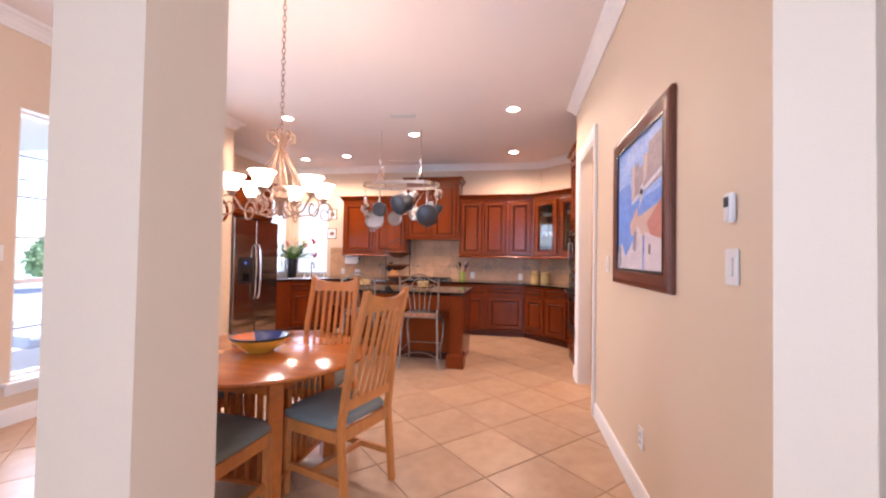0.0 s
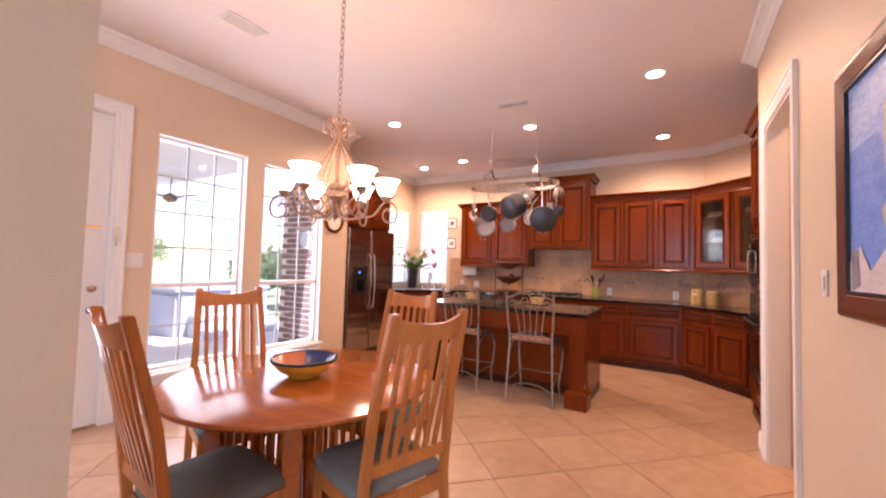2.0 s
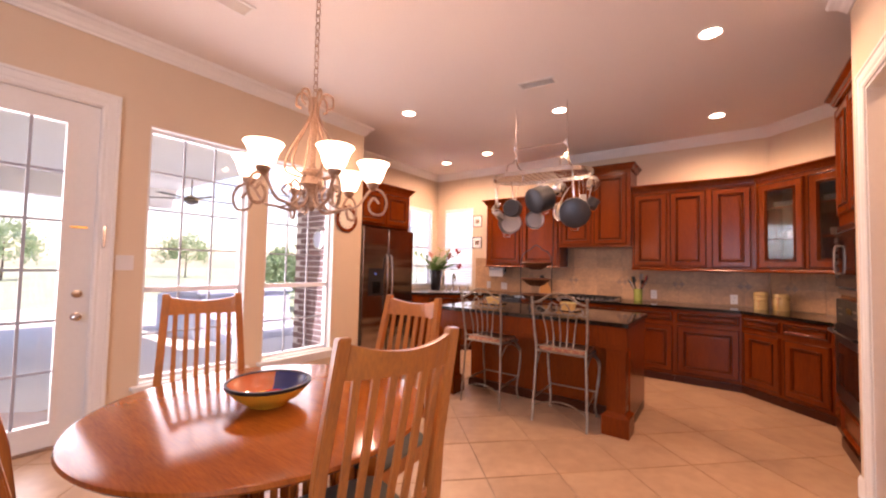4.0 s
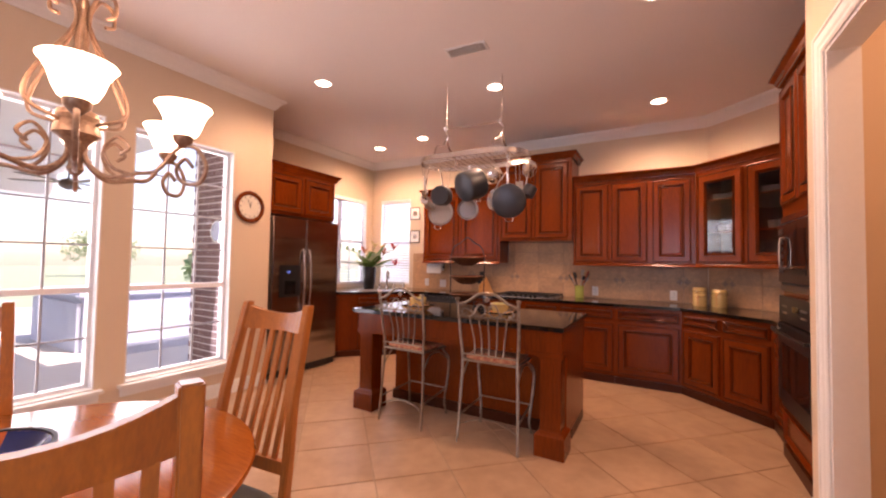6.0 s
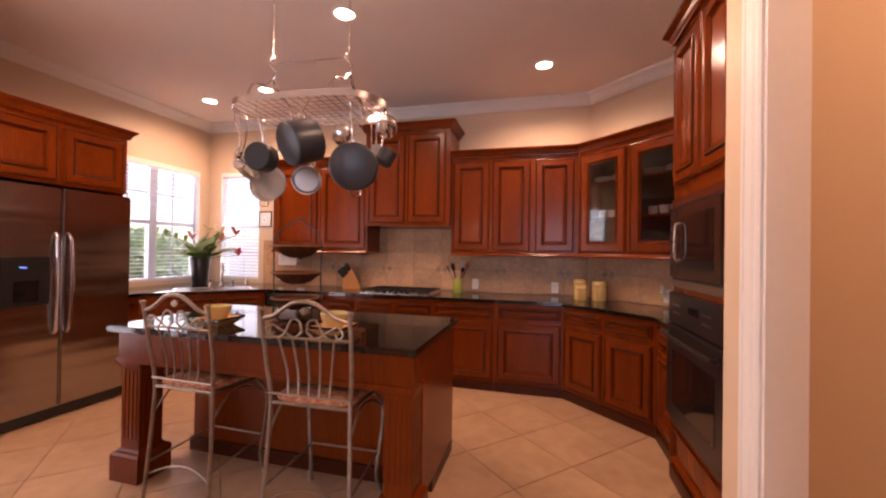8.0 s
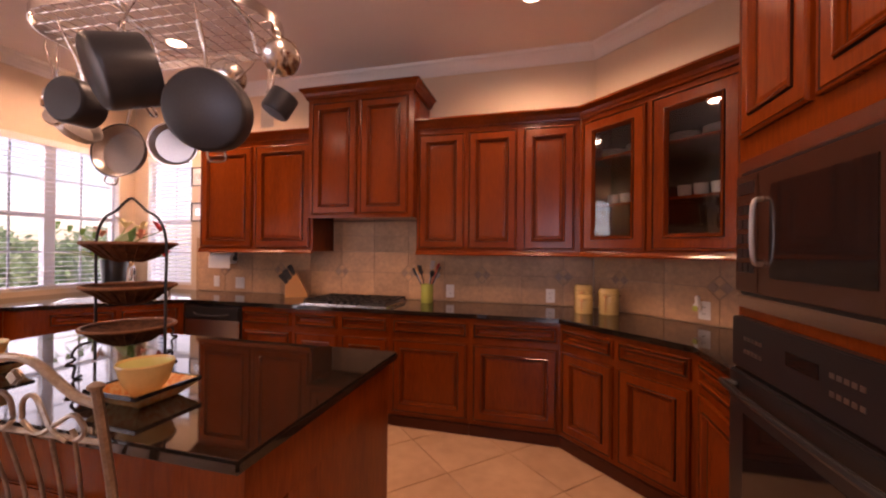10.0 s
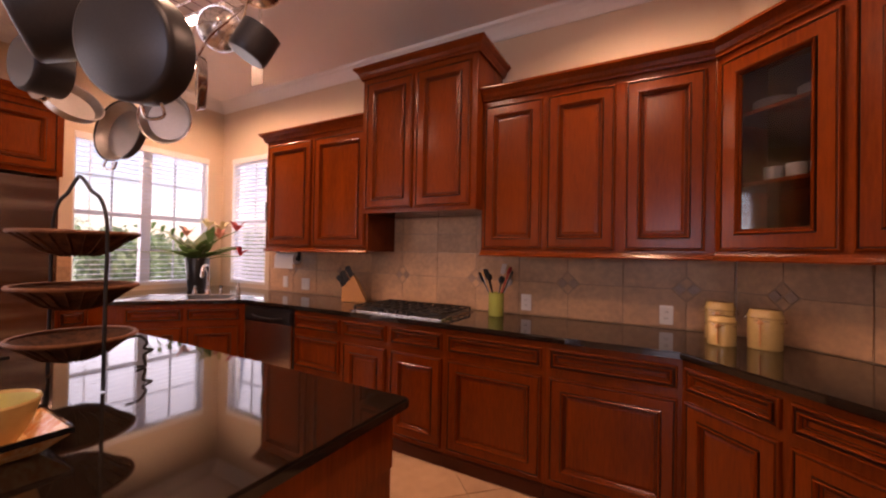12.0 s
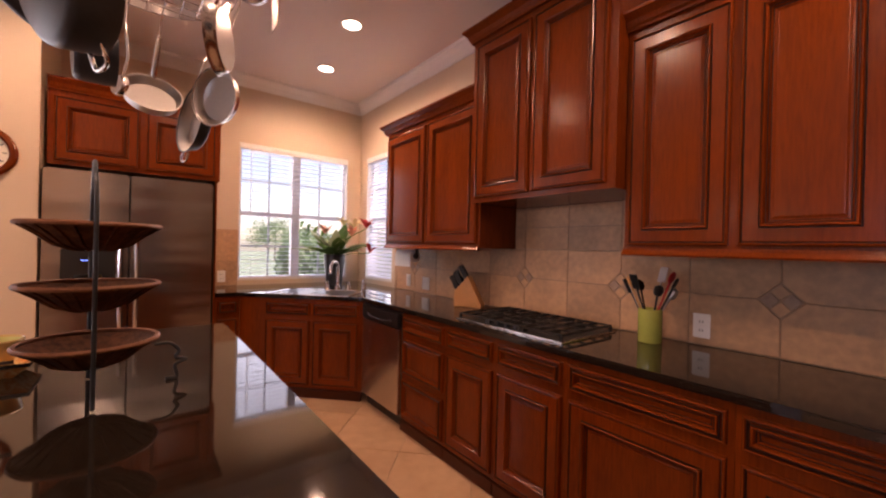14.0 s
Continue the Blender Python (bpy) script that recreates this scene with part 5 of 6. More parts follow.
ts = thing("tiered_stand", pose(-0.562, 6.828, 0.921, 0, 0, 6), "black iron three-tier stand with rust brown baskets", "tiered stand")
part("frame", tube(smooth_path([(-0.165, 0, 0.004), (-0.165, 0, 0.30), (-0.165, 0, 0.50), (-0.13, 0, 0.59), (-0.07, 0, 0.625), (-0.035, 0, 0.655), (0, 0, 0.675), (0.035, 0, 0.655), (0.07, 0, 0.625), (0.13, 0, 0.59), (0.165, 0, 0.50), (0.165, 0, 0.30), (0.165, 0, 0.004)], 5), 0.0055, 8), M_IRON, ts, smooth=True)
for z in (0.108, 0.272, 0.444):
    b = part("basket", lathe([(0.0, z - 0.028), (0.045, z - 0.026), (0.085, z - 0.010), (0.120, z + 0.020), (0.154, z + 0.042), (0.156, z + 0.047), (0.120, z + 0.027), (0.08, z - 0.003), (0.0, z - 0.020)], 44), M_RUST, ts, smooth=True)
    part("rim", lathe([(0.149, z + 0.041), (0.160, z + 0.040), (0.163, z + 0.046), (0.158, z + 0.052), (0.149, z + 0.050)], 44, close=True), M_RIM, b, "rolled rust orange basket rim", smooth=True)
    for k in range(22):
        a = 2 * math.pi * k / 22
        ca, sa = math.cos(a), math.sin(a)
        part("rib", tube([(0.04 * ca, 0.04 * sa, z - 0.0285), (0.086 * ca, 0.086 * sa, z - 0.0115), (0.121 * ca, 0.121 * sa, z + 0.0185), (0.153 * ca, 0.153 * sa, z + 0.040)], 0.0032, 5), M_RUST, b)
for a in (90, 270):
    s, c = math.sin(radians(a)), math.cos(radians(a))
    part("scroll_foot", tube(smooth_path([(0.15 * c, 0.15 * s, 0.12), (0.19 * c, 0.19 * s, 0.118), (0.215 * c, 0.215 * s, 0.09), (0.205 * c, 0.205 * s, 0.07), (0.235 * c, 0.235 * s, 0.058), (0.205 * c, 0.205 * s, 0.045), (0.21 * c, 0.21 * s, 0.006), (0.18 * c, 0.18 * s, 0.006)], 5), 0.005, 7), M_IRON, ts, smooth=True)

# ---------- bowl on the table ----------
M_BORANGE = material("orange_glaze", (0.66, 0.17, 0.05), 0.2, vary=0.05, coat=0.4)
M_BBLUE = material("cobalt_glaze", (0.02, 0.04, 0.20), 0.2, vary=0.05, coat=0.4)
M_BRED = material("red_glaze", (0.55, 0.03, 0.02), 0.2, vary=0.05, coat=0.4)
M_BYEL = material("bright_yellow_glaze", (0.78, 0.44, 0.05), 0.25, vary=0.05, coat=0.3)
bw = thing("fruit_bowl", pose(-0.52, 3.86, 0.756), "large yellow bowl with orange and blue painted inside", "bowl")
BS = Matrix.Diagonal((1.25, 1.25, 1.06, 1))
part("bowl_body", lathe([(0.0, 0.0), (0.062, 0.0), (0.066, 0.008), (0.10, 0.032), (0.132, 0.075), (0.134, 0.088), (0.129, 0.088), (0.095, 0.036), (0.0, 0.010)], 56), M_BYEL, bw, smooth=True, at=BS)
part("rim", lathe([(0.1335, 0.078), (0.1355, 0.078), (0.1365, 0.091), (0.128, 0.091), (0.127, 0.086), (0.1335, 0.086)], 56, close=True), M_IRON, bw, "black glazed rim", smooth=True, at=BS)
for k in range(6):
    bm = bmesh.new()
    n = 8
    rows = []
    for r, z in ((0.004, 0.0115), (0.05, 0.022), (0.094, 0.0385), (0.1265, 0.086)):
        rows.append([bm.verts.new((r * math.cos(a), r * math.sin(a), z)) for a in [radians(20 + k * 60 + 60 * i / n) for i in range(n + 1)]])
    for a, b in zip(rows, rows[1:]):
        for i in range(n):
            bm.faces.new((a[i], a[i + 1], b[i + 1], b[i]))
    part("painted_petal", bm, M_BBLUE if k in (0, 1) else M_BORANGE, bw, "painted orange or blue glaze panel", smooth=True, at=BS)
part("painted_spot", lathe([(0.0, 0.0270), (0.034, 0.0270), (0.034, 0.0295), (0.0, 0.0295)], 20, (-0.020, 0.030, 0)), M_BRED, bw, "red painted fruit spot", at=BS)

# ---------- things on the worktop ----------
kb = thing("knife_block", pose(-1.29, 8.94, 0.921, 0, 0, 32) @ Matrix.Scale(1.2, 4), "light wood knife block full of black-handled knives", "knife block")
bm = bmesh.new()
pr = [(-0.075, 0.0), (0.10, 0.0), (0.10, 0.02), (0.01, 0.20), (-0.075, 0.10)]
a = [bm.verts.new((x, -0.05, z)) for x, z in pr]
b = [bm.verts.new((x, 0.05, z)) for x, z in pr]
bm.faces.new(a)
bm.faces.new(list(reversed(b)))
for i in range(5):
    bm.faces.new((a[i], b[i], b[(i + 1) % 5], a[(i + 1) % 5]))
M_BEECH = material("beech_wood", (0.58, 0.27, 0.085), 0.4, big=6, small=60, stretch=(1, 8, 1), vary=0.06)
part("block", bm, M_BEECH, kb, bevel=0.003)
for i, (u, v) in enumerate(((0.15, -0.03), (0.15, 0.0), (0.15, 0.03), (0.45, -0.03), (0.45, 0.0), (0.45, 0.03), (0.8, -0.02), (0.8, 0.02))):
    x, z = -0.075 + 0.085 * u, 0.10 + 0.10 * u
    part("knife_handle", boxes((-0.014, 0.014, -0.010, 0.010, 0.0, 0.080)), M_IRON, kb, "black riveted knife handle", bevel=0.003, at=pose(x, v, z, 0, -24 - 9 * (i % 3), 0) @ Matrix.Scale(1.15, 4))

cr = thing("utensil_crock", pose(0.06, 8.97, 0.921), "lime green ceramic crock full of cooking utensils", "utensil crock")
part("crock", lathe([(0.0, 0.0), (0.052, 0.0), (0.055, 0.004), (0.055, 0.165), (0.052, 0.168), (0.049, 0.165), (0.049, 0.01), (0.0, 0.01)], 36), M_LIME, cr, smooth=True)
UT = [("spoon", 10, 0.315, M_BLACK), ("spatula", 75, 0.335, M_SATIN), ("spoon", 130, 0.29, M_CABD), ("tongs", 195, 0.325, M_SATIN), ("spatula", 250, 0.30, M_BLACK), ("ladle", 305, 0.28, M_BLACK), ("spoon", 345, 0.345, M_RED), ("spatula", 165, 0.27, M_BLACK), ("ladle", 40, 0.26, M_SATIN), ("spoon", 225, 0.31, M_BEECH)]
for kind_, ang_, ln_, mt_ in UT:
    ca_, sa_ = math.cos(radians(ang_)), math.sin(radians(ang_))
    q0, q1 = Vector((-0.018 * ca_, -0.018 * sa_, 0.018)), Vector((0.105 * ca_, 0.065 * sa_ - 0.01, ln_ - 0.03))
    rot = (q1 - q0).to_track_quat("Z", "X").to_matrix().to_4x4()
    u = part("utensil", tube([q0, q0.lerp(q1, 0.5), q1], [0.0045, 0.004, 0.0055], 7), mt_, cr, "cooking %s handle" % kind_)
    at_ = Matrix.Translation(q1) @ rot
    if kind_ == "spatula":
        part("blade", boxes((-0.003, 0.003, -0.026, 0.026, -0.004, 0.075)), mt_, u, bevel=0.002, at=at_)
    elif kind_ == "tongs":
        part("tong_arm", tube([(0.0, 0.008, -0.12), (0.0, 0.020, 0.0), (0.0, 0.010, 0.045)], 0.004, 6, 0.4), mt_, u, at=at_)
    else:
        part("utensil_bowl", lathe([(0.0, -0.010), (0.017, -0.004), (0.024, 0.016), (0.020, 0.038), (0.0, 0.052)], 14), mt_, u, smooth=True, at=at_ @ Matrix.Diagonal((0.3 if kind_ == "spoon" else 0.9, 1, 1, 1)))


def canister(x, y, r, h, rz):
    root = thing("canister", pose(x, y, 0.921, 0, 0, rz), "yellow ceramic canister with a wooden spoon and wire clasp", "canister", "yellow canisters")
    part("jar", lathe([(0.0, 0.0), (r * 0.96, 0.0), (r, 0.006), (r, h * 0.74), (r * 0.98, h * 0.76), (r * 0.98, h * 0.78)], 36), M_YEL, root, smooth=True)
    part("lid", lathe([(r * 0.99, h * 0.79), (r * 1.04, h * 0.80), (r * 1.04, h * 0.86), (r * 0.95, h * 0.90), (r * 0.9, h * 0.985), (r * 0.82, h), (0.0, h)], 36), M_YEL, root, smooth=True)
    part("clasp", tube(smooth_path([(-r * 1.08, 0, h * 0.80), (-r * 1.12, -0.01, h * 0.70), (0, -r * 1.1, h * 0.74), (r * 1.12, -0.01, h * 0.70), (r * 1.08, 0, h * 0.80)], 5), 0.0022, 6), M_CHROME, root, "wire clasp", smooth=True)
    part("spoon", tube([(0, -r * 1.10, h * 0.10), (0, -r * 1.10, h * 0.62)], 0.0045, 7), M_BEECH, root, "small wooden spoon")
    part("spoon_bowl", lathe([(0.0, -0.014), (0.011, -0.008), (0.014, 0.004), (0.0, 0.016)], 12), M_BEECH, root, "small wooden spoon bowl", smooth=True, at=pose(0, -r * 1.13, h * 0.70) @ Matrix.Diagonal((1, 0.5, 1, 1)))
    return root


canister(1.385, 8.79, 0.064, 0.145, -20)
canister(1.565, 8.80, 0.072, 0.195, -25)
canister(1.395, 8.95, 0.070, 0.205, -15)


def wall_plate(m, kind, label):
    root = thing("outlet" if kind == "outlet" else "light_switch", m, label, "outlet" if kind == "outlet" else "light switch")
    w = 0.076 if kind != "double" else 0.118
    part("plate", boxes((-w / 2, w / 2, -0.008, -0.0015, -0.06, 0.06)), M_WHITE, root, bevel=0.003)
    if kind == "outlet":
        for z in (-0.021, 0.021):
            s = part("socket", boxes((-0.016, 0.016, -0.011, -0.008, z - 0.014, z + 0.014)), M_WHITE, root, bevel=0.003)
            part("slots", boxes((-0.008, -0.005, -0.0125, -0.011, z - 0.006, z + 0.006), (0.005, 0.008, -0.0125, -0.011, z - 0.006, z + 0.006)), M_BLACK, root, "dark socket slots")
    else:
        for x in ((0,) if kind == "switch" else (-0.025, 0.025)):
            part("rocker", boxes((x - 0.016, x + 0.016, -0.013, -0.008, -0.033, 0.033)), M_WHITE, root, bevel=0.003)
    return root


YT = YB - 0.012
wall_plate(pose(-2.43, YT, 1.03), "switch", "single white rocker switch on the backsplash")
wall_plate(pose(-2.12, YT, 1.02), "double", "double white rocker switch on the backsplash")
wall_plate(pose(0.235, YT, 1.015), "outlet", "white duplex outlet on the backsplash")
wall_plate(pose(1.14, YT, 1.005), "outlet", "white duplex outlet beside the canisters")
dn = 0.012 / math.sqrt(2)
wall_plate(pose(DG[0] + 0.62 - dn, YB - 0.62 - dn, 1.015, 0, 0, -45), "outlet", "white duplex outlet with an air freshener plugged in")
af = thing("air_freshener", pose(DG[0] + 0.60 - dn, YB - 0.60 - dn, 1.04, 0, 0, -45), "small white plug-in air freshener in the outlet", "air freshener")
part("holder", boxes((-0.022, 0.022, -0.055, -0.014, -0.03, 0.02)), M_WHITE, af, bevel=0.008)
part("bottle", lathe([(0.0, -0.025), (0.014, -0.02), (0.016, 0.03), (0.008, 0.042), (0.0, 0.044)], 14, (0, -0.034, 0.03)), M_WHITE, af, "white cap", smooth=True)
part("oil_bottle", boxes((-0.016, 0.016, -0.068, -0.0555, -0.028, 0.006)), M_LIME, af, "yellow green scented oil bottle", bevel=0.004)
wall_plate(pose(XK + 0.012, 7.60, 1.02, 0, 0, 90), "outlet", "white duplex outlet beside the refrigerator")
wall_plate(pose(XN, 3.925, 1.325, 0, 0, 90), "double", "white switch plate beside the patio door")
wall_plate(pose(XR, 3.125, 1.335, 0, 0, -90), "switch", "white rocker switch on the picture wall")
wall_plate(pose(XR, 4.03, 0.37, 0, 0, -90), "outlet", "white duplex outlet low on the picture wall")
wall_plate(pose(XR, 4.82, 1.32, 0, 0, -90), "switch", "white rocker switch beside the doorway")
th = thing("thermostat", pose(XR, 3.125, 1.53, 0, 0, -90), "white wall thermostat with a dark display", "thermostat")
part("body", boxes((-0.021, 0.021, -0.022, -0.0015, -0.048, 0.048)), M_WHITE, th, bevel=0.005)
part("display", boxes((-0.013, 0.013, -0.0245, -0.0215, 0.002, 0.035)), M_BLACK, th, "dark grey display")

pt = thing("paper_towel_holder", pose(-2.14, 8.93, 1.29), "white paper towel roll under the wall cabinet", "paper towel holder")
for x in (-0.165, 0.145):
    part("bracket", boxes((x, x + 0.01, -0.015, 0.015, -0.02, 0.082)), M_BLACK, pt)
part("end_cap", lathe([(0.0, 0.0), (0.028, 0.0), (0.028, 0.01), (0.0, 0.012)], 20), M_BLACK, pt, at=pose(0.135, 0, 0, 0, 90, 0))
part("roll", lathe([(0.018, -0.14), (0.055, -0.14), (0.055, 0.13), (0.018, 0.13)], 30, close=True), M_WHITE, pt, "white paper towel roll", at=pose(0, 0, 0, 0, 90, 0), smooth=True)
part("loose_sheet", boxes((-0.138, 0.128, -0.056, -0.054, -0.10, 0.0)), M_WHITE, pt, "hanging paper towel sheet")

# cooktop
ck = thing("cooktop", pose(-0.55, 8.79, 0.9205) @ Matrix.Diagonal((0.95, 0.98, 0.85, 1)), "stainless steel gas cooktop with black cast iron grates", "cooktop")
part("tray", boxes((-0.42, 0.42, -0.265, 0.265, 0.0, 0.010)), M_STEEL, ck, bevel=0.004)
part("burner_well", boxes((-0.40, 0.40, -0.245, 0.245, 0.0095, 0.012)), M_BLACK, ck, "black enamel burner surface")
for i, (x, y) in enumerate(((-0.27, -0.12), (-0.27, 0.12), (0.0, 0.0), (0.27, -0.12), (0.27, 0.12))):
    part("burner", lathe([(0.0, 0.012), (0.045, 0.012), (0.045, 0.020), (0.034, 0.022), (0.032, 0.030), (0.0, 0.031)], 24, (x, y, 0)), M_BLACK, ck, smooth=True)
for gx in (-0.27, 0.0, 0.27):
    bm = bmesh.new()
    for y in (-0.235, -0.12, 0.0, 0.12, 0.235):
        add_box(bm, gx - 0.12, gx + 0.12, y - 0.005, y + 0.005, 0.036, 0.048)
    for x in (-0.125, -0.04, 0.04, 0.125):
        add_box(bm, gx + x - 0.005, gx + x + 0.005, -0.24, 0.24, 0.0355, 0.0485)
    for x in (-0.125, 0.125):
        for y in (-0.235, 0.235):
            add_box(bm, gx + x - 0.007, gx + x + 0.007, y - 0.007, y + 0.007, 0.012, 0.036)
    part("grate", bm, M_IRON, ck, "black cast iron grate")
for i in range(5):
    part("knob", lathe([(0.0, 0.012), (0.018, 0.012), (0.016, 0.034), (0.0, 0.035)], 18, (-0.14 + 0.07 * i, -0.215, 0)), M_BLACK, ck, smooth=True)

# sink, tap and flowers
sk_ = thing("sink", pose(-2.66, 8.26, 0.9205, 0, 0, 45), "dark stainless double sink set in the corner worktop", "sink")
part("rim", sweep([(-0.38, -0.22), (0.38, -0.22), (0.38, 0.22), (-0.38, 0.22)], [(-0.012, 0.0), (0.014, 0.0), (0.012, 0.006), (-0.010, 0.007)], True), M_STEEL, sk_, bevel=0.002)
part("bowl", boxes((-0.366, -0.012, -0.206, 0.206, 0.0005, 0.002), (0.012, 0.366, -0.206, 0.206, 0.0005, 0.002)), M_BLACK, sk_, "dark sink basin")
fc = thing("tap", pose(-2.80, 8.52, 0.9205, 0, 0, 45) @ Matrix.Scale(1.15, 4), "polished steel arched kitchen tap", "tap")
part("base", lathe([(0.0, 0.0), (0.026, 0.0), (0.024, 0.02), (0.015, 0.045), (0.0, 0.045)], 18), M_CHROME, fc, smooth=True)
part("spout", tube(smooth_path([(0, 0, 0.03), (0, 0, 0.17), (0, -0.03, 0.235), (0, -0.09, 0.25), (0, -0.15, 0.22), (0, -0.165, 0.15)], 6), 0.0125, 10), M_CHROME, fc, smooth=True)
for x in (-0.10, 0.10):
    part("handle", lathe([(0.0, 0.0), (0.020, 0.0), (0.016, 0.03), (0.010, 0.045), (0.016, 0.07), (0.0, 0.078)], 16, (x, 0, 0)), M_CHROME, fc, smooth=True)
sd = thing("soap_dispenser", pose(-2.62, 8.72, 0.9205), "small steel soap dispenser beside the tap", "soap dispenser")
part("bottle", lathe([(0.0, 0.0), (0.022, 0.0), (0.022, 0.06), (0.010, 0.08), (0.008, 0.11), (0.0, 0.112)], 16), M_CHROME, sd, smooth=True)
part("nozzle", tube([(0, 0, 0.11), (0.03, -0.03, 0.112)], 0.005, 7), M_CHROME, sd)

vs = thing("flower_vase", pose(-3.31, 8.69, 0.9205) @ Matrix.Scale(1.7, 4), "black vase with red flowers and green leaves", "vase")
part("vase", lathe([(0.0, 0.0), (0.048, 0.0), (0.052, 0.01), (0.072, 0.20), (0.070, 0.205), (0.066, 0.20), (0.048, 0.02), (0.0, 0.02)], 28), M_BLACK, vs, smooth=True)


def leaf(bm, base, tip, width, droop=0.02, n=5):
    b, t = Vector(base), Vector(tip)
    d = t - b
    s = d.cross(Vector((0, 0, 1)))
    s = s.normalized() if s.length > 1e-4 else Vector((1, 0, 0))
    rows = []
    for i in range(n + 1):
        k = i / n
        w = width * math.sin(math.pi * (0.06 + 0.92 * k)) ** 0.8
        c = b + d * k + Vector((0, 0, droop * math.sin(math.pi * k)))
        rows.append((bm.verts.new(c - s * w - Vector((0, 0, w * 0.25))), bm.verts.new(c), bm.verts.new(c + s * w - Vector((0, 0, w * 0.25)))))
    for p, q in zip(rows, rows[1:]):
        bm.faces.new((p[0], p[1], q[1], q[0]))
        bm.faces.new((p[1], p[2], q[2], q[1]))


rnd = random.Random(5)
M_PALE = leaf_material("variegated_leaf", (0.22, 0.30, 0.15), (0.50, 0.52, 0.34))
M_CREAM = material("cream_petal", (0.70, 0.60, 0.30), 0.5, vary=0.05)
for i in range(38):
    a = rnd.uniform(0, 6.283)
    el = rnd.uniform(0.1, 1.2)
    L = rnd.uniform(0.12, 0.30)
    c = Vector((0.02 * math.cos(a), 0.02 * math.sin(a), 0.20))
    e = c + Vector((math.cos(a) * math.cos(el), math.sin(a) * math.cos(el), math.sin(el) * 0.8)) * L
    bm = bmesh.new()
    leaf(bm, c, e, 0.030 + 0.018 * rnd.random())
    part("leaf", bm, M_LEAF if i % 3 == 1 else M_PALE, vs, "broad green or cream leaf", smooth=True)
for (dx_, dy_, dz_), mt, pts in (((0.20, 0.13, 0.24), M_RED, 6), ((0.13, 0.06, 0.19), M_PINK, 7), ((0.02, 0.05, 0.26), M_CREAM, 7), ((0.20, 0.16, 0.08), M_RED, 5), ((-0.02, -0.06, 0.20), M_PINK, 6), ((0.08, 0.10, 0.24), M_CREAM, 6)):
    part("stem", tube(smooth_path([(0, 0, 0.16), (dx_ * 0.4, dy_ * 0.4, 0.16 + dz_ * 0.6), (dx_, dy_, 0.14 + dz_)], 4), 0.003, 5), M_LEAF, vs, "thin green stem")
    bm = bmesh.new()
    c = Vector((dx_, dy_, 0.14 + dz_))
    for k in range(pts):
        a = k * 6.283 / pts + dx_ * 9
        leaf(bm, c, c + Vector((0.065 * math.cos(a), 0.065 * math.sin(a), 0.035 + 0.03 * (k % 2))), 0.013)
    part("flower", bm, mt, vs, "open flower head", smooth=True)
part("stem", tube(smooth_path([(0, 0, 0.18), (-0.10, -0.08, 0.34), (-0.24, -0.14, 0.385)], 5), 0.003, 5), M_LEAF, vs, "thin green stem")
bm = bmesh.new()
for k in range(7):
    t = k / 6
    c = Vector((-0.08 - 0.17 * t, -0.06 - 0.09 * t, 0.325 + 0.06 * t))
    leaf(bm, c, c + Vector((-0.03, 0.03 * (-1) ** k, 0.045 * (-1) ** k)), 0.014)
part("leaf_spray", bm, M_LEAF, vs, "arching spray of narrow leaves", smooth=True)

# ---------- walls: clock, pictures ----------
M_FACE = material("cream_clock_face", (0.72, 0.66, 0.55), 0.5, big=14, small=50, vary=0.04)
ck2 = thing("wall_clock", pose(XN + 0.001, 6.125, 1.915, 0, 90, 0), "round wall clock with dark wood rim and cream face", "clock")
part("rim", lathe([(0.125, 0.0), (0.166, 0.0), (0.168, 0.016), (0.155, 0.032), (0.138, 0.034), (0.128, 0.024), (0.124, 0.012)], 56, close=True), M_CAB, ck2, "dark wooden clock rim", smooth=True)
part("face", lathe([(0.0, 0.004), (0.126, 0.004), (0.126, 0.010), (0.0, 0.010)], 48), M_FACE, ck2)
for k in range(12):
    a = k * math.pi / 6
    part("hour_mark", boxes((-0.010, 0.010, -0.003, 0.003, 0.010, 0.0115)), M_BLACK, ck2, "black hour mark", at=pose(0.105 * math.cos(a), 0.105 * math.sin(a), 0, 0, 0, math.degrees(a)))
part("hour_hand", boxes((-0.01, 0.055, -0.004, 0.004, 0.013, 0.0145)), M_BLACK, ck2, "black clock hand", at=pose(0, 0, 0, 0, 0, 170))
part("minute_hand", boxes((-0.015, 0.085, -0.003, 0.003, 0.015, 0.0165)), M_BLACK, ck2, "black clock hand", at=pose(0, 0, 0, 0, 0, 200))

PY0, PY1, PZ0, PZ1 = 3.58, 4.585, 1.200, 2.150
pc = thing("painting", pose(XR - 0.002, PY1, PZ0, 0, 0, -90), "large framed painting of white seaside houses above blue water", "painting")
PWd, PHt = PY1 - PY0, PZ1 - PZ0
bm = bmesh.new()
r = add_rings(bm, PWd, PHt, [(0, 0), (0, 0.018), (0.010, 0.027), (0.030, 0.031), (0.060, 0.027), (0.082, 0.024), (0.090, 0.016)])
part("frame", bm, M_FRAME, pc, "dark reddish brown wooden picture frame")
bm = bmesh.new()
r = add_rings(bm, PWd - 0.176, PHt - 0.176, [(0, 0.0), (0, 0.024), (0.012, 0.024), (0.012, 0.012)])
bmesh.ops.translate(bm, vec=(0.088, 0, 0.088), verts=bm.verts)
part("inner_frame", bm, M_BLACK, pc, "black inner frame")
cw, chh = PWd - 0.19, PHt - 0.19


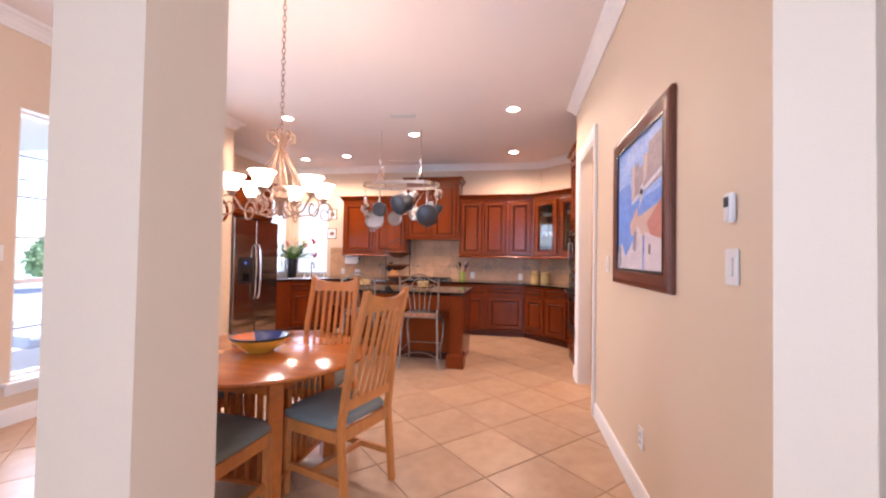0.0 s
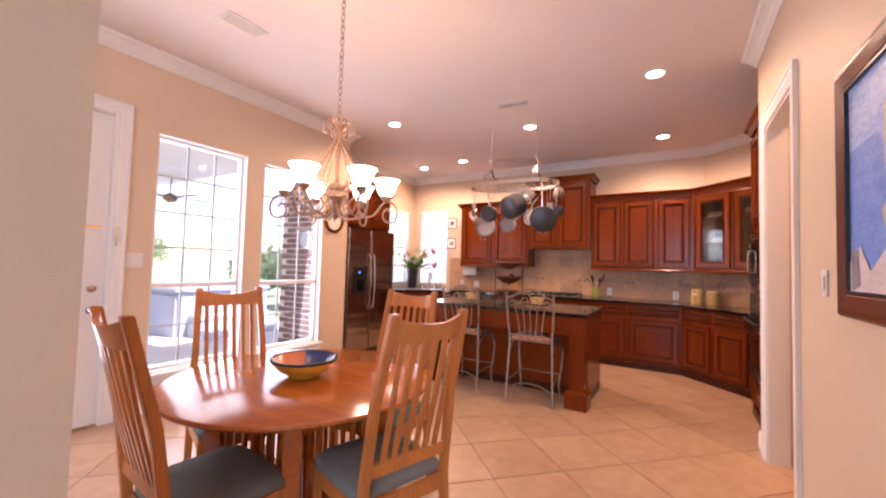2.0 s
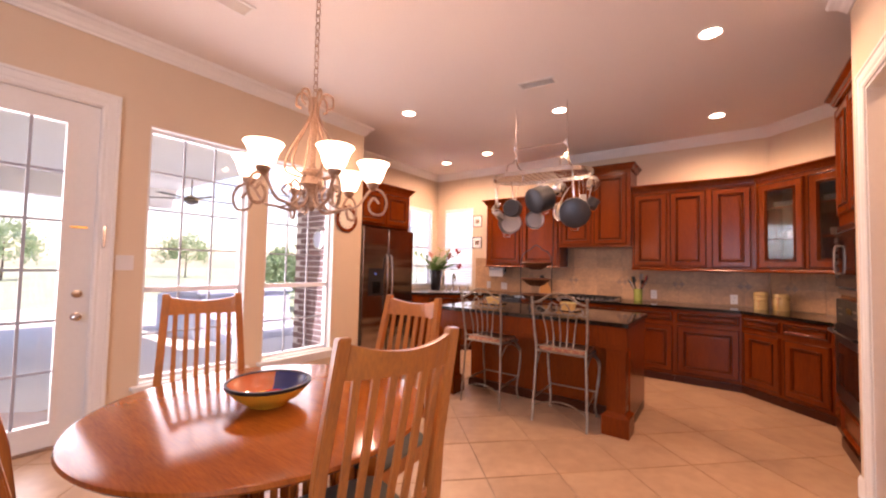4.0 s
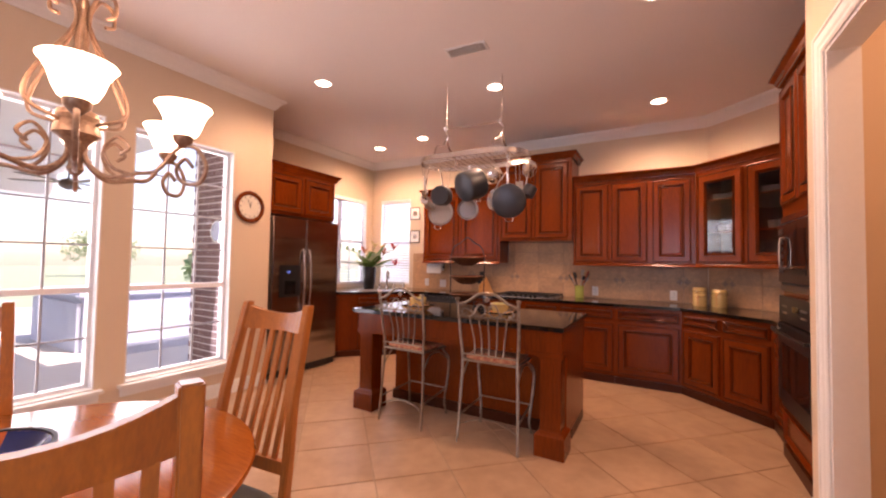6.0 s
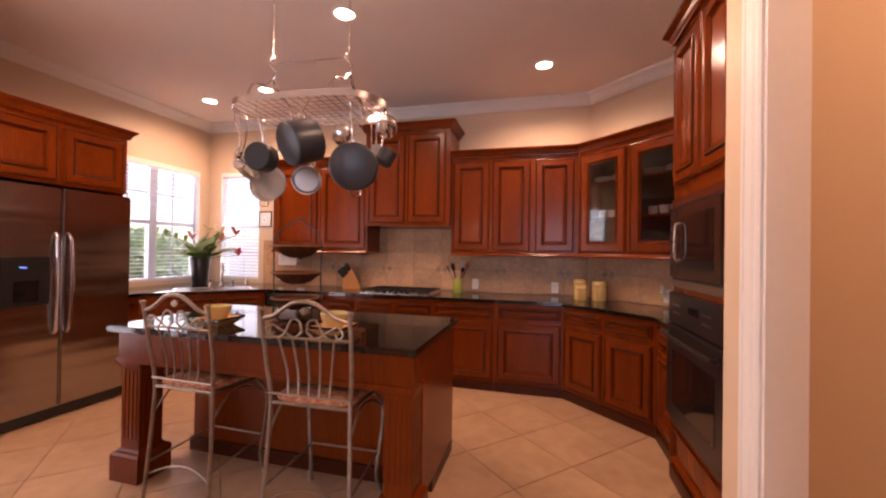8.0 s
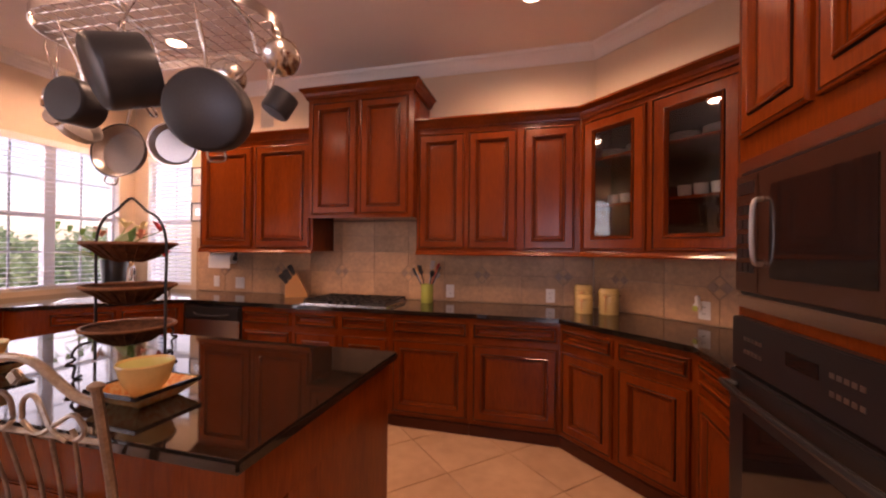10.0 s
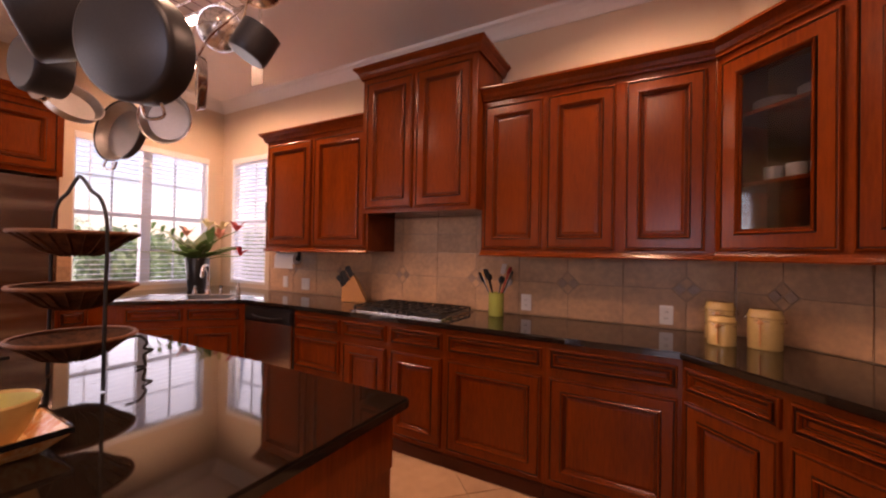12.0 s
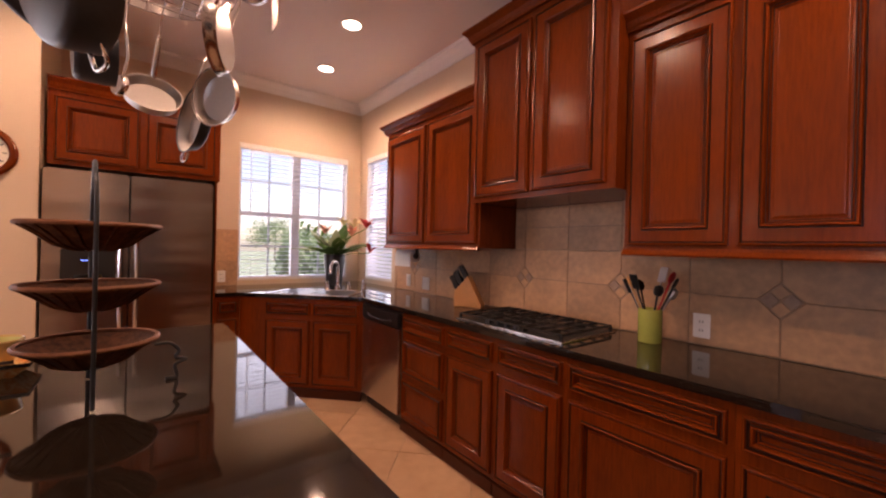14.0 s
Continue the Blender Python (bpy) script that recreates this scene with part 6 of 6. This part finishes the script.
def paint(name, color, other, lay, pts, big=6):
    """A flat painted area; points as shares of the canvas."""
    bm = bmesh.new()
    bm.faces.new([bm.verts.new((0.095 + cw * u, -0.010 - 0.0006 * lay, 0.095 + chh * v)) for u, v in pts])
    m_ = material(name, color, 0.45, big=big, small=40, other=other, range=(0.7, 1.3), stretch=(1, 1, 2), bump=0.2)
    return part("painted_area", bm, m_, pc, "painted area of the canvas")


paint("painted_sky", (0.16, 0.32, 0.72), (0.45, 0.55, 0.78), 0, [(0, 0), (1, 0), (1, 1), (0, 1)], 5)
paint("painted_sea", (0.10, 0.22, 0.62), (0.22, 0.36, 0.75), 1, [(0, 0.12), (1, 0.12), (1, 0.56), (0.45, 0.52), (0.3, 0.70), (0, 0.68)], 8)
paint("painted_tower", (0.30, 0.23, 0.24), (0.42, 0.33, 0.32), 2, [(0.36, 0.52), (0.36, 0.80), (0.52, 0.82), (0.52, 0.76), (0.62, 0.78), (0.62, 0.84), (0.72, 0.84), (0.72, 0.90), (0.95, 0.93), (0.95, 0.62), (0.55, 0.56)], 12)
paint("painted_tower_light", (0.50, 0.36, 0.32), (0.60, 0.46, 0.42), 3, [(0.36, 0.54), (0.36, 0.80), (0.43, 0.81), (0.43, 0.56)])
paint("painted_tower_light", (0.50, 0.40, 0.38), (0.60, 0.50, 0.46), 3, [(0.62, 0.64), (0.62, 0.83), (0.70, 0.84), (0.68, 0.66)])
paint("painted_foam", (0.72, 0.70, 0.70), (0.5, 0.5, 0.6), 4, [(0.36, 0.53), (0.60, 0.60), (1.0, 0.69), (1.0, 0.66), (0.62, 0.57), (0.38, 0.51)], 14)
paint("painted_foam", (0.66, 0.64, 0.66), (0.45, 0.5, 0.65), 4, [(0.54, 0.46), (0.60, 0.52), (0.62, 0.64), (0.56, 0.62), (0.55, 0.52)], 14)
paint("painted_roof", (0.62, 0.45, 0.36), (0.50, 0.34, 0.28), 5, [(0.33, 0.36), (0.50, 0.48), (0.52, 0.40), (0.95, 0.46), (1.0, 0.50), (1.0, 0.20), (0.6, 0.26), (0.36, 0.27)])
paint("painted_wall", (0.68, 0.60, 0.58), (0.50, 0.44, 0.48), 6, [(0, 0), (0, 0.14), (0.12, 0.22), (0.22, 0.10), (0.40, 0.22), (0.50, 0.34), (0.62, 0.26), (0.62, 0.0)])
paint("painted_red_roof", (0.42, 0.14, 0.11), (0.52, 0.24, 0.18), 7, [(0.70, 0.34), (1.0, 0.50), (1.0, 0.22), (0.78, 0.24)])
paint("painted_house", (0.66, 0.58, 0.58), (0.56, 0.48, 0.50), 8, [(0.66, 0.0), (0.66, 0.28), (1.0, 0.20), (1.0, 0.0)])
paint("painted_window", (0.16, 0.12, 0.14), (0.24, 0.18, 0.2), 9, [(0.74, 0.12), (0.74, 0.19), (0.78, 0.185), (0.78, 0.115)])
paint("painted_shadow", (0.24, 0.22, 0.28), (0.34, 0.32, 0.38), 9, [(0.40, 0.16), (0.44, 0.30), (0.50, 0.30), (0.48, 0.14)])
paint("painted_tree", (0.20, 0.18, 0.22), (0.34, 0.32, 0.36), 9, [(0.03, 0.0), (0.03, 0.20), (0.10, 0.20), (0.12, 0.04)])

for z in (2.20, 1.80):
    fp = thing("small_picture", pose(-2.70, YB, z), "small framed grey photograph with white mat", "picture", "small pictures by the window")
    bm = bmesh.new()
    add_rings(bm, 0.20, 0.215, [(0, 0), (0, 0.016), (0.012, 0.016), (0.014, 0.008)])
    bmesh.ops.translate(bm, vec=(-0.10, -0.001, -0.107), verts=bm.verts)
    part("frame", bm, M_BLACK, fp)
    part("mat", boxes((-0.087, 0.087, -0.0085, -0.004, -0.094, 0.094)), M_WHITE, fp, "white picture mat")
    part("photograph", boxes((-0.045, 0.045, -0.0105, -0.0085, -0.04, 0.04)), M_STEEL, fp, "grey photograph")

# ---------- dishes behind the cabinet glass ----------
M_CHINA = material("white_china", (0.62, 0.58, 0.53), 0.25, vary=0.04)
for bay, (u0, u1) in enumerate(((0.10, 0.50), (0.62, 1.02))):
    for lev, z in enumerate((1.397, 1.745, 2.10)):
        n = 4
        for k in range(n):
            u = u0 + (u1 - u0) * (k + 0.5) / n
            c45 = math.cos(radians(45))
            px, py = 1.352 + u * c45 + 0.19 * c45, YU - u * c45 + 0.19 * c45
            if lev == 1:
                cu = thing("cup", pose(px, py, z), "white china cup on a cabinet shelf", "cup", "cups in the glass cabinet")
                part("cup_body", lathe([(0.0, 0.0), (0.028, 0.0), (0.038, 0.03), (0.042, 0.085), (0.039, 0.085), (0.034, 0.03), (0.0, 0.006)], 20), M_CHINA, cu, smooth=True)
            elif k % 2 == 0:
                for q in range(4 if lev == 2 else 3):
                    cu = thing("plate", pose(px, py, z + 0.017 * q), "white china plate stacked in the glass cabinet", "plate", "plates in the glass cabinet")
                    part("plate_body", lathe([(0.0, 0.0), (0.05, 0.0), (0.085, 0.012), (0.086, 0.015), (0.05, 0.004), (0.0, 0.004)], 24), M_CHINA, cu, smooth=True)

# table base slats
for k in range(4):
    m_ = pose(0, 0, 0, 0, 0, 90 * k)
    part("base_rail", boxes((-0.26, 0.26, -0.298, -0.272, 0.60, 0.66)), M_TABLE, tb, at=m_)
    for j in range(7):
        x = -0.21 + 0.07 * j
        part("base_slat", boxes((x - 0.011, x + 0.011, -0.291, -0.279, 0.141, 0.60)), M_TABLE, tb, at=m_)

# ---------- outdoors ----------
tagged(part("ground", boxes((-80, -2.97, -60, 60, -0.30, -0.14), (-80, -3.82, 6.0, 60, -0.139, -0.135)), M_GRASS, None, "sunny green lawn beyond the patio"), category="lawn", kind="structure")
struct("patio_floor", boxes((-14.0, -2.965, -6.0, 6.07, -0.13, -0.06), (-14.0, -3.83, 6.07, 8.4, -0.13, -0.06)), M_CONC, "pale concrete patio slab", "patio")
struct("patio_ceiling", boxes((-8.4, -2.965, -3.0, 6.07, 2.78, 2.9)), M_PATIO, "white painted patio ceiling", "ceiling")
struct("patio_beam", boxes((-8.4, -8.1, -3.0, 6.07, 2.40, 2.78)), M_PATIO, "white patio edge beam", "beam")
for y in (1.2, 4.6):
    struct("patio_column", boxes((-8.38, -8.12, y, y + 0.26, -0.06, 2.40)), M_PATIO, "square white patio column", "column", bevel=0.01)
fn = thing("ceiling_fan", pose(-6.50, 5.75, 2.78), "dark bronze patio ceiling fan with five blades", "ceiling fan")
part("rod", tube([(0, 0, 0), (0, 0, -0.30)], 0.012, 8), M_IRON, fn)
part("motor", lathe([(0.0, -0.28), (0.06, -0.30), (0.11, -0.34), (0.11, -0.40), (0.06, -0.44), (0.0, -0.46)], 24), M_IRON, fn, smooth=True)
for k in range(5):
    part("blade", boxes((0.12, 0.66, -0.06, 0.06, -0.355, -0.347)), M_CABD, fn, at=pose(0, 0, 0, 0, 0, 72 * k + 10))
tub = thing("hot_tub", pose(-7.4, 6.8, -0.135), "blue-grey sided hot tub with a dark cover", "hot tub")
part("shell", boxes((-1.0, 1.0, -0.9, 0.9, 0, 0.86)), M_TUB, tub, bevel=0.06)
part("cover", boxes((-1.03, 1.03, -0.93, 0.93, 0.865, 0.95)), M_TUB, tub, "blue-grey padded cover", bevel=0.03)
for k, nm in enumerate(("low", "high")):
    part("step", boxes((1.01 + 0.3 * (1 - k), 1.32 + 0.3 * (1 - k), -0.7, 0.7, 0, 0.24 + 0.22 * k)), M_TUB, tub, "blue-grey wooden step")
acu = thing("air_conditioner", pose(-5.35, 8.80, -0.135), "grey slatted outdoor air conditioner unit", "air conditioner")
part("casing", boxes((-0.4, 0.4, -0.4, 0.4, 0, 0.95)), M_TUB, acu, bevel=0.03)
for k in range(12):
    part("slat", boxes((0.40, 0.412, -0.36, 0.36, 0.10 + 0.065 * k, 0.135 + 0.065 * k)), M_WHITE, acu)


def bush(x, y, r, h, n, seed):
    root = thing("shrub", pose(x, y, -0.135), "dense green garden shrub beyond the windows", "shrub", "garden shrubs")
    q = random.Random(seed)
    part("trunk", tube(smooth_path([(0, 0, 0), (0.03, 0.02, h * 0.3), (-0.02, 0.03, h * 0.6)], 3), [0.06, 0.055, 0.05, 0.045, 0.04, 0.035, 0.03], 6), M_CABD, root)
    bm = bmesh.new()
    for i in range(n):
        a, b = q.uniform(0, 6.283), math.acos(q.uniform(-0.6, 1))
        rr = r * (0.65 + 0.45 * q.random()) * (0.8 + 0.25 * math.sin(3 * a + seed))
        c = Vector((rr * math.sin(b) * math.cos(a), rr * math.sin(b) * math.sin(a), h * 0.55 + h * 0.45 * math.cos(b) * (rr / r)))
        s = 0.06 + 0.07 * q.random()
        d1 = Vector((q.uniform(-1, 1), q.uniform(-1, 1), q.uniform(-1, 1))).normalized() * s
        d2 = d1.cross(Vector((q.uniform(-1, 1), q.uniform(-1, 1), q.uniform(-1, 1)))).normalized() * s * 0.6
        bm.faces.new([bm.verts.new(p) for p in (c - d1, c + d2, c + d1, c - d2)])
    me = part("crown", bm, M_FARLEAF, root)
    tagged(me, kind="stuff")
    return root


k = 0
for x, y, r, h in ((-30, -3, 2.0, 3.0), (-34, 6, 2.2, 4.0), (-36, 16.5, 2.4, 4.0), (-9.4, 10.6, 1.0, 1.8), (-10.0, 13.0, 1.2, 1.9), (-13.5, 12.0, 1.2, 2.1), (-13.0, 15.5, 1.3, 2.2), (-2.5, 17.5, 1.5, 2.0), (-5.2, 18.0, 1.6, 2.2)):
    bush(x, y, r, h, 2600, k)
    k += 1


# ---------- pieces: floor tiles, backsplash tiles, bricks ----------
def tile_mesh(name, s, t, ch, mat):
    bm = bmesh.new()
    h = s / 2
    a = [bm.verts.new((x * h, y * h, -t)) for x, y in ((-1, -1), (1, -1), (1, 1), (-1, 1))]
    b = [bm.verts.new((x * h, y * h, -ch)) for x, y in ((-1, -1), (1, -1), (1, 1), (-1, 1))]
    c = [bm.verts.new((x * (h - ch), y * (h - ch), 0)) for x, y in ((-1, -1), (1, -1), (1, 1), (-1, 1))]
    for p, q in ((a, b), (b, c)):
        for k in range(4):
            bm.faces.new((p[k], p[(k + 1) % 4], q[(k + 1) % 4], q[k]))
    bm.faces.new(c)
    me = bpy.data.meshes.new(name)
    bm.to_mesh(me)
    bm.free()
    me.materials.append(mat)
    return me


floor_ob = bpy.data.objects["floor"]
PITCH, U0, V0 = 0.495, 3.52, 2.31
tm = tile_mesh("tile", PITCH - 0.007, 0.006, 0.0015, M_TILE)
rest = bmesh.new()
S2 = math.sqrt(2)
for i in range(-14, 20):
    for j in range(-14, 20):
        u, v = U0 + (i + 0.5) * PITCH, V0 + (j + 0.5) * PITCH
        x, y = (u - v) / S2, (u + v) / S2
        if not (-3.75 < x < 3.9 and -2.2 < y < 9.2):
            continue
        if -3.2 < x < 2.3 and 1.9 < y < 8.9:
            t = new("tile", tm)
            t.parent = floor_ob
            t.location = (x, y, rnd.uniform(-0.0002, 0.0))
            t.rotation_euler = (rnd.uniform(-0.0003, 0.0003), rnd.uniform(-0.0003, 0.0003), radians(45))
        else:
            h = (PITCH - 0.007) / S2
            rest.faces.new([rest.verts.new(p) for p in ((x, y - h, -0.001), (x + h, y, -0.001), (x, y + h, -0.001), (x - h, y, -0.001))])
tagged(part("far_tiles", rest, M_TILE, floor_ob), kind="stuff")

BP, BX0, BZ0 = 0.357, -0.895, 1.172


def splash(m, u0, u1, z0, z1, off, label):
    """Backsplash tiles on a wall: local x along the wall, y out of it; accents sit on every second corner of the line z=BZ0."""
    root = tagged(thing("backsplash", m, label, "backsplash"), kind="structure")
    part("grout_bed", boxes((u0, u1, -0.006, -0.001, z0, z1)), M_BGROUT, root)
    g, acc = 0.0025, 0.078
    i0, i1 = math.floor((u0 - off) / BP), math.ceil((u1 - off) / BP)
    zs = [z for z in (BZ0 - BP, BZ0, BZ0 + BP, BZ0 + 2 * BP)]
    for i in range(i0, i1):
        for za, zb in zip(zs, zs[1:]):
            a, b = max(u0, off + i * BP), min(u1, off + (i + 1) * BP)
            c, d = max(z0, za), min(z1, zb)
            if b - a < 0.02 or d - c < 0.02:
                continue
            a, b, c, d = a + g, b - g, c + g, d - g
            pts = []
            for (px, pz), (ci, cz) in (((a, c), (i, za)), ((b, c), (i + 1, za)), ((b, d), (i + 1, zb)), ((a, d), (i, zb))):
                near = abs(cz - BZ0) < 1e-6 and ci % 2 == 0 and abs(px - (off + ci * BP)) < 0.01 and abs(pz - cz) < 0.01
                if not near:
                    pts.append((px, pz))
                else:
                    sx_, sz_ = (1 if px < (a + b) / 2 else -1), (1 if pz < (c + d) / 2 else -1)
                    one, two = (px + sx_ * acc, pz), (px, pz + sz_ * acc)
                    pts += [one, two] if sx_ * sz_ < 0 else [two, one]
            bm = bmesh.new()
            lo = [bm.verts.new((x, -0.002, z)) for x, z in pts]
            cx, cz = sum(p[0] for p in pts) / len(pts), sum(p[1] for p in pts) / len(pts)
            k1 = 0.985
            hi = [bm.verts.new((cx + (x - cx) * k1, -0.011, cz + (z - cz) * k1)) for x, z in pts]
            mi = [bm.verts.new((x, -0.009, z)) for x, z in pts]
            n = len(pts)
            for p, q in ((lo, mi), (mi, hi)):
                for k in range(n):
                    bm.faces.new((p[k], p[(k + 1) % n], q[(k + 1) % n], q[k]))
            bm.faces.new(hi)
            part("tile", bm, M_BACK, root)
    for i in range(i0, i1 + 1):
        x = off + i * BP
        if i % 2 == 0 and u0 + 0.02 < x < u1 - 0.02 and z0 < BZ0 < z1:
            for qx, qz, mt in ((0.0, 0.5, M_BACK), (0.0, -0.5, M_BACK), (0.5, 0.0, M_BACKACC), (-0.5, 0.0, M_BACKACC)):
                s = acc * 0.43
                bm = bmesh.new()
                cx, cz = x + qx * acc * 0.98, BZ0 + qz * acc * 0.98
                lo = [bm.verts.new((cx + s * p, -0.002, cz + s * q)) for p, q in ((-1, 0), (0, -1), (1, 0), (0, 1))]
                hi = [bm.verts.new((cx + s * p * 0.96, -0.0115, cz + s * q * 0.96)) for p, q in ((-1, 0), (0, -1), (1, 0), (0, 1))]
                for k in range(4):
                    bm.faces.new((lo[k], lo[(k + 1) % 4], hi[(k + 1) % 4], hi[k]))
                bm.faces.new(hi)
                part("tile", bm, mt, root, "small diamond accent tile")


lab = "brown stone backsplash tiles with diamond accents"
splash(pose(0, YB, 0), -2.72, 1.49, 0.921, 1.374, BX0, lab)
splash(pose(0, YB, 0), -0.99, 0.012, 1.376, 1.672, BX0, "brown stone backsplash tiles behind the cooktop")
splash(pose(0, YB, 0), -2.72, -2.29, 1.376, 1.51, BX0, "brown stone backsplash tiles beside the window")
splash(pose(DG[0], DG[1], 0, 0, 0, -45), 0.006, 1.45, 0.921, 1.374, 0.25, "brown stone backsplash tiles on the diagonal wall")
splash(pose(XK, 7.45, 0, 0, 0, 90), 0.0, 0.30, 0.921, 1.51, -0.05, "brown stone backsplash tiles beside the refrigerator")
splash(pose(XRR, 8.12, 0, 0, 0, -90), 0.006, 0.79, 0.921, 1.374, 0.1, "brown stone backsplash tiles beside the ovens")

bw_ = tagged(thing("brick_wall", pose(0, 0, 0), "dark red brick outer wall beside the patio", "wall"), kind="structure")
part("mortar", boxes((-3.80, -2.965, 6.09, 6.215, -0.13, 2.78)), M_MORT, bw_)
bmk = bmesh.new()
add_box(bmk, -0.098, 0.098, -0.007, 0.0, -0.031, 0.031)
brick = bpy.data.meshes.new("brick")
bmk.to_mesh(brick)
bmk.free()
brick.materials.append(M_BRICK)
for r in range(38):
    z = -0.09 + 0.0755 * r
    for c in range(5):
        x = -3.70 + 0.208 * c - (0.104 if r % 2 else 0)
        if -3.80 < x - 0.09 and x + 0.09 < -2.96 and z < 2.74:
            o = new("brick", brick)
            o.parent = bw_
            o.location = (x, 6.091 + rnd.uniform(-0.002, 0.002), z)
orn = thing("patio_thermometer", pose(-3.25, 6.069, 1.66, 90, 0, 0), "round blue-grey glass dial hung on the brick wall", "thermometer")
part("dial", lathe([(0.0, 0.0), (0.11, 0.0), (0.115, 0.012), (0.10, 0.02), (0.0, 0.016)], 32), M_TUB, orn, smooth=True)
part("rim", lathe([(0.108, 0.0), (0.12, 0.0), (0.12, 0.022), (0.108, 0.022)], 32, close=True), M_STEEL, orn, smooth=True)
